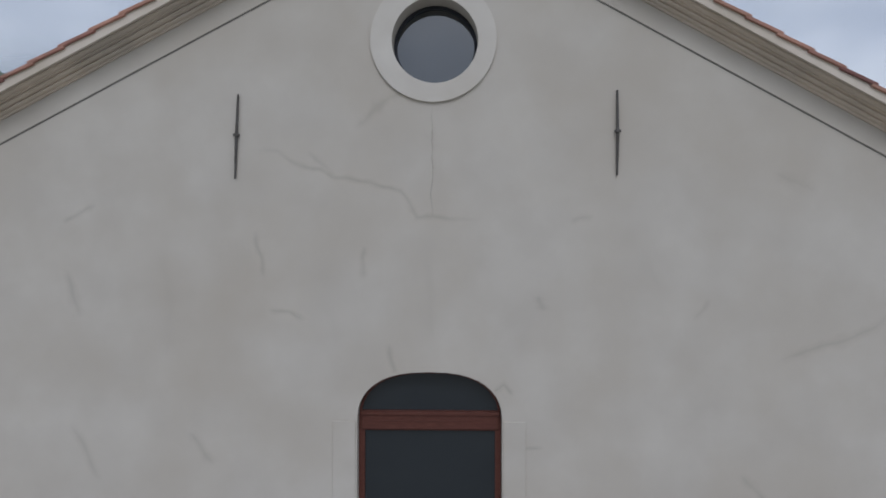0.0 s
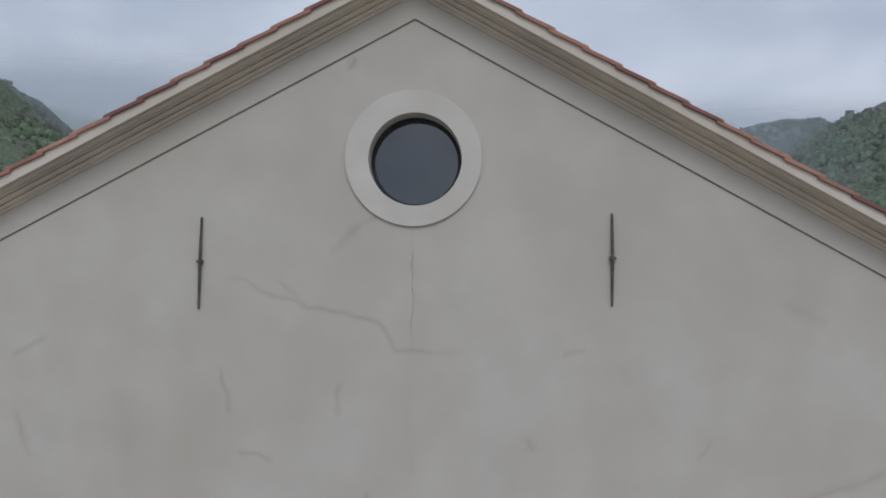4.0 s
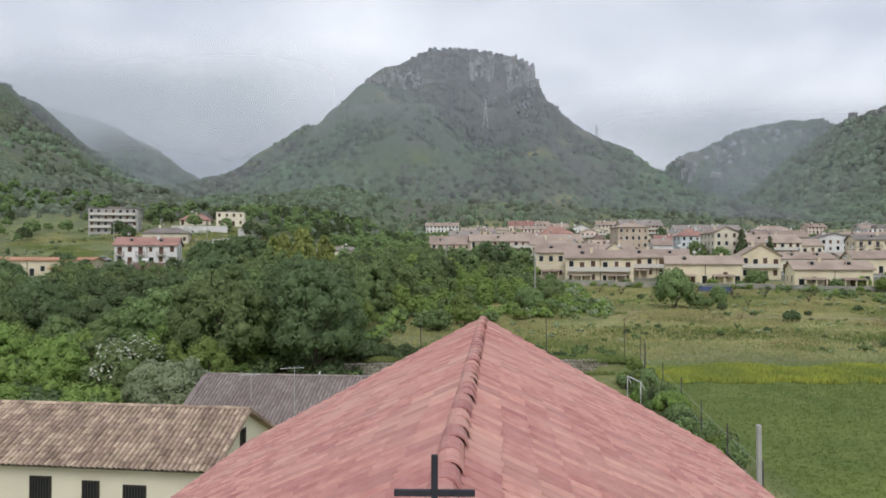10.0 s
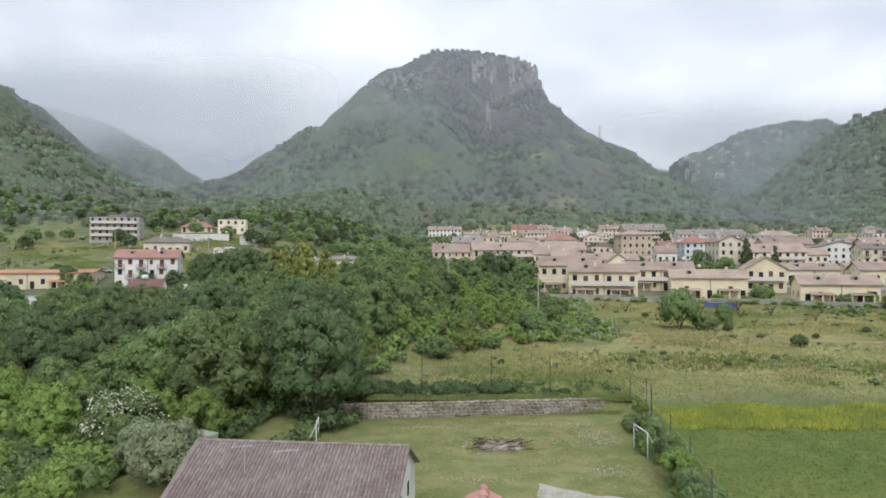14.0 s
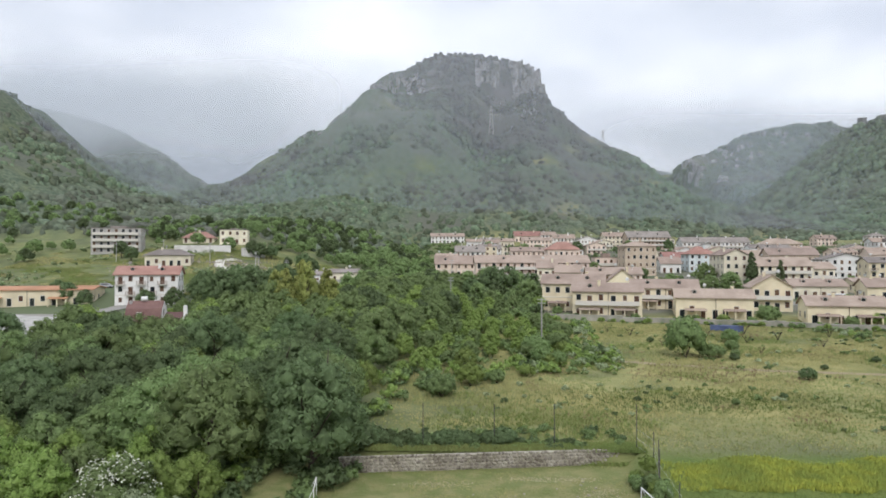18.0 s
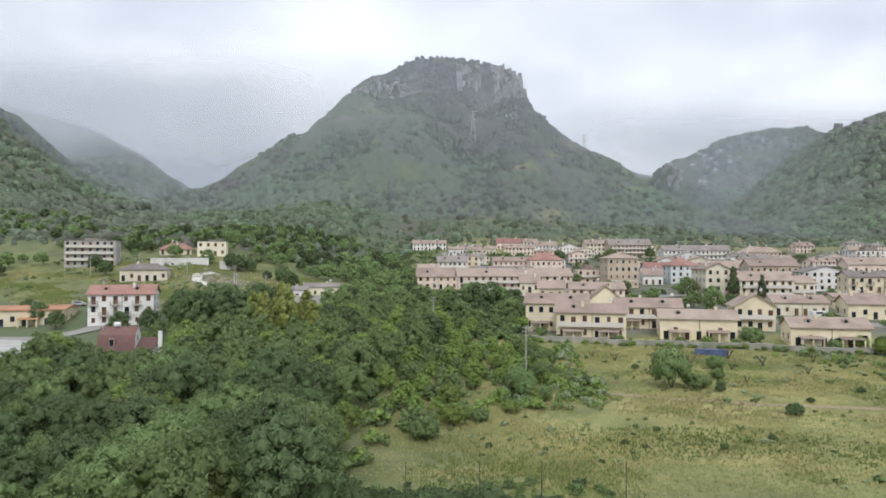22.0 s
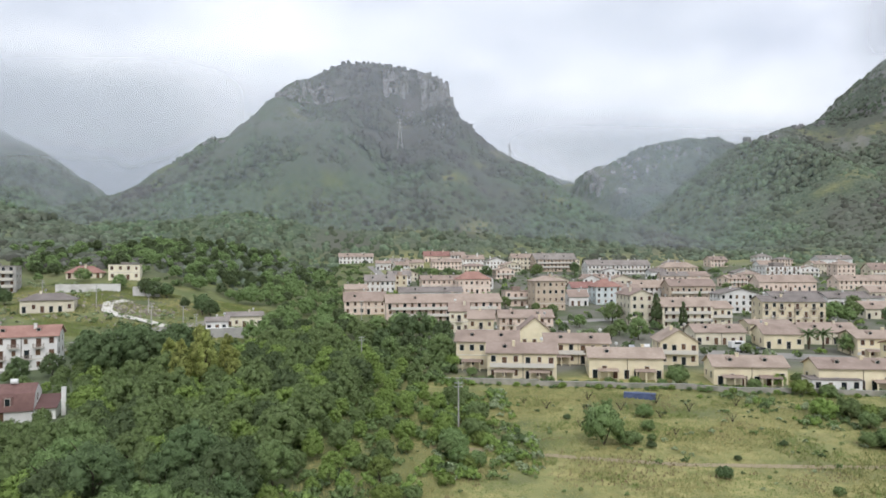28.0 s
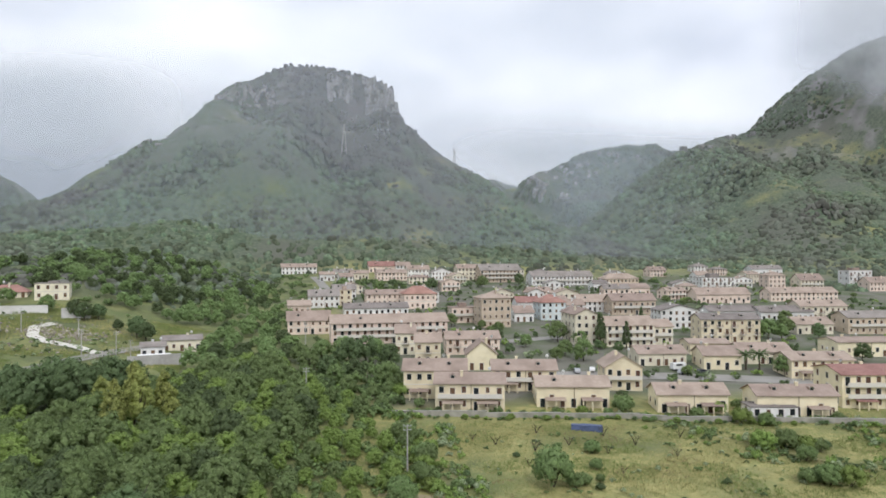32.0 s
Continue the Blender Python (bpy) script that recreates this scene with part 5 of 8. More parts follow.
def barred_window(name, w, h, mat, parent, m, label):
    """A frame round a dark pane, with upright bars before it."""
    ring = holed_slab([[(-w / 2, 0), (w / 2, 0), (w / 2, h), (-w / 2, h)], [(-w / 2 + 0.05, 0.05), (w / 2 - 0.05, 0.05), (w / 2 - 0.05, h - 0.05), (-w / 2 + 0.05, h - 0.05)]], -0.03, 0.02)
    ob = part(name, ring, mat, parent, label)
    ob.matrix_basis = m
    bm = bmesh.new()
    box(bm, -w / 2 + 0.045, 0.004, 0.045, w / 2 - 0.045, 0.03, h - 0.045)
    part("pane", bm, PANE, ob)
    bm = bmesh.new()
    box(bm, -0.014, -0.02, 0.045, 0.014, 0.0, h - 0.045)
    me = bpy.data.meshes.new("bar")
    bm.to_mesh(me)
    bm.free()
    me.materials.append(mat)
    k = int(w / 0.11)
    for i in range(1, k):
        again("bar", me, ob, Matrix.Translation((-w / 2 + w * i / k, 0, 0)))


def tiled_slope(parent, x0, x1, y_eave, z_eave, y_ridge, z_ridge, mat, joined, pitch, expo, r, name="tile", many=300, seed=1, label="field of barrel tiles"):
    """Barrel tiles from the ridge down to the eave; the first ones singly, the rest joined."""
    dy, dz = y_eave - y_ridge, z_ridge - z_eave
    run = math.hypot(dy, dz)
    tilt = math.atan2(dz, abs(dy))
    turn = -math.pi / 2 if dy < 0 else math.pi / 2
    single = tile_mesh(name, mat, expo * 1.2, r * 0.85, r, Matrix.Identity(4), 4)
    rest = bmesh.new()
    rng = random.Random(seed)
    cols, rows, made = int((x1 - x0) / pitch), int(run / expo) + 1, 0
    for i in range(rows):
        for j in range(cols):
            m = Matrix.Translation((x1 - (j + 0.5) * pitch, y_ridge, z_ridge)) @ Matrix.Rotation(turn, 4, "Z") @ Matrix.Rotation(tilt, 4, "Y") @ Matrix.Translation((i * expo + rng.uniform(-0.015, 0.015), rng.uniform(-0.01, 0.01), 0.035)) @ Matrix.Rotation(rng.uniform(-0.04, 0.04), 4, "Z") @ Matrix.Rotation(-0.05, 4, "Y")
            if made < many and j < 30:
                again(name, single, parent, m)
                made += 1
            else:
                barrel_tile(rest, expo * 1.2, r * 0.85, r, m, 4)
    if len(rest.verts):
        tagged(part("roof_tiles", rest, joined, parent, label), kind="stuff")
    else:
        rest.free()


OLDTILE_ONE = material("weathered_tile_single", (0.51, 0.40, 0.31), (0.37, 0.265, 0.20), 9, 0.9, 0.6, 30, (0.25, 0.19, 0.14), 1.2, per_object=0.28, distance=0.01)
DARKTILE_ONE = material("grey_brown_tile_single", (0.21, 0.165, 0.155), (0.27, 0.22, 0.205), 5, 0.85, 0.4, 30, (0.30, 0.26, 0.24), 0.4, per_object=0.2, distance=0.01)


def low_house(name, label, x0, x1, y_front, y_ridge, z_eave, z_ridge, turn, wall, tile, joined, pitch, expo, r, openings, gable, seed):
    """A long low house with its eave towards the church and a gable at its east end."""
    hs = thing(name, Matrix.Translation((x1, y_ridge, 0)) @ Matrix.Rotation(radians(turn), 4, "Z"), label, "house")
    L, half = x1 - x0, y_ridge - y_front
    bm = bmesh.new()
    prism(bm, [(-half, -0.3), (half, -0.3), (half, z_eave), (0, z_ridge - 0.06), (-half, z_eave)], 0, L)
    for v in bm.verts:
        v.co = Vector((-v.co.y, v.co.x, v.co.z))
    bmesh.ops.recalc_face_normals(bm, faces=bm.faces)
    part("wall", bm, wall, hs)
    k = (z_ridge - z_eave) / half
    o = 0.38
    for s in (-1, 1):
        bm = bmesh.new()
        prism(bm, [(0, z_ridge), (s * (half + o), z_eave - k * o + 0.04), (s * (half + o), z_eave - k * o - 0.05), (0, z_ridge - 0.09)], -0.32, L + 0.3)
        for v in bm.verts:
            v.co = Vector((-v.co.y, v.co.x, v.co.z))
        bmesh.ops.recalc_face_normals(bm, faces=bm.faces)
        slope = part("roof_slope", bm, DARKTILE if wall is WHITEWALL else OLDTILE, hs)
        tiled_slope(slope, -L - 0.3, 0.32, s * (half + o), z_eave - k * o + 0.04, 0, z_ridge, tile, joined, pitch, expo, r, seed=seed + s, many=300 if s < 0 else 0)
    ridge = tile_mesh("ridge_tile", tile, 0.44, 0.10, 0.12, Matrix.Identity(4), 5)
    for i in range(int((L + 0.6) / 0.36)):
        again("ridge_tile", ridge, hs, Matrix.Translation((0.3 - i * 0.36, 0, z_ridge + 0.05)) @ Matrix.Rotation(math.pi, 4, "Z") @ Matrix.Rotation(-0.04, 4, "Y"))
    bm = bmesh.new()
    tube(bm, (0.3, -half - o - 0.05, z_eave - k * o - 0.02), (-L - 0.3, -half - o - 0.05, z_eave - k * o - 0.02), 0.06, n=8)
    part("gutter", bm, RUST, hs, "dark metal gutter under the eave")
    for x, z, w, h in openings:
        barred_window("window", w, h, DARKSHUTTER, hs, Matrix.Translation((x - x1, -half - 0.01, z)), "dark barred window with surround")
    for y, z, w, h in gable:
        barred_window("gable_window", w, h, DARKSHUTTER, hs, Matrix.Translation((0.01, y, z)) @ Matrix.Rotation(math.pi / 2, 4, "Z"), "dark louvred gable opening")
    return hs


low_house("low_house", "long cream low house with mottled old barrel tiles", -24.0, -8.55, 22.0, 24.75, 4.35, 5.75, -6.0, YELLOW, OLDTILE_ONE, OLDTILE, 0.215, 0.36, 0.095,
                   [(-15.6, 1.6, 0.92, 2.0), (-13.5, 2.25, 0.72, 1.25), (-11.7, 2.25, 0.95, 1.15), (-18.0, 2.25, 0.72, 1.25), (-20.4, 2.25, 0.72, 1.25)], [(-0.1, 4.15, 0.55, 0.85)], 21)
low_house("yard_house", "white low house with grey-brown tiled roof", -15.4, -2.75, 34.2, 38.2, 2.75, 4.75, -5.0, WHITEWALL, DARKTILE_ONE, DARKTILE, 0.225, 0.33, 0.085,
                   [(-9.6, 0.9, 1.3, 1.35), (-7.2, 0.05, 0.5, 2.0), (-12.6, 0.9, 1.0, 1.2)], [(-1.6, 1.5, 0.5, 0.8), (1.2, 1.5, 0.5, 0.8)], 31)


def air_conditioner(m):
    a = thing("air_conditioner", m, "white air conditioner unit on the wall", "air conditioner")
    bm = bmesh.new()
    box(bm, -0.4, -0.3, 0, 0.4, -0.02, 0.58)
    part("casing", bevelled(bm, 0.02), WHITE, a)
    bm = bmesh.new()
    tube(bm, (-0.1, -0.30, 0.29), (-0.1, -0.315, 0.29), 0.22, n=16)
    part("fan_grille", bm, RUST, a)
    for s in (-0.3, 0.3):
        bm = bmesh.new()
        box(bm, s - 0.02, -0.3, -0.05, s + 0.02, 0.0, -0.005)
        part("bracket", bm, METAL, a)


air_conditioner(Matrix.Translation((-8.3, 34.35, 1.75)) @ Matrix.Rotation(radians(-1.8), 4, "Z"))


def aerial(x, y, z, h, label):
    a = thing("tv_aerial", pose(x, y, z, 0, 0, 20), label, "aerial", "television aerials")
    bm = bmesh.new()
    tube(bm, (0, 0, -0.1), (0, 0, h), 0.02, n=6)
    part("mast", bm, METAL, a)
    bm = bmesh.new()
    tube(bm, (-0.7, 0, h - 0.1), (0.5, 0, h - 0.1), 0.015, n=6)
    part("boom", bm, METAL, a)
    for i in range(6):
        bm = bmesh.new()
        x = -0.65 + i * 0.2
        tube(bm, (x, -0.3 + i * 0.02, h - 0.08), (x, 0.3 - i * 0.02, h - 0.08), 0.008, n=5)
        part("element", bm, METAL, a)


aerial(-11.7, 36.3, 3.85, 1.5, "thin metal television aerial on the dark roof")
aerial(-7.9, 31.0, 0.0, 6.6, "tall thin television mast beside the low house")

# ---- the yard: stone wall, fence, goals, rubble ----


def stone_wall():
    w = tagged(new("yard_wall"), "low dry stone wall closing the yard", "wall", kind="structure")
    runs = (((-11.2, 64.7), (18.8, 68.6)),)
    rng = random.Random(4)
    made = 0
    rest = bmesh.new()
    base_meshes = []
    for k in range(6):
        bm = bmesh.new()
        bmesh.ops.create_icosphere(bm, subdivisions=1, radius=0.5)
        for v in bm.verts:
            v.co *= 1 + 0.3 * noise.noise(v.co * 2.3 + Vector((k * 5.1, 0, 0)))
        me = bpy.data.meshes.new("stone")
        bm.to_mesh(me)
        bm.free()
        me.materials.append(STONE)
        base_meshes.append(me)
    for (xa, ya), (xb, yb) in runs:
        L = math.hypot(xb - xa, yb - ya)
        ux, uy = (xb - xa) / L, (yb - ya) / L
        ang = math.atan2(uy, ux)
        bm = bmesh.new()
        m = Matrix.Translation((xa, ya, 0)) @ Matrix.Rotation(ang, 4, "Z")
        box(bm, 0, 0.12, -0.3, L, 0.6, 1.5, 0, m)
        part("wall_core", bm, STONES, w)
        s = 0.0
        for row in range(5):
            z = 0.1 + row * 0.31
            s = rng.uniform(0, 0.2)
            while s < L:
                ln = rng.uniform(0.26, 0.62)
                mm = m @ Matrix.Translation((s + ln / 2, 0.14 + rng.uniform(-0.05, 0.05), z + 0.12 + rng.uniform(-0.03, 0.03))) @ Matrix.Rotation(rng.uniform(-0.3, 0.3), 4, "Y") @ Matrix.Diagonal((ln * 1.05, 0.34, rng.uniform(0.3, 0.4), 1))
                k = rng.randrange(6)
                if 11 < s < 26 and made < 300:
                    again("stone", base_meshes[k], w, mm)
                    made += 1
                else:
                    ret = bmesh.ops.create_icosphere(rest, subdivisions=1, radius=0.5, matrix=mm)
                    for v in ret["verts"]:
                        v.co += Vector((rng.uniform(-0.03, 0.03), rng.uniform(-0.03, 0.03), rng.uniform(-0.03, 0.03)))
                s += ln
    tagged(part("stones", rest, STONES, w, "rows of rough grey stones"), kind="stuff")


stone_wall()


def fence_side():
    """The wire fence along the yard's east side and above the stone wall: posts, strained wires."""
    f = thing("wire_fence", pose(0, 0, 0), "wire mesh fence on rusty steel posts", "fence")
    posts = [(18.3, 68.7, 4.7), (17.3, 57.4, 3.6), (18.4, 61.5, 3.2), (16.9, 51.0, 3.0), (16.4, 45.1, 3.0), (15.6, 39.0, 2.8), (15.0, 33.5, 2.8), (14.4, 28.0, 2.6), (-3.3, 69.0, 4.6), (4.0, 69.6, 4.4), (10.2, 69.9, 4.4), (18.9, 64.8, 3.0)]
    pm = {}
    for x, y, h in posts:
        z = float(ground_height(x, y))
        bm = bmesh.new()
        tube(bm, (0, 0, -0.3), (0, 0, h), 0.045, 0.04, 8)
        ob = part("post", bm, RUST, f)
        ob.matrix_basis = Matrix.Translation((x, y, z))
        pm[x, y] = z
    line = [(18.3, 68.7), (18.9, 64.8), (17.3, 57.4), (16.9, 51.0), (16.4, 45.1), (15.6, 39.0), (15.0, 33.5), (14.4, 28.0)]
    for hh in (0.5, 1.3, 2.2):
        for (xa, ya), (xb, yb) in zip(line, line[1:]):
            bm = bmesh.new()
            tube(bm, (xa, ya, pm[xa, ya] + hh), (xb, yb, pm[xb, yb] + hh), 0.008, n=4)
            part("wire", bm, METAL, f)


fence_side()


def concrete_post(x, y, h):
    z = float(ground_height(x, y))
    bm = bmesh.new()
    box(bm, -0.09, -0.09, -0.3, 0.09, 0.09, h)
    ob = part("concrete_post", bevelled(bm, 0.015), CONCRETE, None)
    ob.matrix_basis = Matrix.Translation((x, y, z))
    tagged(ob, "pale square concrete post beside the fence", "post")


concrete_post(13.75, 26.9, 4.5)


def goal(x, y, turn, label):
    """A small football goal: two posts, a bar, back stays."""
    g = thing("football_goal", pose(x, y, 0, 0, 0, turn), label, "goal", "goals of the yard pitch")
    for s in (-1, 1):
        bm = bmesh.new()
        tube(bm, (0, s * 1.5, -0.1), (0, s * 1.5, 2.0), 0.045, n=8)
        part("post", bm, WHITE, g)
        bm = bmesh.new()
        tube(bm, (0, s * 1.5, 2.0), (-1.0, s * 1.5, 0.0), 0.03, n=6)
        part("back_stay", bm, WHITE, g)
    bm = bmesh.new()
    tube(bm, (0, -1.5, 2.0), (0, 1.5, 2.0), 0.045, n=8)
    part("crossbar", bm, WHITE, g)


goal(-11.6, 56.0, 8, "white metal football goal without a net beside trees")
goal(15.4, 54.0, 186, "white metal football goal without a net beside the fence")


def debris_heap():
    h = thing("rubble_heap", pose(4.0, 55.6, 0), "heap of burnt branches and ash on the grass", "heap")
    rng = random.Random(6)
    bm = bmesh.new()
    bmesh.ops.create_icosphere(bm, subdivisions=4, radius=1)
    for v in bm.verts:
        n1 = noise.noise(v.co * 3)
        v.co = Vector((v.co.x * 2.2, v.co.y * 1.5, max(-0.05, v.co.z * 0.24 + n1 * 0.16)))
    part("ash", bm, material("ash_and_char", (0.24, 0.19, 0.145), (0.13, 0.10, 0.08), 5, 0.95, 0.8, 12, (0.36, 0.33, 0.28), 1.2, distance=0.05), h)
    for i in range(120):
        bm = bmesh.new()
        x, y = rng.uniform(-2.4, 2.4), rng.uniform(-1.5, 1.5)
        a = rng.uniform(0, 6.28)
        tube(bm, (x, y, 0.1 + rng.uniform(0, 0.2)), (x + math.cos(a) * 0.8, y + math.sin(a) * 0.8, 0.15 + rng.uniform(0, 0.3)), 0.03, 0.012, 4)
        part("branch", bm, BARK, h)


debris_heap()
RUBBISH = material("pale_rubble", (0.40, 0.37, 0.31), (0.30, 0.27, 0.22), 4, 0.9)
prng = random.Random(12)
LITTER = [(prng.gauss(2.5, 3.2), prng.gauss(56, 1.8)) for i in range(46)] + [(prng.gauss(12.5, 1.3), prng.gauss(58.5, 2.2)) for i in range(24)] + [(prng.gauss(11.5, 1.6), prng.gauss(48, 2)) for i in range(16)]
for i, (x, y) in enumerate(LITTER + [(0.9, 55.4), (1.2, 56.2), (-0.2, 54.4), (-1.2, 53.6), (1.6, 54.8), (13.2, 56.6), (12.5, 56.4), (13.8, 56.9), (11.7, 56.1), (-0.8, 57.0), (2.1, 53.2)]):
    bm = bmesh.new()
    q = 0.6 if i >= len(LITTER) else prng.uniform(0.15, 0.45)
    box(bm, -0.28 * q, -0.16 * q, 0, 0.28 * q, 0.16 * q, 0.16 * q)
    bevelled(bm, 0.03 * q)
    for v in bm.verts:
        v.co += Vector((prng.uniform(-0.07, 0.07) * q, prng.uniform(-0.07, 0.07) * q, 0))
    ob = part("rubble_block", bm, RUBBISH, None)
    ob.matrix_basis = Matrix.Translation((x, y, 0.0)) @ Matrix.Rotation(prng.uniform(0, 3), 4, "Z")
    tagged(ob, "pale broken block lying in the grass", "rubble", "loose blocks in the yard")


def flat_patch(name, label, pts, mat, lift=0.03, category="patch", ragged=0.12):
    """A ground surface bounded by a rough outline that follows the ground."""
    bm = bmesh.new()
    cx, cy = sum(p[0] for p in pts) / len(pts), sum(p[1] for p in pts) / len(pts)
    ring = []
    for i, (a, b) in enumerate(zip(pts, pts[1:] + pts[:1])):
        for k in range(6):
            x, y = a[0] + (b[0] - a[0]) * k / 6, a[1] + (b[1] - a[1]) * k / 6
            w = 1 + ragged * noise.noise((x * 1.1, y * 1.1, 3.3))
            ring.append((cx + (x - cx) * w, cy + (y - cy) * w))
    rows = []
    for f in (1.0, 0.75, 0.5, 0.25):
        rows.append([bm.verts.new((cx + (x - cx) * f, cy + (y - cy) * f, float(ground_height(cx + (x - cx) * f, cy + (y - cy) * f)) + lift)) for x, y in ring])
    c = bm.verts.new((cx, cy, float(ground_height(cx, cy)) + lift))
    m = len(ring)
    for a, b in zip(rows, rows[1:]):
        for i in range(m):
            bm.faces.new((a[i], a[(i + 1) % m], b[(i + 1) % m], b[i]))
    for i in range(m):
        bm.faces.new((rows[-1][i], rows[-1][(i + 1) % m], c))
    bmesh.ops.recalc_face_normals(bm, faces=bm.faces)
    return tagged(part(name, bm, mat, None), label, category, kind="structure")


flat_patch("gravel_patch", "pale gravel patch behind the church", [(5.5, 36), (13.2, 38), (13.5, 42), (10.5, 44.0), (6.0, 45.5)], GRAVEL, 0.04, ragged=0.4)
# Unseen pale ground, added so its bounce brightens the facade and cornice underside.
flat_patch("forecourt", "unseen pale paving added to bounce light onto the church front", [(-26, -40), (26, -40), (26, 0.1), (9, 0.12), (-9, 0.12), (-26, 0.1)], material("paving_stone", (0.37, 0.35, 0.31), (0.30, 0.285, 0.25), 1.2, 0.9, 0.3, 12, (0.26, 0.245, 0.215), 0.3), 0.05, ragged=0.0)


flat_patch("concrete_yard", "pale concrete yard beside the country road", [(-83, 138), (-88, 147), (-92, 160), (-99, 168), (-116, 172), (-138, 176), (-138, 160), (-118, 148), (-98, 138)], CONCRETE, 0.5)


def ribbon(name, label, pts, width, mat, lift=0.08, category="road"):
    """A road along a line on the ground."""
    bm = bmesh.new()
    line = []
    for (x0, y0), (x1, y1) in zip(pts, pts[1:]):
        k = max(1, int(math.hypot(x1 - x0, y1 - y0) / 4))
        line += [(x0 + (x1 - x0) * i / k, y0 + (y1 - y0) * i / k) for i in range(k)]
    line.append(pts[-1])
    prev = None
    for i, (x, y) in enumerate(line):
        x0, y0 = line[max(0, i - 1)]
        x1, y1 = line[min(len(line) - 1, i + 1)]
        d = math.hypot(x1 - x0, y1 - y0)
        nx, ny = -(y1 - y0) / d * width / 2, (x1 - x0) / d * width / 2
        row = [bm.verts.new((x + nx * f, y + ny * f, float(ground_height(x + nx * f, y + ny * f)) + lift)) for f in (-1, 0, 1)]
        if prev:
            for j in (0, 1):
                bm.faces.new((prev[j], prev[j + 1], row[j + 1], row[j]))
        prev = row
    bmesh.ops.recalc_face_normals(bm, faces=bm.faces)
    return tagged(part(name, bm, mat, None), label, category, kind="structure")


ribbon("road", "pale grey country road beside the wood", [(-140, 178), (-118, 172), (-99, 172), (-90, 200), (-85, 216), (-75, 230), (-65, 246), (-52, 263), (-44, 280)], 5.5, ASPHALT, 0.25)
ribbon("farm_track", "pale gravel track up to the farms", [(-68, 244), (-76, 250), (-86, 253), (-92, 258), (-95, 268), (-91, 275)], 3.6, material("white_gravel", (0.66, 0.64, 0.58), (0.56, 0.54, 0.48), 1.5, 0.95, 0.4, 10), 0.25)
ribbon("field_path", "worn earth path across the meadow", [(10, 124), (22, 120.5), (34, 116), (50, 111), (70, 108), (100, 104)], 1.6, material("earth_path", (0.36, 0.30, 0.20), (0.30, 0.25, 0.15), 2, 0.95), 0.05)
ribbon("field_path", "worn earth path across the meadow", [(78, 158), (84, 148), (90, 138), (98, 126), (106, 118)], 1.0, material("trodden_grass", (0.34, 0.31, 0.17), (0.28, 0.27, 0.13), 2, 0.95), 0.05)
ribbon("street", "grey street and parking yard between the houses", [(60, 205), (82, 204), (105, 198), (125, 192), (150, 183)], 9, ASPHALT, 0.12)
ribbon("street", "grey street climbing through the town", [(72, 262), (95, 268), (120, 262)], 6, ASPHALT, 0.12)
ribbon("street", "pale street up to the old village", [(10, 430), (6, 480), (2, 515)], 6, ASPHALT, 0.3)


def garden_wall(name, label, pts, h, t, mat):
    """A free-standing wall along a line, with a coping."""
    w = tagged(new(name), label, "wall", kind="structure")
    for (xa, ya), (xb, yb) in zip(pts, pts[1:]):
        za, zb = float(ground_height(xa, ya)), float(ground_height(xb, yb))
        L = math.hypot(xb - xa, yb - ya)
        m = Matrix.Translation((xa, ya, min(za, zb))) @ Matrix.Rotation(math.atan2(yb - ya, xb - xa), 4, "Z")
        bm = bmesh.new()
        box(bm, 0, -t / 2, -0.8, L, t / 2, h + abs(zb - za), 0, m)
        part("wall_run", bm, mat, w)
        bm = bmesh.new()
        box(bm, 0, -t / 2 - 0.05, h + abs(zb - za), L, t / 2 + 0.05, h + abs(zb - za) + 0.08, 0, m)
        part("coping", bm, CONCRETE, w)
    return w


garden_wall("street_wall", "low grey concrete wall before the terrace houses", [(18, 171.5), (40.4, 166.2), (58, 162.8), (76.3, 159), (81.8, 156), (104.6, 151.5), (131, 144.5)], 1.1, 0.25, material("stained_concrete", (0.40, 0.38, 0.33), (0.33, 0.31, 0.27), 0.8, 0.95, 0.3, 12, (0.20, 0.21, 0.16), 0.3))
garden_wall("yard_kerb", "curved dark kerb wall of the concrete yard", [(-98, 137), (-83, 137), (-87.5, 147), (-91.5, 160), (-98.5, 168.5)], 0.9, 0.4, CONCRETE)
garden_wall("farm_wall", "long whitewashed wall on the hillside", [(-120, 283), (-97, 286)], 3.2, 0.4, WHITEWALL)
garden_wall("farm_wall", "whitewashed wall on the hillside", [(-91.4, 283), (-83, 289)], 3.6, 0.4, WHITEWALL)
garden_wall("retaining_wall", "grey concrete retaining wall below the farm", [(-56, 232), (-41, 237)], 2.6, 0.5, CONCRETE)


def tarp_tunnel(x, y, turn, L, label):
    t = thing("greenhouse_tunnel", pose(x, y, float(ground_height(x, y)), 0, 0, turn), label, "greenhouse", "plastic tunnels at the farm")
    bm = bmesh.new()
    n = 10
    rows = [[bm.verts.new((s * L / 2, 2.0 * math.cos(math.pi * i / n), 2.1 * math.sin(math.pi * i / n))) for i in range(n + 1)] for s in (-1, 1)]
    for i in range(n):
        bm.faces.new((rows[0][i], rows[0][i + 1], rows[1][i + 1], rows[1][i]))
    bm.faces.new(rows[0][::-1])
    bm.faces.new(rows[1])
    part("cover", bm, WHITE, t)
    bm = bmesh.new()
    for s in (-1, 1):
        box(bm, -L / 2, s * 2.0 - 0.08, -0.6, L / 2, s * 2.0 + 0.08, 0.12)
    part("base", bm, CONCRETE, t)


tarp_tunnel(-50, 241, 10, 10, "white plastic covered tunnel beside the farmhouse")
tarp_tunnel(-42, 244, 10, 8, "white plastic covered tunnel beside the shed")


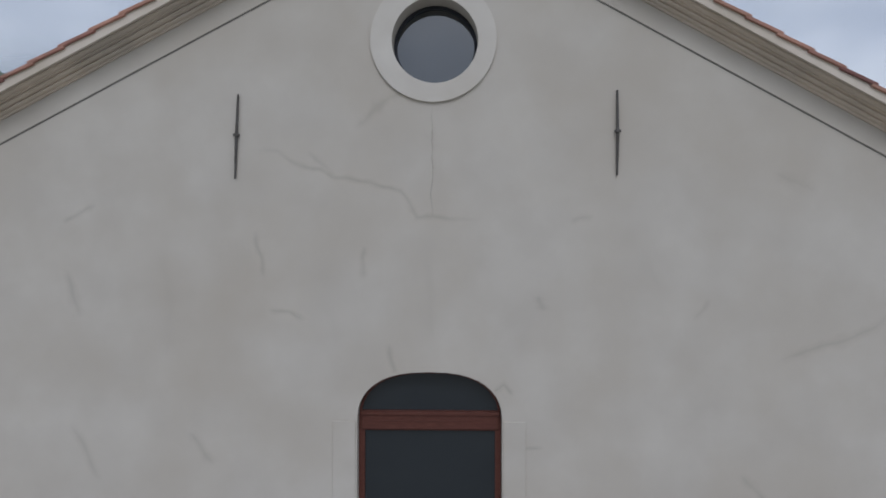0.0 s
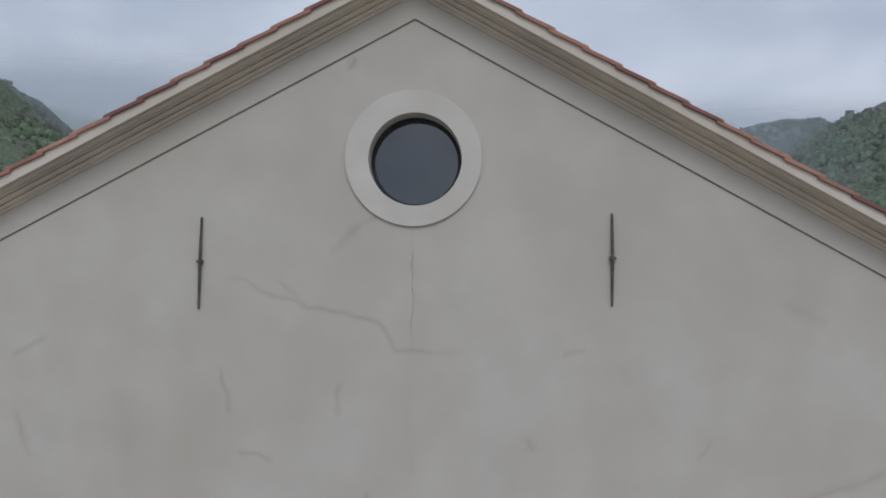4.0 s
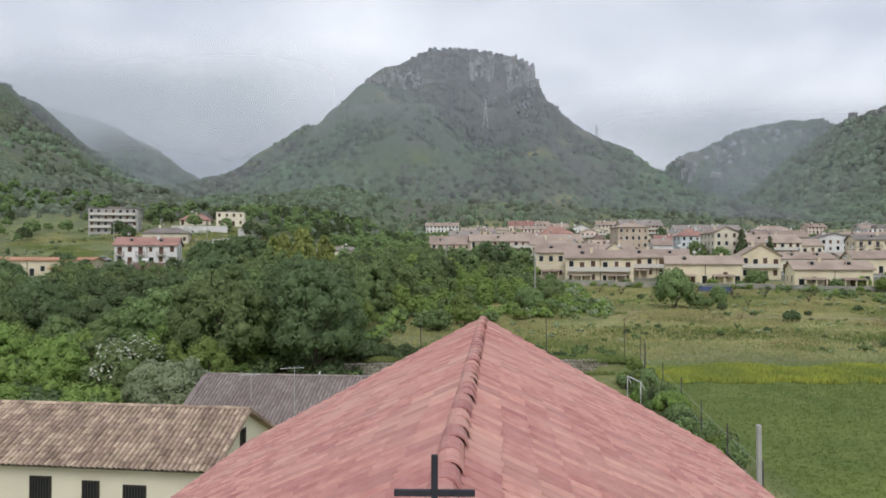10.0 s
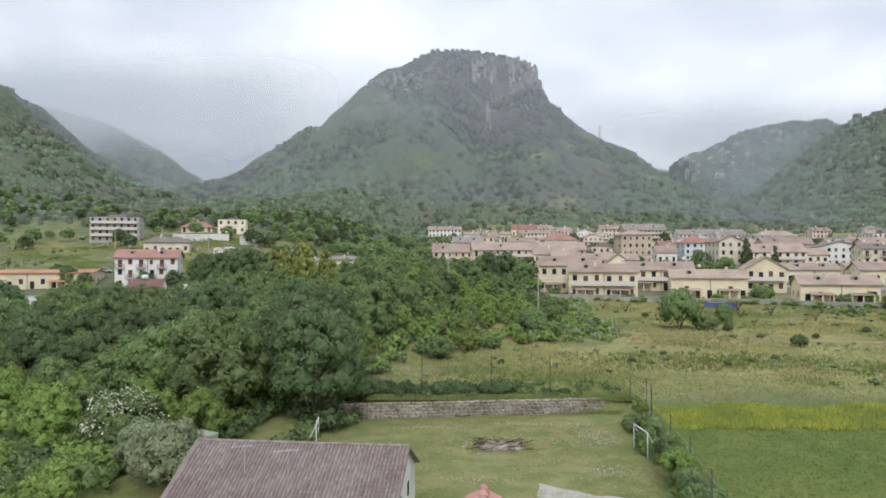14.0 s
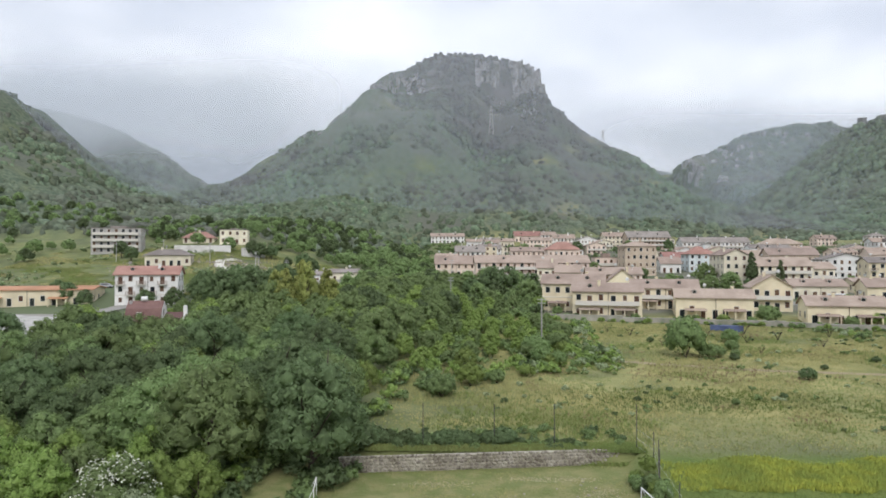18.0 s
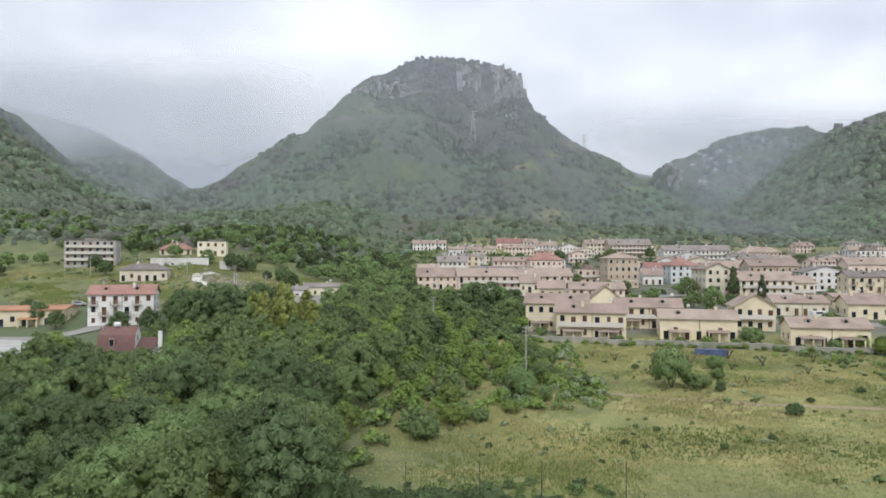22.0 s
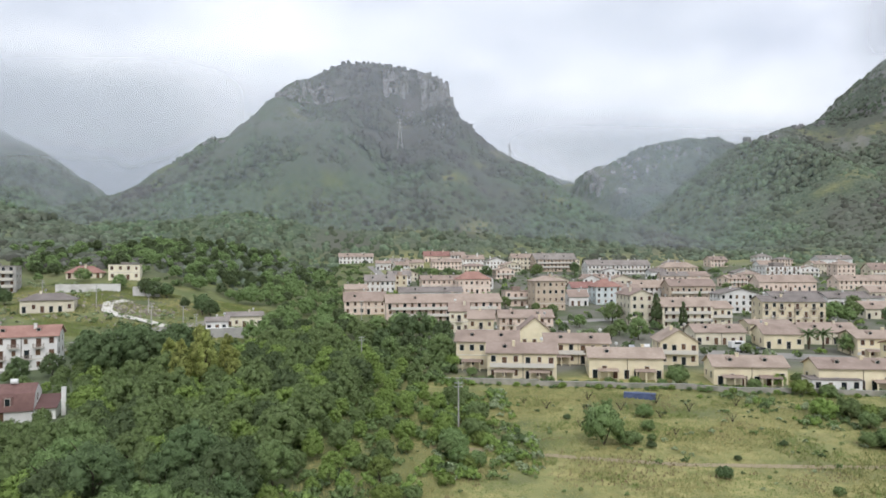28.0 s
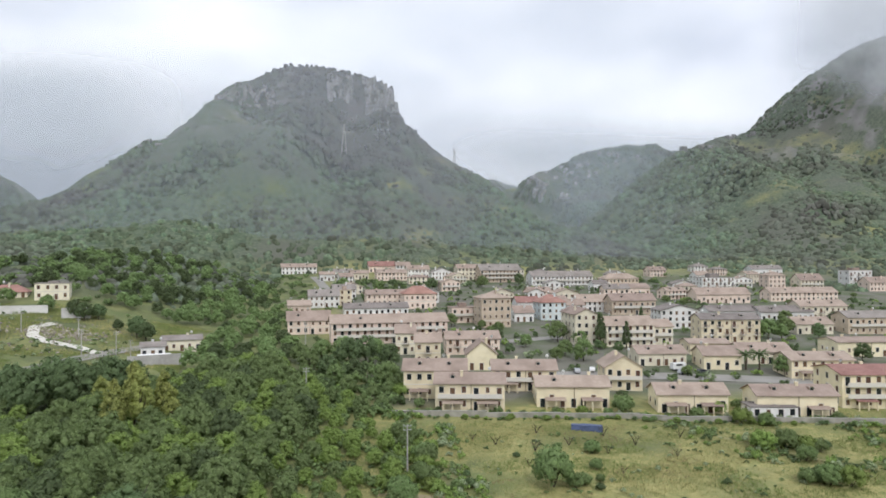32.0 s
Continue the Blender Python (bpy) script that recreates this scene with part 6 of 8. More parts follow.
def power_pole(x, y, h, label):
    z = float(ground_height(x, y))
    p = thing("utility_pole", pose(x, y, z), label, "pole", "utility poles")
    bm = bmesh.new()
    tube(bm, (0, 0, -0.4), (0, 0, h), 0.17, 0.10, 10)
    part("pole", bm, CONCRETE, p)
    for k in (0.3, 1.0):
        bm = bmesh.new()
        box(bm, -0.75, -0.05, h - k - 0.05, 0.75, 0.05, h - k + 0.05)
        part("crossarm", bm, METAL, p)
        for s in (-0.65, 0.0, 0.65):
            if s == 0.0 and k > 0.5:
                continue
            bm = bmesh.new()
            tube(bm, (s, 0, h - k + 0.05), (s, 0, h - k + 0.22), 0.05, 0.03, 6)
            part("insulator", bm, WHITE, p)


power_pole(16.3, 131, 9.6, "pale concrete utility pole at the meadow edge")
power_pole(-1.9, 184, 9.2, "pale concrete utility pole among the trees")
power_pole(-2.5, 262, 9.2, "pale concrete utility pole beside pink flats")


def pylon(x, y, h):
    z = float(ground_height(x, y))
    p = thing("power_pylon", pose(x, y, z), "grey steel lattice pylon on the wooded mountain", "pylon", "pylons on the mountain")
    for sx, sy in ((-1, -1), (1, -1), (1, 1), (-1, 1)):
        bm = bmesh.new()
        tube(bm, (sx * h * 0.09, sy * h * 0.09, -3), (sx * h * 0.012, sy * h * 0.012, h), 0.32, 0.22, 4)
        part("leg", bm, CONCRETE, p)
    for k in range(6):
        a, b = h * k / 6.5, h * (k + 1) / 6.5
        ra, rb = h * (0.09 - 0.078 * a / h), h * (0.09 - 0.078 * b / h)
        for s in (-1, 1):
            bm = bmesh.new()
            tube(bm, (-ra * s, -ra, a), (rb * s, -rb, b), 0.14, n=4)
            part("brace", bm, CONCRETE, p)
    for k in (0.72, 0.86, 0.98):
        bm = bmesh.new()
        tube(bm, (-h * 0.13, 0, h * k), (h * 0.13, 0, h * k), 0.22, n=4)
        part("crossarm", bm, CONCRETE, p)


pylon(37, 775, 33)
pylon(196, 925, 26)


def blue_cover():
    ob = thing("blue_shelter", pose(60, 152.3, float(ground_height(60, 152.3)), 0, 0, -25), "low shelter covered with blue sheeting in the meadow", "shelter")
    bm = bmesh.new()
    box(bm, -3.4, -0.8, 0.0, 3.4, 0.8, 1.3)
    bmesh.ops.subdivide_edges(bm, edges=list(bm.edges), cuts=4, use_grid_fill=True)
    for v in bm.verts:
        v.co += Vector((0, 0.15 * noise.noise(v.co * 1.2), 0.16 * noise.noise(v.co * 0.9 + Vector((4, 0, 0))))) if v.co.z > 0.2 else Vector((0, 0, -0.2))
    part("sheet", bm, BLUE, ob)


blue_cover()


def car(x, y, turn, paint, label, big=False):
    """A small parked car: body, cabin glass, wheels."""
    z = float(ground_height(x, y)) + 0.14
    c = thing("car" if not big else "camper_van", pose(x, y, z, 0, 0, turn), label, "car" if not big else "camper van", "parked vehicles")
    L, W, H = (5.4, 2.0, 2.35) if big else (4.0, 1.7, 1.45)
    bm = bmesh.new()
    if big:
        prism(bm, [(-L / 2, 0.4), (L / 2, 0.4), (L / 2, 1.3), (L / 2 - 1.0, 2.0), (L / 2 - 0.7, H), (-L / 2, H)], -W / 2, W / 2)
    else:
        prism(bm, [(-L / 2, 0.3), (L / 2, 0.3), (L / 2, 0.75), (L / 2 - 0.9, 0.9), (L / 2 - 1.5, H), (-L / 2 + 0.6, H), (-L / 2 + 0.05, 0.95)], -W / 2, W / 2)
    part("body", bevelled(bm, 0.08), paint, c)
    for s in (-1, 1):
        bm = bmesh.new()
        if big:
            box(bm, -1.6, s * W / 2 - 0.01, 1.5, 0.6, s * W / 2 + 0.015, 2.1)
        else:
            prism(bm, [(-L / 2 + 0.55, 0.95), (L / 2 - 1.15, 0.95), (L / 2 - 1.6, H - 0.12), (-L / 2 + 0.85, H - 0.12)], s * W / 2 - 0.01, s * W / 2 + 0.015)
        part("side_window", bm, PANE, c)
        for fx in (-0.31, 0.31):
            bm = bmesh.new()
            tube(bm, (fx * L, s * (W / 2 - 0.2), 0.3), (fx * L, s * (W / 2 + 0.02), 0.3), 0.31, n=14)
            part("wheel", bm, IRON, c)


CARWHITE = material("white_car_paint", (0.75, 0.75, 0.75), (0.70, 0.70, 0.70), 2, 0.25, 0, spec=0.5)
CARDARK = material("dark_car_paint", (0.05, 0.05, 0.06), (0.07, 0.07, 0.08), 2, 0.25, 0, spec=0.5)
CARGREY = material("silver_car_paint", (0.42, 0.43, 0.45), (0.38, 0.39, 0.41), 2, 0.25, 0, spec=0.5)
car(85.3, 207.5, 70, CARWHITE, "white parked car on the grey street")
car(79.9, 206.5, 75, CARGREY, "silver parked car on the grey street")
car(112, 199.5, 10, CARGREY, "silver parked car beside the hedge")
car(118, 199.0, 5, CARDARK, "dark parked car beside the hedge")
car(113.5, 205.0, 5, CARWHITE, "white camper van parked in the yard", True)
car(-107, 214, 15, CARWHITE, "white parked car in the grass")
car(-112, 213, 15, CARGREY, "silver parked car in the grass")
car(-18.8, 46.1, 62, material("dull_green_paint", (0.24, 0.28, 0.22), (0.29, 0.33, 0.26), 3, 0.6), "old dull green van behind the low house", True)


def palm(x, y, h):
    p = thing("palm_tree", pose(x, y, float(ground_height(x, y))), "date palm with drooping fronds in a garden", "tree", "palms of the gardens")
    bm = bmesh.new()
    tube(bm, (0, 0, -0.2), (0.1, 0, h), 0.3, 0.24, 9)
    part("trunk", bm, BARK, p)
    for i in range(22):
        a, e = i * 2.4, 0.9 - 1.5 * (i / 22)
        bm = bmesh.new()
        prev = None
        for k in range(6):
            r = 0.6 * k
            zz = h + r * math.sin(e) - 0.09 * r * r
            c, s = math.cos(a), math.sin(a)
            wd = 0.42 * math.sin(math.pi * (0.15 + 0.8 * k / 5))
            row = [bm.verts.new((r * c - s * f * wd, r * s + c * f * wd, zz - abs(f) * 0.2)) for f in (-1, 0, 1)]
            if prev:
                for j in (0, 1):
                    bm.faces.new((prev[j], prev[j + 1], row[j + 1], row[j]))
            prev = row
        part("frond", bm, LEAF_DARK, p)


palm(135.4, 202.6, 5.2)
palm(139.5, 201.5, 5.4)
palm(127, 213, 2.6)


def field_stones():
    """Loose pale stones heaped by the farm track."""
    rng = random.Random(44)
    bm = bmesh.new()
    for i in range(420):
        x, y = (rng.gauss(-84, 7), rng.gauss(264, 5)) if i < 240 else (rng.uniform(-130, -62), rng.uniform(238, 280))
        r = rng.uniform(0.2, 0.7)
        res = bmesh.ops.create_icosphere(bm, subdivisions=1, radius=r)
        z = float(ground_height(x, y))
        for v in res["verts"]:
            v.co = Vector((x, y, z)) + v.co * rng.uniform(0.7, 1.2)
    tagged(part("field_stones", bm, STONES, None), "loose pale stones lying beside the farm track", "stones", kind="stuff")


field_stones()
for x, y, h in ((-72, 242, 8), (-62, 243, 8), (-56, 236, 7), (-97, 262, 8), (-79, 262, 7), (-118, 268, 8), (-134, 262, 8)):
    power_pole(x, y, h, "slender grey pole beside the farm road")

# ---- trees, shrubs and grass ----


CROWN = {}


def mesh_from_arrays(name, verts, faces, mats, normals=None):
    me = bpy.data.meshes.new(name)
    nv, nf, k = len(verts), len(faces), faces.shape[1]
    me.vertices.add(nv)
    me.vertices.foreach_set("co", np.ascontiguousarray(verts, np.float32).ravel())
    me.loops.add(nf * k)
    me.loops.foreach_set("vertex_index", np.ascontiguousarray(faces, np.int32).ravel())
    me.polygons.add(nf)
    me.polygons.foreach_set("loop_start", np.arange(0, nf * k, k, dtype=np.int32))
    me.update(calc_edges=True)
    for m in mats:
        me.materials.append(m)
    if normals is not None:
        me.polygons.foreach_set("use_smooth", np.ones(nf, bool))
        me.normals_split_custom_set_from_vertices(normals.tolist())
        CROWN[me.name] = (verts, normals)
    return me


def leaf_cards(rng, centers, normals, sizes):
    """Leaf sprays of three points each, facing mostly outwards."""
    n = len(centers)
    up = normals + rng.normal(0, 0.55, (n, 3))
    up /= np.linalg.norm(up, axis=1, keepdims=True)
    a = np.cross(up, rng.normal(0, 1, (n, 3)))
    a /= np.linalg.norm(a, axis=1, keepdims=True) + 1e-9
    b = np.cross(up, a)
    s = sizes[:, None]
    verts = np.stack([centers - a * s, centers + a * s, centers + b * s * 0.75 + up * s * 0.25], 1).reshape(-1, 3)
    return verts, np.arange(3 * n).reshape(n, 3)


def bough_normals(d):
    """Leaves take the light of the bough they sit on."""
    nrm = d + np.array([0, -0.05, 0.28])
    nrm /= np.linalg.norm(nrm, axis=1, keepdims=True)
    return np.repeat(nrm, 3, axis=0)


def crown_points(rng, n, width, height, base, lumps, lump_size):
    """Points and outward directions on rounded boughs that clothe an uneven dome; the boughs' middles and sizes too."""
    k = np.arange(lumps) + 0.5
    cz = 1 - 1.55 * k / lumps
    th = k * 2.39996 + rng.uniform(-0.45, 0.45, lumps)
    sr = np.sqrt(np.clip(1 - cz * cz, 0, 1))
    out = np.stack([sr * np.cos(th), sr * np.sin(th), cz], 1)
    ls = lump_size * rng.uniform(0.7, 1.3, lumps)
    mid = base + (height - base) * 0.42
    up = np.where(cz > 0, height - mid, mid - base)
    axes = np.stack([np.full(lumps, width / 2), np.full(lumps, width / 2), up], 1)
    c = out * np.maximum(axes - ls[:, None] * 0.9, 0.15 * axes) * rng.uniform(0.8, 1.12, lumps)[:, None]
    c[:, 2] += mid
    pick = rng.integers(0, lumps, n)
    d = rng.normal(0, 1, (n, 3))
    d /= np.linalg.norm(d, axis=1, keepdims=True)
    d += out[pick] * 0.55 + np.array([0, 0, 0.15])
    d /= np.linalg.norm(d, axis=1, keepdims=True)
    ph = rng.uniform(0, 6.28, (lumps, 3))[pick]
    knob = np.sin(d[:, 0] * 6 + ph[:, 0]) * np.sin(d[:, 1] * 6 + ph[:, 1]) + np.sin(d[:, 2] * 7 + ph[:, 2]) * 0.6
    r = ls[pick] * (rng.uniform(0.78, 1.06, n) + 0.17 * knob)
    p = c[pick] + d * r[:, None] * np.array([1, 1, 0.88])
    d = d * 0.8 + out[pick] * 0.3
    return p, d / np.linalg.norm(d, axis=1, keepdims=True), c, ls


OCTA_V = np.array([(1, 0, 0), (0, 1, 0), (-1, 0, 0), (0, -1, 0), (0, 0, 1), (0, 0, -1)], float)
OCTA_F = np.array([(0, 1, 4), (1, 2, 4), (2, 3, 4), (3, 0, 4), (1, 0, 5), (2, 1, 5), (3, 2, 5), (0, 3, 5)])


def leafy_mesh(name, rng, p, d, c, ls, size, leaf):
    """Leaf sprays on the boughs, over the dense twigs that fill each bough's heart."""
    v, f = leaf_cards(rng, p, d, size)
    heart = (c[:, None, None] + OCTA_V[OCTA_F][None] * (ls * 0.74)[:, None, None, None]).reshape(-1, 3)
    hn = np.tile(OCTA_V[OCTA_F].reshape(-1, 3), (len(c), 1)) * 0.9 + np.array([0, 0, 0.1])
    v = np.concatenate([v, heart])
    return mesh_from_arrays(name, v, np.arange(len(v)).reshape(-1, 3), [leaf], np.concatenate([bough_normals(d), hn]))


def trunk_bmesh(rng, height, r, width, limbs=6):
    bm = bmesh.new()
    p = Vector((0, 0, -0.3))
    pts = [p]
    for i in range(4):
        p = p + Vector((rng.normal(0, 0.12), rng.normal(0, 0.12), height * 0.16))
        pts.append(p)
    for i, (a, b) in enumerate(zip(pts, pts[1:])):
        tube(bm, a, b, r * (1 - i * 0.2), r * (0.8 - i * 0.2), 7, cap=False)
    for i in range(limbs):
        a = pts[1 + i % 4]
        t = rng.uniform(0, 2 * math.pi)
        b = a + Vector((math.cos(t) * width * 0.22, math.sin(t) * width * 0.22, height * rng.uniform(0.14, 0.26)))
        c = b + Vector((math.cos(t + 0.5) * width * 0.12, math.sin(t + 0.5) * width * 0.12, height * 0.14))
        tube(bm, a, b, r * 0.42, r * 0.25, 5, cap=False)
        tube(bm, b, c, r * 0.25, r * 0.08, 5, cap=False)
    return bm


def tree_kind(seed, height, width, leaf, n, size, base=0.22, lumps=26, lump=0.16, slim=False):
    """Meshes of one kind of tree: trunk with limbs, and a crown of leaf sprays."""
    rng = np.random.default_rng(seed)
    bm = trunk_bmesh(rng, height, 0.022 * height + 0.03, width)
    tm = bpy.data.meshes.new("trunk")
    bm.to_mesh(tm)
    bm.free()
    tm.materials.append(BARK)
    p, d, c, ls = crown_points(rng, n, width, height, height * base, lumps, width * lump)
    if slim:
        for q in (p, c):
            q[:, :2] *= (0.5 + 0.5 * np.clip((height - q[:, 2:3]) / height * 1.6, 0, 1))
        ls = ls * 0.6
    return tm, leafy_mesh("crown", rng, p, d, c, ls, size * rng.uniform(0.6, 1.4, n), leaf)


def shrub_kind(seed, height, width, leaf, n, size, lumps=16):
    rng = np.random.default_rng(seed)
    bm = bmesh.new()
    for i in range(5):
        t = rng.uniform(0, 6.28)
        tube(bm, (0, 0, -0.1), (math.cos(t) * width * 0.25, math.sin(t) * width * 0.25, height * 0.6), 0.04, 0.015, 5, cap=False)
    tm = bpy.data.meshes.new("stem")
    bm.to_mesh(tm)
    bm.free()
    tm.materials.append(BARK)
    p, d, c, ls = crown_points(rng, n, width, height, height * 0.05, lumps, width * 0.17)
    return tm, leafy_mesh("foliage", rng, p, d, c, ls, size * rng.uniform(0.6, 1.4, n), leaf)


def plant(kind, x, y, scale, turn, name, label, category, group="", squash=1.0, sink=0.0):
    z = float(ground_height(x, y))
    ob = thing(name, Matrix.Translation((x, y, z - sink)) @ Matrix.Rotation(turn, 4, "Z") @ Matrix.Diagonal((scale, scale, scale * squash, 1)), label, category, group)
    for me in kind:
        again(me.name.split(".")[0], me, ob, Matrix.Identity(4))
    return ob


def joined_wood(name, label, spots, leaf_of):
    """Many trees past counting, as one mesh for each leaf tone: transformed crowns of the kinds above."""
    by = {}
    for kind, x, y, scale, turn, squash in spots:
        by.setdefault(leaf_of(kind), []).append((kind, x, y, scale, turn, squash))
    for leaf, rows in by.items():
        vs, fs, ns, off = [], [], [], 0
        for kind, x, y, scale, turn, squash in rows:
            me = kind[1]
            v, nrm = CROWN[me.name]
            c, s = math.cos(turn), math.sin(turn)
            spin = np.array([[c, s, 0], [-s, c, 0], [0, 0, 1]])
            v = (v * np.array([scale, scale, scale * squash])) @ spin + np.array([x, y, float(ground_height(x, y))])
            ns.append(nrm @ spin)
            vs.append(v)
            fs.append(np.arange(len(v)).reshape(-1, 3) + off)
            off += len(v)
        tagged(new(name, mesh_from_arrays(name, np.concatenate(vs), np.concatenate(fs), [leaf], np.concatenate(ns))), label, "woods", kind="stuff")


def inside(x, y, poly):
    c = False
    for (x0, y0), (x1, y1) in zip(poly, poly[1:] + poly[:1]):
        if (y0 > y) != (y1 > y) and x < (x1 - x0) * (y - y0) / (y1 - y0) + x0:
            c = not c
    return c


NEAR = [tree_kind(11, 11.5, 9.6, LEAF_DARK, 7000, 0.205, 0.08, 64, 0.125), tree_kind(12, 10, 9.5, LEAF, 5600, 0.21, 0.06, 56, 0.13),
        tree_kind(13, 9, 8.5, LEAF, 4700, 0.21, 0.06, 46, 0.135), tree_kind(14, 8, 7, LEAF_LIGHT, 3600, 0.20, 0.06, 36, 0.14)]
MID = [tree_kind(21, 10, 8.5, LEAF, 1800, 0.345, 0.06, 40, 0.145), tree_kind(22, 9, 8, LEAF_DARK, 1650, 0.345, 0.06, 38, 0.145),
       tree_kind(23, 8, 7, LEAF_LIGHT, 1450, 0.325, 0.08, 32, 0.15), tree_kind(24, 9, 7.5, LEAF, 1650, 0.335, 0.08, 36, 0.145)]
LOW = [tree_kind(25, 9, 8, LEAF, 560, 0.55, 0.05, 20, 0.18), tree_kind(26, 8.5, 7.5, LEAF_DARK, 520, 0.55, 0.05, 19, 0.18), tree_kind(27, 8, 7, LEAF, 500, 0.53, 0.06, 18, 0.18)]
POPLAR = tree_kind(31, 14, 5.4, LEAF_GOLD, 3200, 0.30, 0.06, 44, 0.17, True)
CYPRESS = tree_kind(32, 13, 3.8, LEAF_DARK, 2400, 0.30, 0.04, 44, 0.17, True)
OLIVE = tree_kind(33, 5, 5.5, LEAF_OLIVE, 5000, 0.15, 0.12, 40, 0.13)
FRUIT = tree_kind(34, 4.2, 4.5, LEAF, 1800, 0.19, 0.25, 22, 0.15)
SHRUB = [shrub_kind(41, 2.4, 3.0, LEAF, 1300, 0.15, 22), shrub_kind(42, 1.8, 2.6, LEAF_DARK, 1100, 0.14, 20), shrub_kind(43, 2.6, 3.4, LEAF_LIGHT, 1300, 0.16, 22)]
BUSH = [shrub_kind(44, 2.2, 3.2, LEAF, 92, 0.37, 5), shrub_kind(45, 1.9, 3.0, LEAF_DARK, 88, 0.37, 5), shrub_kind(46, 2.4, 3.2, LEAF_LIGHT, 92, 0.37, 5), shrub_kind(47, 2.2, 3.0, LEAF_OLIVE, 88, 0.35, 5)]
FINE = [shrub_kind(48, 2.2, 3.2, LEAF, 330, 0.21, 10), shrub_kind(49, 1.9, 3.0, LEAF_DARK, 310, 0.21, 10), shrub_kind(50, 2.4, 3.2, LEAF_LIGHT, 330, 0.21, 10)]
trng = random.Random(77)

# the wood beside and beyond the low houses
WOOD_EDGE = [(-15, 66), (-13.5, 80), (-9, 95), (0, 107), (9, 119), (17, 137), (20, 158), (13, 172), (4, 190), (-6, 214), (-20, 222), (-34, 206), (-56, 203), (-70, 196), (-78, 180), (-104, 176), (-112, 150), (-84, 105), (-62, 76), (-44, 60), (-24, 62)]
spots = []


def clear_of(x, y, r, others):
    return all((x - a) ** 2 + (y - b) ** 2 > (r + c) ** 2 for a, b, c in others)


plant(NEAR[0], -13.3, 62.3, 1.05, 0.3, "tree", "large dark green broadleaf tree beside the yard", "tree", "trees of the wood")
plant(NEAR[1], -21.3, 59.5, 1.05, 1.9, "tree", "large green broadleaf tree at the edge of the wood", "tree", "trees of the wood")
plant(NEAR[0], -17.5, 71, 0.95, 4.0, "tree", "large dark green broadleaf tree beside the yard", "tree", "trees of the wood")
GOLD = ((-41, 160, 1.0), (-36.5, 164, 1.1), (-45, 166, 0.95), (-33, 170, 0.95), (-39.5, 171, 1.1), (-30, 163, 0.8))
spots += [(-13.3, 62.3, 4.0), (-21.3, 59.5, 4.0), (-17.5, 71, 3)] + [(x, y, 2.2) for x, y, s in GOLD]
LABEL = {0: "dark green broadleaf tree in the wood", 1: "green broadleaf tree in the wood", 2: "green broadleaf tree in the wood", 3: "light green young tree in the wood"}
far_wood, tries = [], 0
while len(spots) < 380 and tries < 20000:
    tries += 1
    x, y = trng.uniform(-112, 14), trng.uniform(60, 222)
    if not inside(x, y, WOOD_EDGE):
        continue
    rr = 2.0 if y < 112 else 2.05
    if not clear_of(x, y, rr, spots):
        continue
    if (x + 47) ** 2 / 90 + (y - 206) ** 2 / 60 < 1:
        continue
    if not clear_of(x, y, 1.0, HOUSE_SPOTS) or (x < -80 and 128 < y < 178) or (x < -70 and 112 < y <= 128):
        continue
    edge = not (inside(x + 5, y - 4, WOOD_EDGE) and inside(x + 3, y - 6, WOOD_EDGE))
    k = trng.choice((0, 0, 1, 1, 1, 2, 3)) if x < -14 and y < 140 else trng.choice((0, 1, 1, 2, 2, 3, 3))
    sc = trng.uniform(0.62, 0.98)
    if x > -16 + (y - 95) * 0.2 and y > 84:
        k, sc = trng.choice((2, 3, 3)), trng.uniform(0.36, 0.6)
    elif y > 160 and x < -55:
        sc *= 0.7
    if -0.55 < x / y < -0.39 and y > 118:
        k, sc = trng.choice((1, 2, 3)), trng.uniform(0.34, 0.5) if y > 134 else trng.uniform(0.5, 0.62)
    spots.append((x, y, rr))
    turn, squash = trng.uniform(0, 6.28), trng.uniform(0.85, 1.05)
    if y < 112:
        plant(NEAR[k], x, y, sc, turn, "tree", LABEL[k], "tree", "trees of the wood", squash)
    else:
        far_wood.append((MID[(1, 0, 3, 2)[k]], x, y, sc, turn, squash))
joined_wood("wood", "dense green broadleaf wood seen from above", far_wood, lambda kind: kind[1].materials[0])
for x, y, s in GOLD:
    plant(POPLAR, x, y, s, trng.uniform(0, 6.28), "poplar_tree", "slender yellow-green poplar in the wood", "tree", "yellow-green poplars")
for x, y, s in ((-56, 186, 1.35), (-50, 190, 1.4), (-60, 192, 1.3), (-71, 188, 1.15), (-66, 184, 1.25), (-73, 194, 1.1), (-64, 194, 1.3), (-45, 192, 1.2)):
    plant(MID[1], x, y, s, trng.uniform(0, 6.28), "tree", "tall dark green tree behind the wood", "tree", "trees of the wood")
# light thicket and olive behind the low houses
plant(OLIVE, -18.5, 42, 0.95, 0.4, "olive_tree", "grey-green bushy olive tree behind the low house", "tree")
plant(OLIVE, -21.5, 45.5, 0.8, 2.4, "olive_tree", "grey-green bushy olive tree behind the low house", "tree")
thicket = []
while len(thicket) < 34:
    x, y = trng.uniform(-52, -19), trng.uniform(38, 64)
    if y < 42 and x > -24 or (x > -32 and y < 50) or not clear_of(x, y, 1.5, thicket):
        continue
    thicket.append((x, y, 1.5))
    k = trng.choice((3, 3, 3, 2))
    plant(NEAR[k], x, y, trng.uniform(0.42, 0.68), trng.uniform(0, 6.28), "tree", "light green young tree in a dense thicket", "tree", "young trees of the thicket")


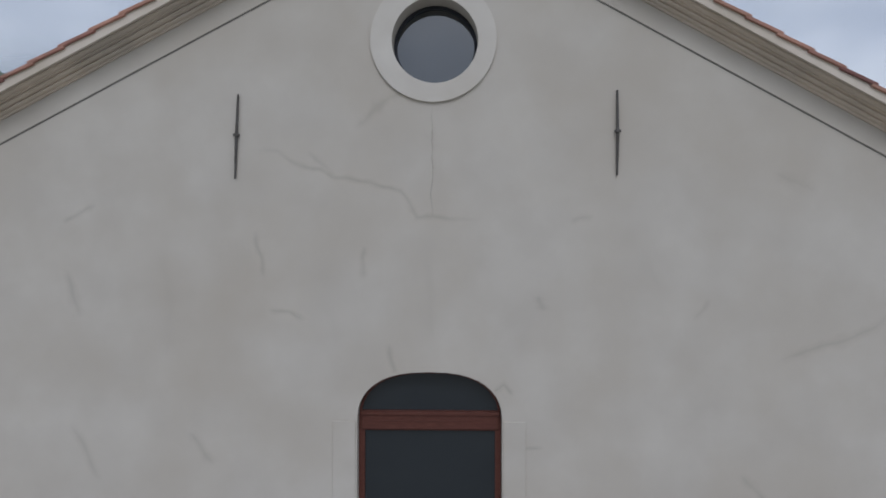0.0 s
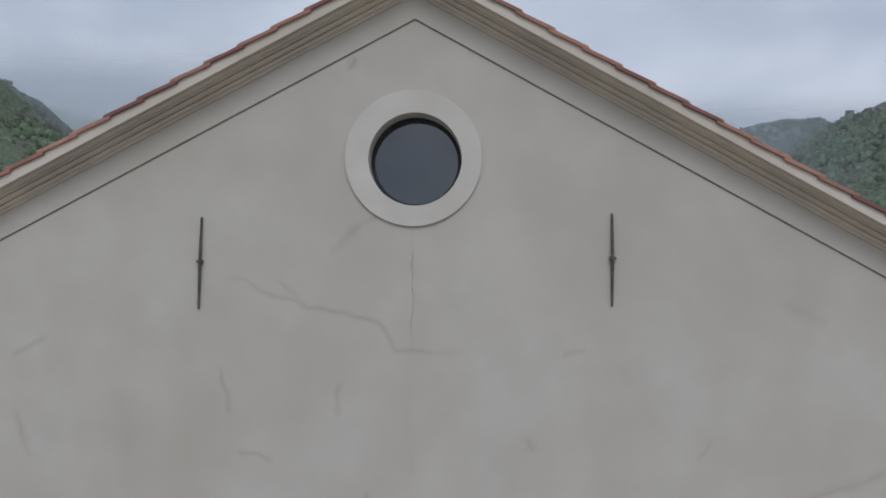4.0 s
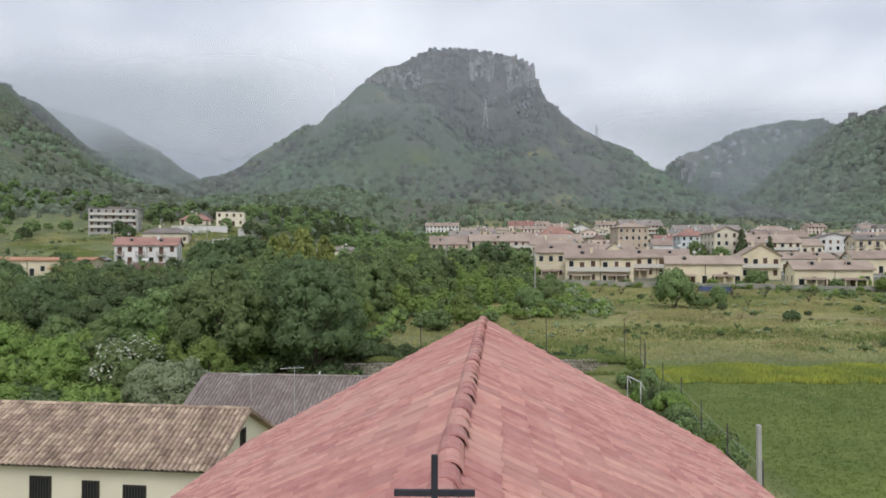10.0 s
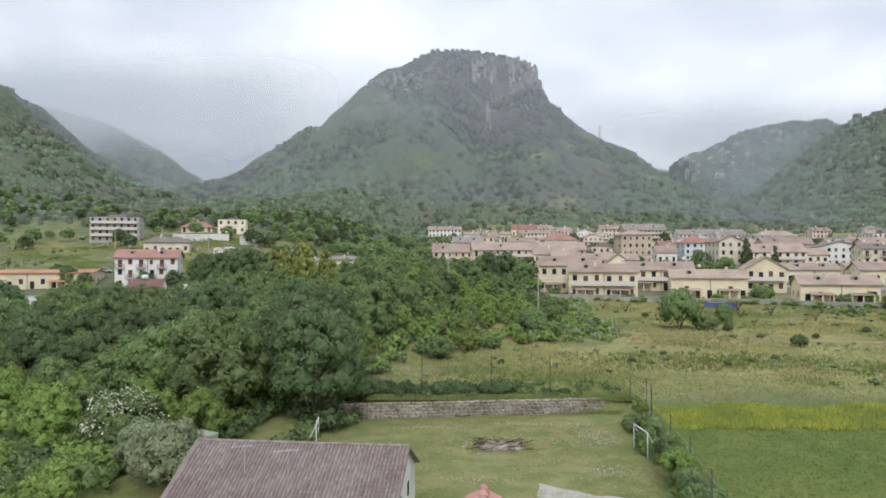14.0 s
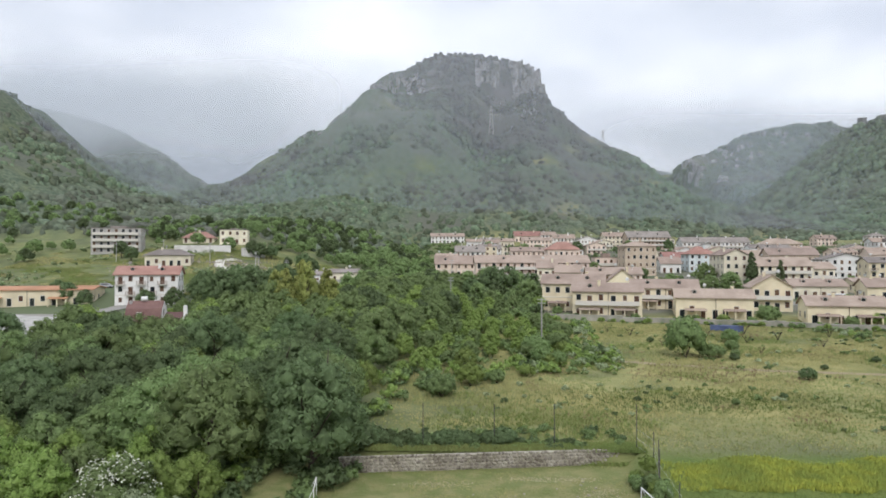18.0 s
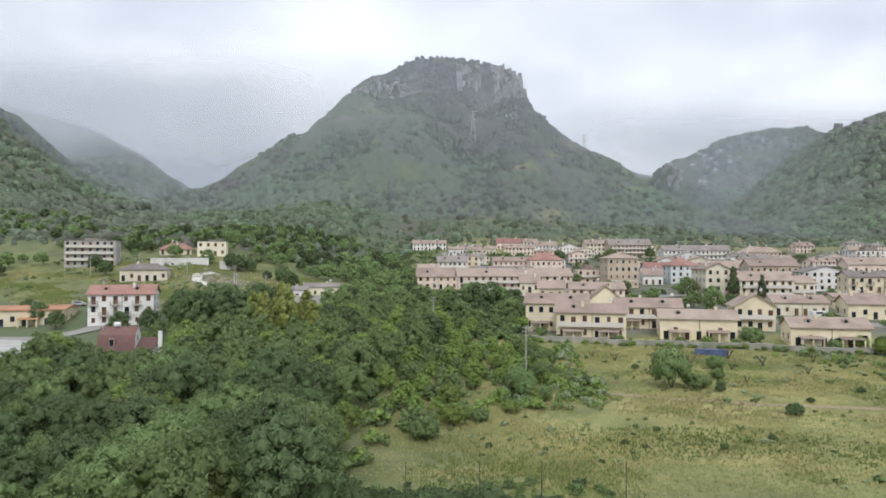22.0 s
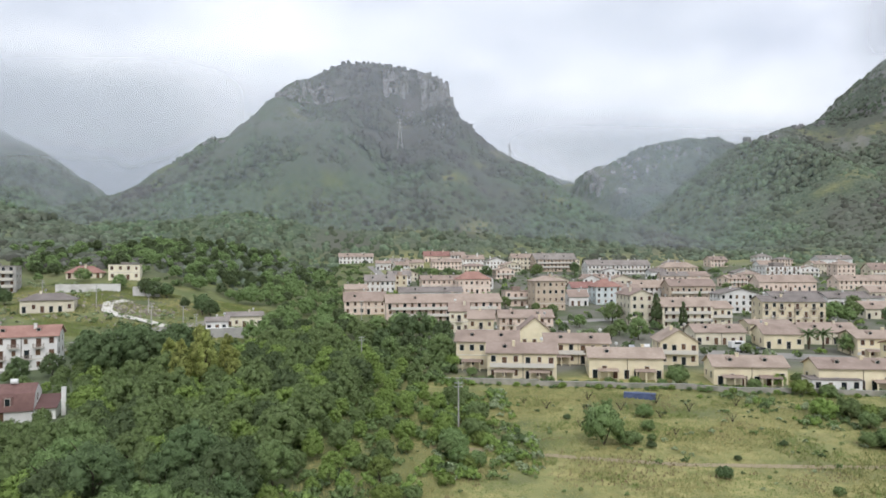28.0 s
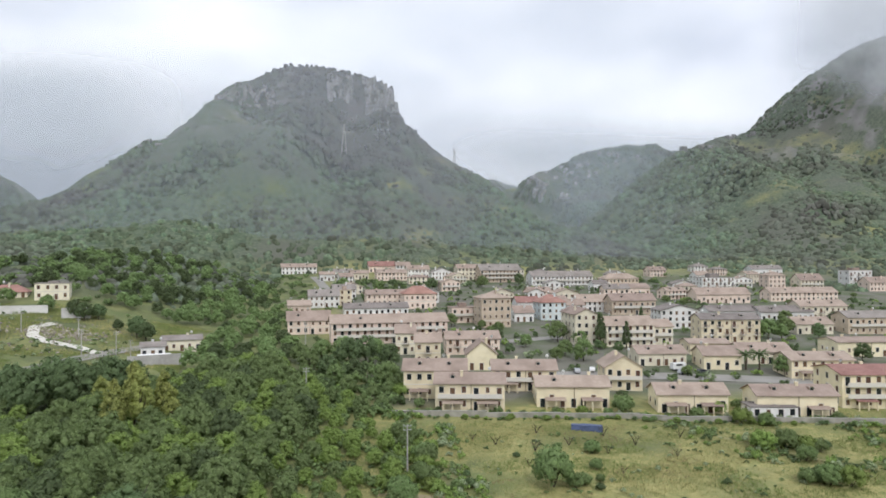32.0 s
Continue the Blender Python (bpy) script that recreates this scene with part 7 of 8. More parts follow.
def elder_bush():
    ob = thing("elder_bush", Matrix.Translation((-25, 49, float(ground_height(-25, 49)))), "elder bush covered with white flower heads", "bush")
    tm, fm = shrub_kind(51, 5.4, 6.0, LEAF, 4500, 0.2)
    again("stem", tm, ob, Matrix.Identity(4))
    again("foliage", fm, ob, Matrix.Identity(4))
    rng = np.random.default_rng(52)
    p, d, c, ls = crown_points(rng, 1000, 6.2, 5.6, 0.4, 16, 1.05)
    keep = d[:, 2] > 0.0
    v, f = leaf_cards(rng, p[keep] + d[keep] * 0.08, d[keep] * [0.4, 0.4, 2.5], np.full(keep.sum(), 0.13))
    tagged(again("blossoms", mesh_from_arrays("blossoms", v, f, [BLOSSOM]), ob, Matrix.Identity(4), "flat white flower heads"), kind="stuff")


elder_bush()

# the field: shrubs, fruit trees, the hedge on the fence and on the stone wall
shrubs_near = ((44.6, 121, 1.15, 0), (46.6, 122, 0.95, 0), (48.5, 119.5, 0.7, 1), (50, 123, 0.6, 0), (53.8, 104.8, 1.05, 1), (52, 129, 0.9, 0), (20, 128, 1.2, 0), (20.3, 123.4, 0.9, 2), (24, 124, 0.8, 0), (26.5, 124.5, 0.9, 1), (10, 113, 0.9, 2), (15, 134, 1.3, 0), (20, 134, 1.2, 2), (54.8, 137.5, 1.2, 0), (91, 134, 1.6, 2), (95.7, 133.4, 1.8, 0), (99, 131, 1.3, 2), (94.6, 126, 1.4, 0), (89, 116, 1.6, 1), (103, 149, 1.3, 0),)
shrubs_mid = ((98, 151, 1.5, 2), (90, 157, 1.2, 0), (11, 106, 0.8, 2), (6, 101, 0.9, 0), (2, 99, 1.3, 2), (-2, 92, 1.4, 0), (39, 138, 0.6, 1), (27, 130, 0.6, 1), (30, 96, 0.4, 1), (36, 88, 0.4, 0), (44, 92, 0.45, 1), (60, 112, 0.5, 1), (66, 96, 0.6, 0), (72, 118, 0.6, 1), (24, 90, 0.4, 1), (16.5, 178, 1.3, 0), (20, 190, 1.6, 0), (23, 187, 1.5, 2), (26, 177, 1.0, 0), (74.6, 165, 1.9, 0),)
shrubs_far = ((97.6, 160, 1.3, 2), (105, 163, 1.1, 0), (44, 168.5, 0.8, 0), (58, 166, 0.8, 0), (64, 164.5, 0.9, 2), (70, 163, 0.8, 0), (122, 149, 1.0, 0), (30, 172.8, 0.7, 1), (50, 167, 0.6, 1),)
for x, y, s, k in shrubs_near + shrubs_mid + shrubs_far:
    plant(SHRUB[k], x, y, s, trng.uniform(0, 6.28), "shrub", ("leafy green shrub in the rough meadow", "dark green compact shrub in the meadow", "light green spreading shrub in the meadow")[k], "shrub", "shrubs of the meadow")
plant(SHRUB[0], 40.8, 122, 2.35, 1.0, "shrub", "tall rounded green bush in the rough meadow", "shrub", "shrubs of the meadow", 1.35)
for i in range(26):
    x = -8.5 + i * 0.82 + trng.uniform(-0.3, 0.3)
    if 8 < x < 9.4:
        continue
    plant(SHRUB[1], x, 69.4 + (x + 10) * 0.125 * 0.3 + trng.uniform(0, 0.8), (trng.uniform(0.55, 1.05) if x < 6 else trng.uniform(0.25, 0.5)), trng.uniform(0, 6.28), "shrub", "dark green bramble bush on top of the wall", "shrub", "brambles along the stone wall")
for i in range(64):
    f = i / 63
    y = 63 - 29 * f + trng.uniform(-0.4, 0.4)
    plant(SHRUB[trng.choice((0, 0, 1, 2))], 17.5 - (68.5 - y) * 0.075 + trng.uniform(-0.6, 0.8), y, trng.uniform(0.28, 0.72), trng.uniform(0, 6.28), "shrub", "ivy and bramble grown over the wire fence", "shrub", "hedge along the wire fence", trng.uniform(0.9, 1.4))
for i in range(26):
    x, y = trng.uniform(0, 1), trng.uniform(112, 162)
    x = 10 + (y - 112) * 0.2 + x * 7
    plant(FRUIT if i % 2 else SHRUB[2], x, y, trng.uniform(0.7, 1.05), trng.uniform(0, 6.28), "fruit_tree" if i % 2 else "shrub", "small rounded fruit tree at the meadow edge" if i % 2 else "light green spreading shrub in the meadow", "tree" if i % 2 else "shrub", "orchard trees" if i % 2 else "shrubs of the meadow")

hedge = []
for i in range(120):
    f = i / 119
    x = 16 + 118 * f
    y = float(np.interp(x, (18, 40.4, 58, 76.3, 81.8, 104.6, 131), (171.5, 166.2, 162.8, 159, 156, 151.5, 144.5))) - trng.uniform(0.5, 2.5)
    if trng.random() < 0.62:
        hedge.append((SHRUB[trng.randrange(3)], x, y, trng.uniform(0.25, 0.6), trng.uniform(0, 6.28), 1.0))
joined_wood("wall_hedge", "brambles and weeds before the terrace wall", hedge, lambda kind: kind[1].materials[0])
# trees of the town and of the slope between the town and the farms
town_trees_near = ((93.5, 259, 1.0, 0), (66.7, 258, 0.7, 1), (77.7, 250, 0.6, 3), (89, 223, 0.9, 0), (80, 224, 0.6, 3), (86, 232, 0.7, 0), (142, 193, 0.8, 0), (150, 196, 0.8, 1), (146, 200, 0.7, 0), (182, 254, 1.0, 0), (186, 251, 0.8, 2), (203, 251, 0.8, 1), (231, 275, 0.9, 1), (189, 198, 1.0, 1), (184, 208, 0.8, 1), (196, 262, 0.9, 0), (11, 226, 1.15, 1), (17, 232, 1.1, 1), (10, 235, 1.0, 0), (24, 224, 0.9, 1),)
town_trees_mid = ((21, 240, 0.8, 0), (-1, 220, 0.9, 0), (20, 197, 0.9, 0), (23, 190, 0.7, 2), (3, 240, 0.8, 0), (-4, 232, 0.9, 2), (70, 262, 0.7, 1), (100, 252, 0.8, 0), (126, 214, 0.5, 0), (210, 280, 0.9, 0), (160, 262, 0.7, 1), (60, 300, 0.7, 0), (66, 330, 0.8, 1), (85, 345, 0.8, 0), (110, 350, 0.9, 1), (40, 420, 0.9, 0), (75, 430, 1.0, 1), (110, 440, 1.0, 0), (140, 455, 1.0, 1), (20, 440, 0.9, 0),)
town_trees_far = ((170, 470, 1, 0), (6, 203, 0.7, 0), (12, 208, 0.75, 1), (9, 192, 0.6, 0), (15, 185, 0.55, 2), (4, 214, 0.8, 1))
for x, y, s, k in town_trees_near + town_trees_mid + town_trees_far:
    plant(LOW[k % 3], x, y, s, trng.uniform(0, 6.28), "tree", "green broadleaf tree between the houses", "tree", "trees of the town")
for x, y, s in ((106, 247, 1.05), (113, 240, 0.85), (150, 300, 0.6)):
    plant(CYPRESS, x, y, s, trng.uniform(0, 6.28), "poplar_tree", "tall dark columnar tree beside pale flats", "tree", "columnar trees of the town")
SLOPE_WOOD = [(-38, 222), (-8, 222), (-3, 250), (-14, 290), (-14, 340), (-25, 420), (-40, 500), (-150, 500), (-150, 400), (-120, 330), (-70, 305), (-38, 290)]
spots2, slope_wood, tries = [], [], 0
while len(spots2) < 210 and tries < 9000:
    tries += 1
    x, y = trng.uniform(-150, 0), trng.uniform(222, 500)
    r = 2.3 if y < 300 else 3.4
    if inside(x, y, SLOPE_WOOD) and clear_of(x, y, r, spots2) and (noise.noise((x * 0.03, y * 0.03, 2.0)) > -0.2 or y < 280):
        spots2.append((x, y, r))
        slope_wood.append((LOW[trng.randrange(3)], x, y, trng.uniform(0.6, 0.95), trng.uniform(0, 6.28), trng.uniform(0.8, 1.0)))
tries = 0
while tries < 330:
    tries += 1
    x, y = trng.uniform(-330, -96), trng.uniform(190, 430)
    if x / y < -0.86 or (y < 300 and noise.noise((x * 0.02, y * 0.03, 6.0)) < 0.12) or not clear_of(x, y, 3, HOUSE_SPOTS) or (-126 < x < -80 and 225 < y < 283):
        continue
    slope_wood.append((LOW[trng.randrange(3)], x, y, trng.uniform(0.5, 0.9), trng.uniform(0, 6.28), trng.uniform(0.8, 1.0)))
joined_wood("slope_wood", "green broadleaf trees on the valley slope", slope_wood, lambda kind: kind[1].materials[0])
# undergrowth: bushes past counting, under the wood's edge, in the fields, gardens and the valley
undergrowth = []


def scrub(count, x0, x1, y0, y1, low, high, kinds, test=None, pool=BUSH):
    done = tries = 0
    while done < count and tries < count * 12:
        tries += 1
        x, y = trng.uniform(x0, x1), trng.uniform(y0, y1)
        if (test is None or test(x, y)) and clear_of(x, y, 0.0, HOUSE_SPOTS):
            undergrowth.append((pool[trng.choice(kinds)], x, y, trng.uniform(low, high), trng.uniform(0, 6.28), trng.uniform(0.7, 1.1)))
            done += 1


lumpy = lambda x, y, f, k: noise.noise((x * f, y * f, 3.0)) > k
scrub(420, -20, 30, 69, 222, 0.5, 1.1, (0, 0, 1, 2), lambda x, y: inside(x - 4, y, WOOD_EDGE) or inside(x - 8, y + 2, WOOD_EDGE) and lumpy(x, y, 0.15, 0.0))
scrub(90, -26, -9.5, 60, 82, 0.6, 1.2, (0, 1, 1), pool=FINE)
scrub(120, -54, -19, 44, 66, 0.7, 1.3, (0, 2, 2, 1), pool=FINE)
scrub(34, -25, -12.5, 53, 62, 0.5, 1.0, (0, 1, 1), pool=FINE)
scrub(40, -36, -23, 39, 49, 0.6, 1.0, (2, 2, 0), pool=FINE)
scrub(160, -9, 18, 68.6, 76, 0.15, 0.42, (0, 1, 1), lambda x, y: lumpy(x, y, 0.3, -0.05), FINE)
scrub(160, 10, 30, 108, 172, 0.35, 0.9, (0, 2, 2, 3), lambda x, y: lumpy(x, y, 0.12, -0.1) and x > 8 + (y - 108) * 0.15)
scrub(300, 0, 105, 74, 152, 0.14, 0.42, (0, 1, 3), lambda x, y: lumpy(x, y, 0.07, -0.1) and x > -10 + (y - 70) * 0.3)
scrub(200, 70, 140, 118, 152, 0.3, 0.75, (0, 1, 2, 3), lambda x, y: lumpy(x, y, 0.08, 0.05) and y < 172 - x * 0.21)
scrub(150, 0, 23, 172, 226, 0.8, 1.5, (0, 1, 0))
scrub(640, 14, 330, 178, 480, 0.4, 1.3, (0, 1, 1, 2, 3), lambda x, y: x / y < 0.95)
scrub(330, -200, -45, 205, 300, 0.25, 0.7, (0, 1, 3, 3), lambda x, y: lumpy(x, y, 0.05, 0.12) and x / y > -0.86 and not (-62 < x < -40 and 208 < y < 232))
scrub(650, -160, 60, 222, 520, 0.7, 1.7, (0, 1, 1, 0), lambda x, y: lumpy(x, y, 0.02, -0.25) and (x < 10 or y > 400) and not (x < -38 and y < 310))
joined_wood("undergrowth", "green bushes and undergrowth of woods and gardens", undergrowth, lambda kind: kind[1].materials[0])
front = []
for i in range(230):
    x = trng.uniform(22, 150)
    y = float(np.interp(x, (18, 40.4, 58, 76.3, 81.8, 104.6, 150), (171.5, 166.2, 162.8, 159, 156, 151.5, 140))) + trng.uniform(0.6, 4.2)
    front.append((BUSH[trng.choice((0, 1, 1, 2, 3))], x, y, trng.uniform(0.2, 0.55), trng.uniform(0, 6.28), trng.uniform(0.8, 1.3)))
joined_wood("front_gardens", "hedges and potted plants before the terrace houses", front, lambda kind: kind[1].materials[0])
for x, y, s, k in ((89.7, 114.2, 1.7, 0), (93, 113, 1.5, 2), (86.5, 116, 1.2, 0), (91, 117, 1.3, 1), (101.3, 130.5, 1.2, 0), (104, 132, 1.0, 1), (99, 133, 1.1, 0)):
    plant(SHRUB[k], x, y, s, trng.uniform(0, 6.28), "shrub", ("leafy green shrub in the rough meadow", "dark green compact shrub in the meadow", "light green spreading shrub in the meadow")[k], "shrub", "shrubs of the meadow")


def dead_bush(x, y, s):
    """A leafless bush: a few forked grey-brown twigs."""
    ob = thing("dead_bush", Matrix.Translation((x, y, float(ground_height(x, y)))), "leafless grey-brown dead bush in the meadow", "bush", "dead bushes of the meadow")
    for i in range(5):
        a = i * 1.26 + trng.uniform(-0.3, 0.3)
        mid = Vector((math.cos(a) * 0.45 * s, math.sin(a) * 0.45 * s, 0.9 * s))
        bm = bmesh.new()
        tube(bm, (0, 0, -0.1), mid, 0.05 * s, 0.03 * s, 5)
        for j in (-1, 0, 1):
            tube(bm, mid, mid + Vector((math.cos(a + j * 0.7) * 0.6 * s, math.sin(a + j * 0.7) * 0.6 * s, s * (0.7 + 0.2 * j))), 0.028 * s, 0.01, 4)
        part("twig", bm, BARK, ob)


for x, y, s in ((37, 146, 1.1), (44, 141, 1.4), (52, 143, 1.2), (58, 137, 1.0), (33, 150, 0.9), (66, 141, 1.3), (48, 152, 1.2), (71, 133, 1.0), (62, 148, 1.4), (78, 144, 1.2), (40, 133, 0.9), (56, 126, 0.8)):
    dead_bush(x, y, s)
garden = []
while len(garden) < 170:
    x, y = trng.uniform(14, 330), trng.uniform(178, 480)
    if abs(x) / y < 0.95 and clear_of(x, y, 0, HOUSE_SPOTS):
        garden.append((LOW[trng.choice((0, 1, 1))], x, y, trng.uniform(0.25, 0.62), trng.uniform(0, 6.28), trng.uniform(0.8, 1.0)))
joined_wood("garden_greenery", "small trees and hedges in the town gardens", garden, lambda kind: kind[1].materials[0])
for x, y, s in ((-88, 286, 0.8), (-84, 284, 0.8), (-80, 288, 0.7), (-62, 270, 0.9), (-58, 266, 0.8), (-70, 276, 0.5), (-128, 262, 0.7), (-136, 270, 0.8), (-96, 196, 0.6), (-104, 186, 0.6), (-112, 192, 0.7), (-78, 184, 0.7), (-84, 180, 0.7), (-120, 200, 0.6)):
    plant(MID[1], x, y, s, trng.uniform(0, 6.28), "tree", "dark green tree beside the farm track", "tree", "trees by the farms")


def hill_forest():
    """Woods of the hills: low tree crowns by the thousand."""
    rng = np.random.default_rng(8)
    n = 150000
    x = rng.uniform(-800, 1250, n)
    y = 330 + 1150 * rng.uniform(0, 1, n) ** 1.15
    z = ground_height(x, y)
    base = np.interp(y, RISE_Y, RISE_Z)
    wave = np.sin(x * .031 + 2 * np.sin(y * .017)) * np.sin(y * .027 + 1.6 * np.sin(x * .013)) + 0.5 * np.sin(x * .09 + y * .07)
    e = 6.0
    steep = np.hypot(ground_height(x + e, y) - z, ground_height(x, y + e) - z) / e
    keep = (z > base + 4) & ((steep < 1.7 + rng.normal(0, .3, n)) | (z < 190)) & (wave > rng.uniform(-2.4, -0.6, n))
    keep |= (z <= base + 4) & (y > 400) & (wave > -0.7)
    keep &= (np.abs(x / y) < 0.98) & ~((x > -25) & (x < 330) & (y < 520)) & ~((y > 936) & (x > -330) & (x < 330))
    idx = np.flatnonzero(keep)[:46000]
    x, y, z = x[idx], y[idx], z[idx]
    n = len(x)
    a4 = np.arange(4) * math.pi / 2
    bv = np.concatenate([np.stack([np.cos(a4), np.sin(a4), 0 * a4 - 0.3], 1), np.stack([0.8 * np.cos(a4 + 0.78), 0.8 * np.sin(a4 + 0.78), 0 * a4 + 0.62], 1), [(0, 0, 1.0)]])
    bf = np.array([(0, 1, 4), (1, 5, 4), (1, 2, 5), (2, 6, 5), (2, 3, 6), (3, 7, 6), (3, 0, 7), (0, 4, 7), (4, 5, 8), (5, 6, 8), (6, 7, 8), (7, 4, 8)])
    s = (rng.uniform(1.2, 2.6, n) + 1.6 * (rng.uniform(0, 1, n) < 0.15)) * (0.85 + 0.55 * (y - 330) / 640)
    s = np.where(z > 225, s * 0.7, s)
    spin = rng.uniform(0, 6.28, n)
    v = bv[None] * (1 + rng.normal(0, 0.16, (n, 9, 1))) * s[:, None, None] * np.array([1.15, 1.15, 1.0])
    c, q = np.cos(spin)[:, None], np.sin(spin)[:, None]
    v = np.stack([v[..., 0] * c - v[..., 1] * q, v[..., 0] * q + v[..., 1] * c, v[..., 2]], -1)
    v += np.stack([x, y, z], -1)[:, None]
    v[:, :4, 2] = ground_height(v[:, :4, 0], v[:, :4, 1]) - 1.0
    f = bf[None] + (np.arange(n) * 9)[:, None, None]
    nrm = np.tile(bv * np.array([0.9, 0.9, 0.9]) + np.array([0, 0, 0.15]), (n, 1))
    nrm[:, :2] = np.stack([nrm[:, 0] * np.repeat(c[:, 0], 9) - nrm[:, 1] * np.repeat(q[:, 0], 9), nrm[:, 0] * np.repeat(q[:, 0], 9) + nrm[:, 1] * np.repeat(c[:, 0], 9)], -1)
    nrm /= np.linalg.norm(nrm, axis=1, keepdims=True) + 1e-9
    me = mesh_from_arrays("hill_woods", v.reshape(-1, 3), f.reshape(-1, 3), [HILL_LEAF], nrm)
    tagged(new("hill_woods", me), "dense green woods covering the mountain slopes", "woods", kind="stuff")


hill_forest()


def grass_patch(name, label, mat, n, area, size, seed, test=None):
    """Tufts of a few bent blades each, scattered over a stretch of ground."""
    rng = np.random.default_rng(seed)
    x0, x1, y0, y1 = area
    x, y = rng.uniform(x0, x1, n), rng.uniform(y0, y1, n)
    if test is not None:
        ok = test(x, y, rng)
        x, y = x[ok], y[ok]
    n = len(x)
    z = ground_height(x, y)
    c = np.stack([x, y, z], -1)
    out_v, out_f = [], []
    for b in range(3):
        t = rng.uniform(-1.35, 1.35, n)
        side = np.stack([np.cos(t), np.sin(t), 0 * t], -1)
        lean = np.stack([-np.sin(t), np.cos(t), 0 * t], -1) * rng.uniform(-0.6, 0.6, n)[:, None]
        h = size * rng.uniform(0.5, 1.4, n)[:, None]
        root = c + rng.normal(0, size * 0.35, (n, 3)) * [1, 1, 0]
        v = np.stack([root - side * h * 0.19, root + side * h * 0.19, root + lean * h + np.array([0, 0, 1]) * h], 1)
        out_v.append(v.reshape(-1, 3))
        out_f.append(np.arange(3 * n).reshape(n, 3) + 3 * n * b)
    v = np.concatenate(out_v)
    up = rng.normal(0, 0.3, (len(v), 3)) + np.array([0, -0.15, 1.0])
    me = mesh_from_arrays(name, v, np.concatenate(out_f), [mat], up / np.linalg.norm(up, axis=1, keepdims=True))
    return tagged(new(name, me), label, "grass", kind="stuff")


right_of_fence = lambda x, y: x > 17.6 - np.clip(68.5 - y, -5, 60) * 0.075
patchy = lambda x, y, f, k: np.array([noise.fractal((a * f * 0.35, b * f * 0.5, 1.7), 1.0, 2.0, 3) for a, b in zip(x, y)]) > k * 0.35
grass_patch("green_grass", "lush green grass beside the fence", FIELD_GRASS, 34000, (13, 66, 20, 58), 0.12, 61, lambda x, y, r: right_of_fence(x, y))
grass_patch("yellow_flower_strip", "strip of tall yellow-flowering plants in the field", FLOWER, 26000, (19, 82, 57.5, 66.5), 0.36, 62, lambda x, y, r: (y > 57.5 + 0.8 * np.sin(x * .9)) & (y < 65.5 + 1.2 * np.sin(x * .5)) & (x > 21 + r.uniform(-2, 2, len(x))))
grass_patch("meadow_grass", "dry tufted meadow grass", GRASS, 95000, (-24, 140, 69, 165), 0.19, 63, lambda x, y, r: (x > -23 + (y - 70) * 0.22) & patchy(x, y, .22, -0.6) & (x < 25 + y * .75))
grass_patch("meadow_weeds", "patches of green weeds in the meadow", GRASS_GREEN, 64000, (-24, 140, 67, 165), 0.2, 64, lambda x, y, r: (x > -23 + (y - 70) * 0.22) & (patchy(x, y, .13, -0.05) | (y < 84 + 3 * np.sin(x * .4)) | (y > 128 + 10 * np.sin(x * .09)) | (x > 84)) & (x < 25 + y * .75) & ((y > 69.5) | (x > 18.5)))
grass_patch("yard_grass", "short rough grass of the yard", GRASS_GREEN, 34000, (-13, 17, 20, 67.8), 0.085, 65, lambda x, y, r: (x < 17.2 - (68.5 - y) * .08) & patchy(x, y, .35, -0.55))
grass_patch("yard_straw", "pale dry straw lying in the yard grass", GRASS, 16000, (-13, 17, 30, 67.8), 0.10, 66, lambda x, y, r: (x < 17.2 - (68.5 - y) * .08) & patchy(x, y, .5, 0.15))
grass_patch("wall_grass", "long grass hanging over the stone wall", GRASS_GREEN, 16000, (-12, 19, 68.0, 70.4), 0.36, 67)
clumped = lambda x, y, f, off, k: np.array([noise.fractal((a * f + off, b * f * 1.6, 4.4 + off), 1.0, 2.0, 4) for a, b in zip(x, y)]) > k
in_meadow = lambda x, y: (x > -20 + (y - 70) * 0.22) & (x < 25 + y * .75) & ((x > 18.5) | (y > 70)) & (y > 67.5)
grass_patch("meadow_tussocks", "coarse dark green tussocks in the meadow", GRASS_GREEN, 52000, (-14, 140, 67, 162), 0.38, 71, lambda x, y, r: in_meadow(x, y) & clumped(x, y, 0.05, 3.0, 0.22))
grass_patch("meadow_straw", "tall pale dry grass in drifts across the meadow", GRASS, 52000, (-14, 140, 74, 162), 0.36, 72, lambda x, y, r: in_meadow(x, y) & clumped(x, y, 0.04, 9.0, 0.12))
grass_patch("brown_stalks", "brown withered stalks standing in the meadow", BROWN_STALK, 15000, (10, 130, 78, 155), 0.34, 73, lambda x, y, r: in_meadow(x, y) & clumped(x, y, 0.06, 15.0, 0.34))
weedy = lambda x, y, r: (((x - 32) / 17) ** 2 + ((y - 91) / 5.5) ** 2 < r.uniform(0.0, 1.7, len(x)) ** 1.5) | (((x - 62) / 13) ** 2 + ((y - 84) / 4) ** 2 < r.uniform(0.0, 1.7, len(x)) ** 1.5) | (((x - 8) / 12) ** 2 + ((y - 79) / 4) ** 2 < r.uniform(0.0, 1.6, len(x)) ** 1.5)
grass_patch("dark_weeds", "dense dark green weed beds in the meadow", FIELD_GRASS, 17000, (-4, 80, 74, 100), 0.32, 76, weedy)
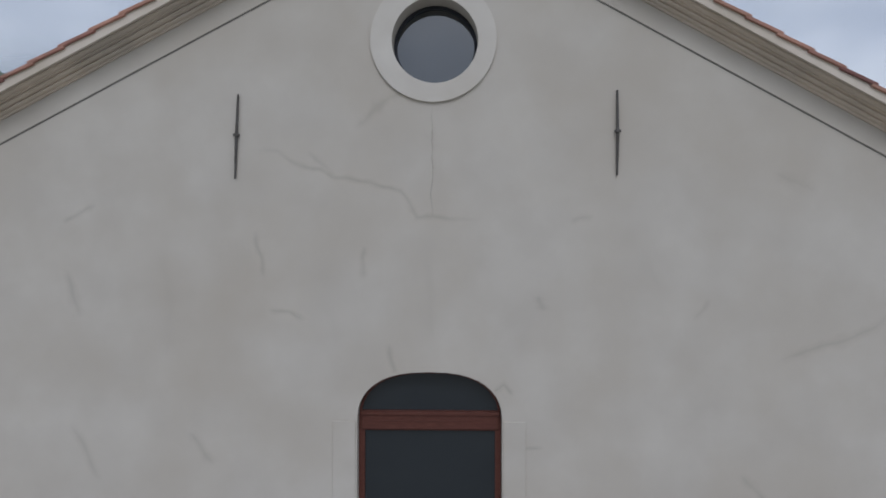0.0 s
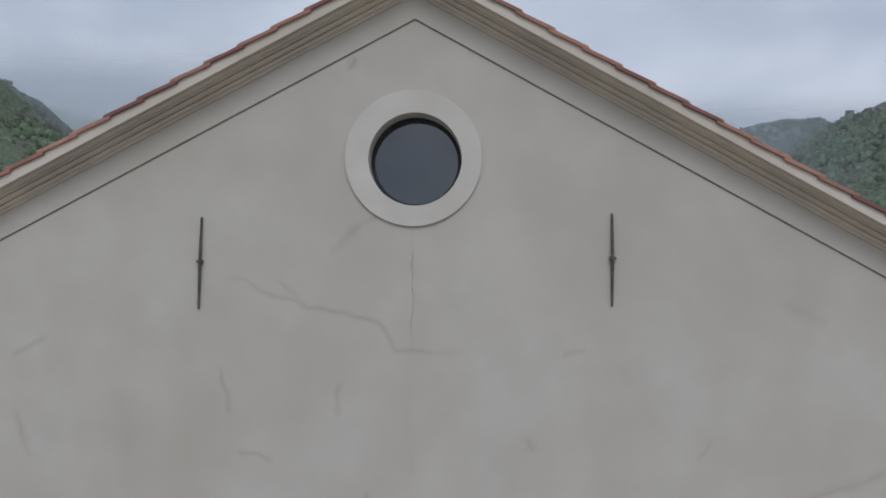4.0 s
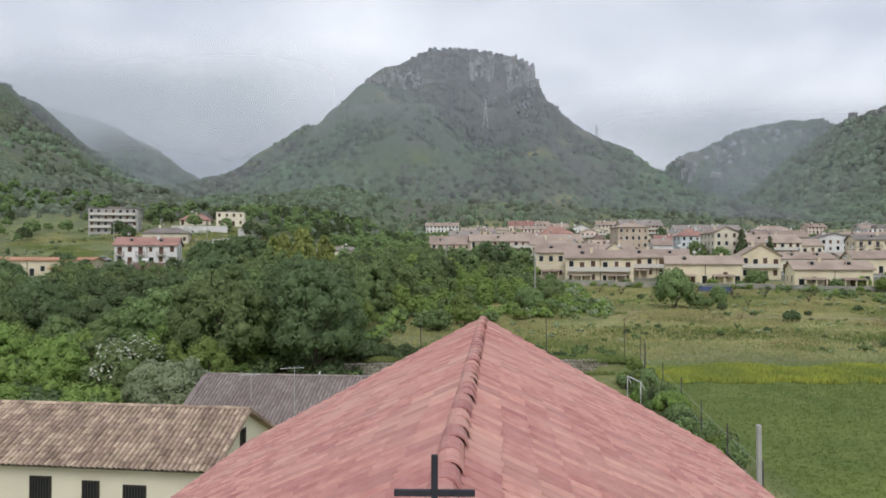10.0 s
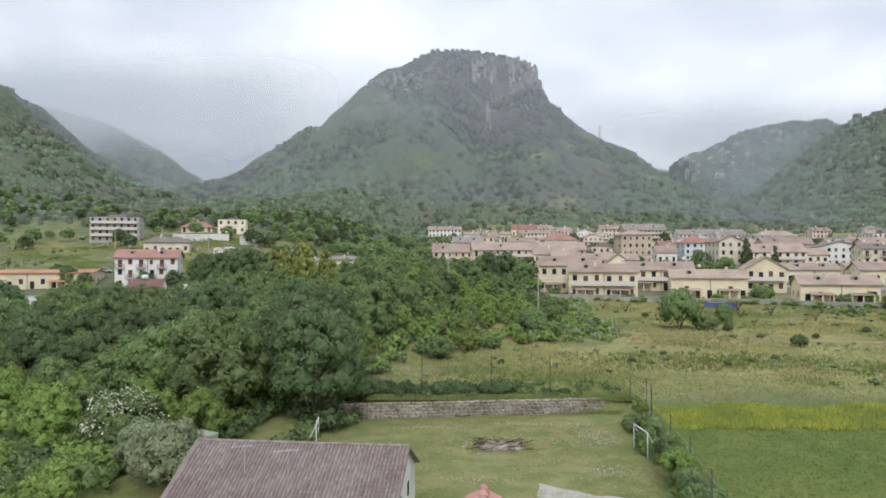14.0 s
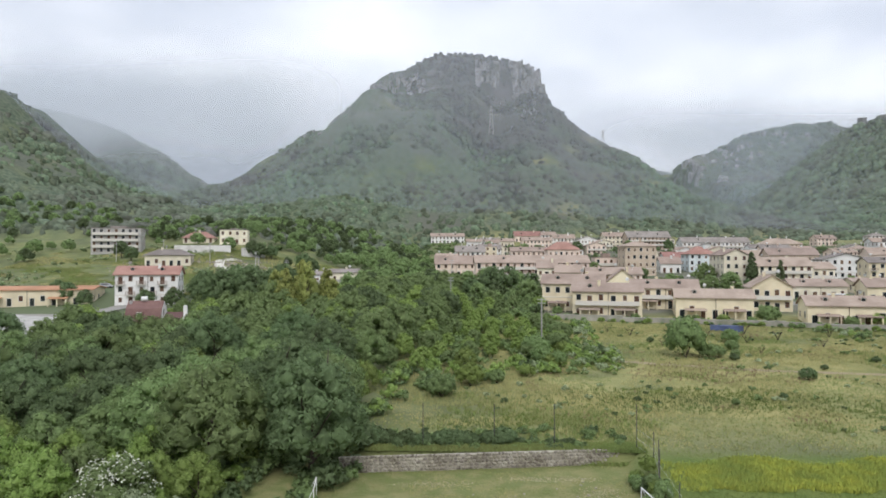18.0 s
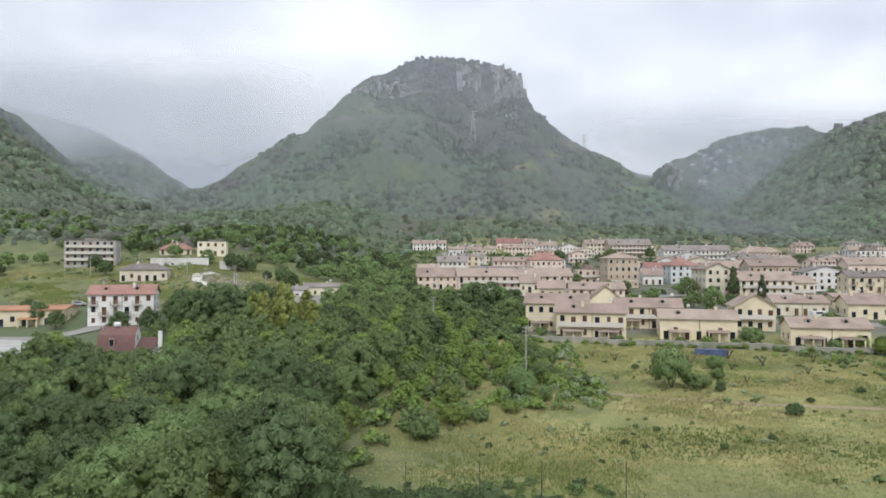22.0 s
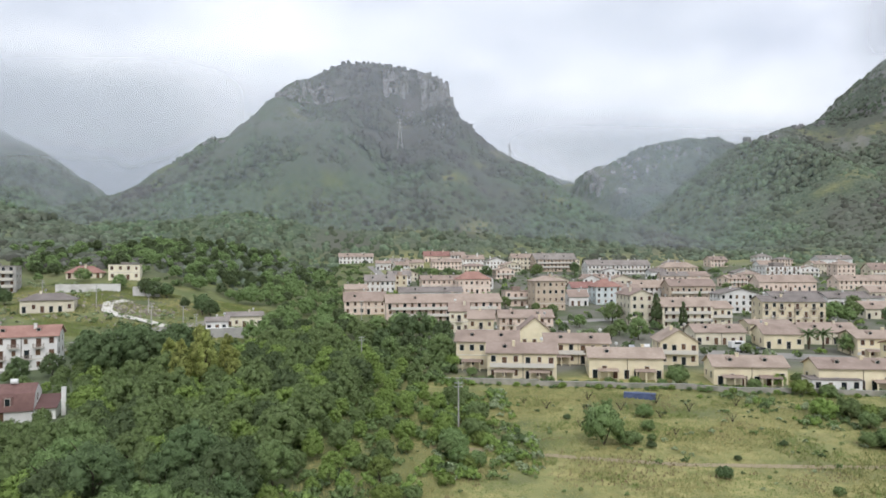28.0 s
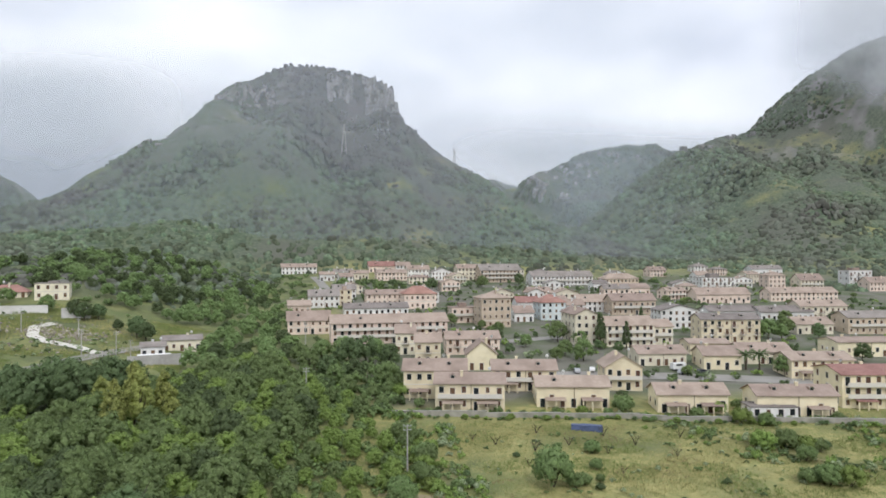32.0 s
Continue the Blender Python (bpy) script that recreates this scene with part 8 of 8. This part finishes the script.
heaped = lambda x, y, r: sum(np.exp(-((x - a) / p) ** 2 - ((y - b) / q) ** 2) for a, b, p, q in ((5.5, 57, 3.2, 1.4), (13, 59, 1.8, 2.2), (12, 49, 2.0, 1.2), (-2, 62, 3.5, 0.8), (9, 63.5, 4, 0.8), (2, 47, 2.5, 0.8))) > r.uniform(0.15, 1.2, len(x))
grass_patch("straw_litter", "pale straw and litter strewn over the yard", STRAW, 26000, (-8, 17, 44, 66), 0.11, 77, heaped)
grass_patch("farm_grass", "rough patchy grass on the farm slope", GRASS, 40000, (-170, -40, 205, 300), 0.4, 74, lambda x, y, r: clumped(x, y, 0.05, 21.0, 0.1))
grass_patch("farm_weeds", "dark weeds on the farm slope", GRASS_GREEN, 60000, (-170, -40, 205, 300), 0.45, 75, lambda x, y, r: clumped(x, y, 0.06, 27.0, 0.1))

# ---- low cloud and painted haze round the mountains ----


def cloud_haze_material(name, low, high, most, scale, x_from=None, x_to=None, fade=None, thin=0.0, tint=(0.74, 0.83, 0.95)):
    """White vapour and tinted haze: denser with height between low and high, broken by soft noise, and gone again above
    fade.
    """
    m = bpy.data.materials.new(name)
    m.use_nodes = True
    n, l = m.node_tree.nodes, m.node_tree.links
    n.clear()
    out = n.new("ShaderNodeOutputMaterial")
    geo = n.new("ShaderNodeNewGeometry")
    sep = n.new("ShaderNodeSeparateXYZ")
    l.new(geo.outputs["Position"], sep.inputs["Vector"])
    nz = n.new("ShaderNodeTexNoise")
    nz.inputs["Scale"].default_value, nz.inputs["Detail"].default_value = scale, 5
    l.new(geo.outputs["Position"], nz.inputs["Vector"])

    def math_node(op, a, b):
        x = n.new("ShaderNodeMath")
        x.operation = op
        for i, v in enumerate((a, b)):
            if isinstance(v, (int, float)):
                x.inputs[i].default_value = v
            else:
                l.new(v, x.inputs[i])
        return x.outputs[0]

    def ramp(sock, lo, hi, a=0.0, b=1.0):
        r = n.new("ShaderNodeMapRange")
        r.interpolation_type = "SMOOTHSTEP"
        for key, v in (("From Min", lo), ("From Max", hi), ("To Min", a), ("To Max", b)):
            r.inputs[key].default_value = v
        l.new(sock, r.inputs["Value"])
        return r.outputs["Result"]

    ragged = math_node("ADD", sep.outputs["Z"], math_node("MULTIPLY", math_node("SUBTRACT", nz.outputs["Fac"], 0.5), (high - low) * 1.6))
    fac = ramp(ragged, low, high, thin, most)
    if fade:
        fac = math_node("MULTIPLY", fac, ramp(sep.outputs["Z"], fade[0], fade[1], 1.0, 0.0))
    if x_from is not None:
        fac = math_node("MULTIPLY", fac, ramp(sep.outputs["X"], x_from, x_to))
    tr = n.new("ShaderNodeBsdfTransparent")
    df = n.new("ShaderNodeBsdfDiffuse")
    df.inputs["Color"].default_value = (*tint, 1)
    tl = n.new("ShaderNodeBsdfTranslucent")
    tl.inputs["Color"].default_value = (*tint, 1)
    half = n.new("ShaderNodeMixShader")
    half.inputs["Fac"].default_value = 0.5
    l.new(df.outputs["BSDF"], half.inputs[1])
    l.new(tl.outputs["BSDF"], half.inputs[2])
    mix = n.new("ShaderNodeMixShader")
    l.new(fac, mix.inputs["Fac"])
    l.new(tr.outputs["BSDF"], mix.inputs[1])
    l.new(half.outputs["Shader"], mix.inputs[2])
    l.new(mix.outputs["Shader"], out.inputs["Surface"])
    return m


def cloud_haze_sheet(label, x0, x1, y, z0, z1, bow, mat):
    """A sheet of cloud vapour or painted haze hanging across the valley, bowed round it."""
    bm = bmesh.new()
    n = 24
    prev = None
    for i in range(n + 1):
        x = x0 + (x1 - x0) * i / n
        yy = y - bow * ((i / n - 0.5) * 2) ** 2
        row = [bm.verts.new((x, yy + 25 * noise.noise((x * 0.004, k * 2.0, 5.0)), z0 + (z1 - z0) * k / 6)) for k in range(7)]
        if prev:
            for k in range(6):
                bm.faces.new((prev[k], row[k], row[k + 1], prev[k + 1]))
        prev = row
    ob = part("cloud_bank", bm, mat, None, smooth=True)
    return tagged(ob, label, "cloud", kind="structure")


cloud_haze_sheet("dark grey cloud behind the western valley", -3200, 300, 1900, 0, 1000, 0, cloud_haze_material("valley_cloud", 40, 90, 0.85, 0.003, 120, -560, fade=(270, 560), thin=0.8, tint=(0.50, 0.54, 0.62)))
cloud_haze_sheet("grey low cloud filling the western valley", -2600, 200, 1250, -20, 900, 120, cloud_haze_material("western_cloud", 180, 290, 0.8, 0.004, -60, -420, fade=(320, 430), thin=0.16, tint=(0.72, 0.76, 0.82)))
cloud_haze_sheet("grey low cloud filling the eastern valley", 100, 2600, 1600, 60, 900, 0, cloud_haze_material("eastern_cloud", 200, 330, 0.7, 0.004, 160, 520, fade=(300, 420), thin=0.3, tint=(0.66, 0.70, 0.77)))
# see-through blue sheet: distance haze painted over the eastern ridge
cloud_haze_sheet("blue tinted sheet painting haze between the mountain and the eastern ridge", 270, 1500, 1000, 0, 700, 0, cloud_haze_material("ridge_haze", 10, 120, 0.22, 0.006, 300, 420, fade=(190, 330), thin=0.16, tint=(0.60, 0.68, 0.78)))
cloud_haze_sheet("cloud hiding the top of the eastern ridge", 500, 1500, 760, 150, 900, 0, cloud_haze_material("ridge_cloud", 225, 350, 0.75, 0.008, 540, 700, fade=(420, 640), tint=(0.66, 0.69, 0.74)))
# bluish sheet that paints aerial haze over the mountain's colours
cloud_haze_sheet("thin bluish sheet painting haze before the mountain", -1300, 1500, 570, 0, 620, 60, cloud_haze_material("thin_mist", 20, 230, 0.27, 0.006, 430, 250, fade=(260, 400), thin=0.13, tint=(0.68, 0.76, 0.88)))
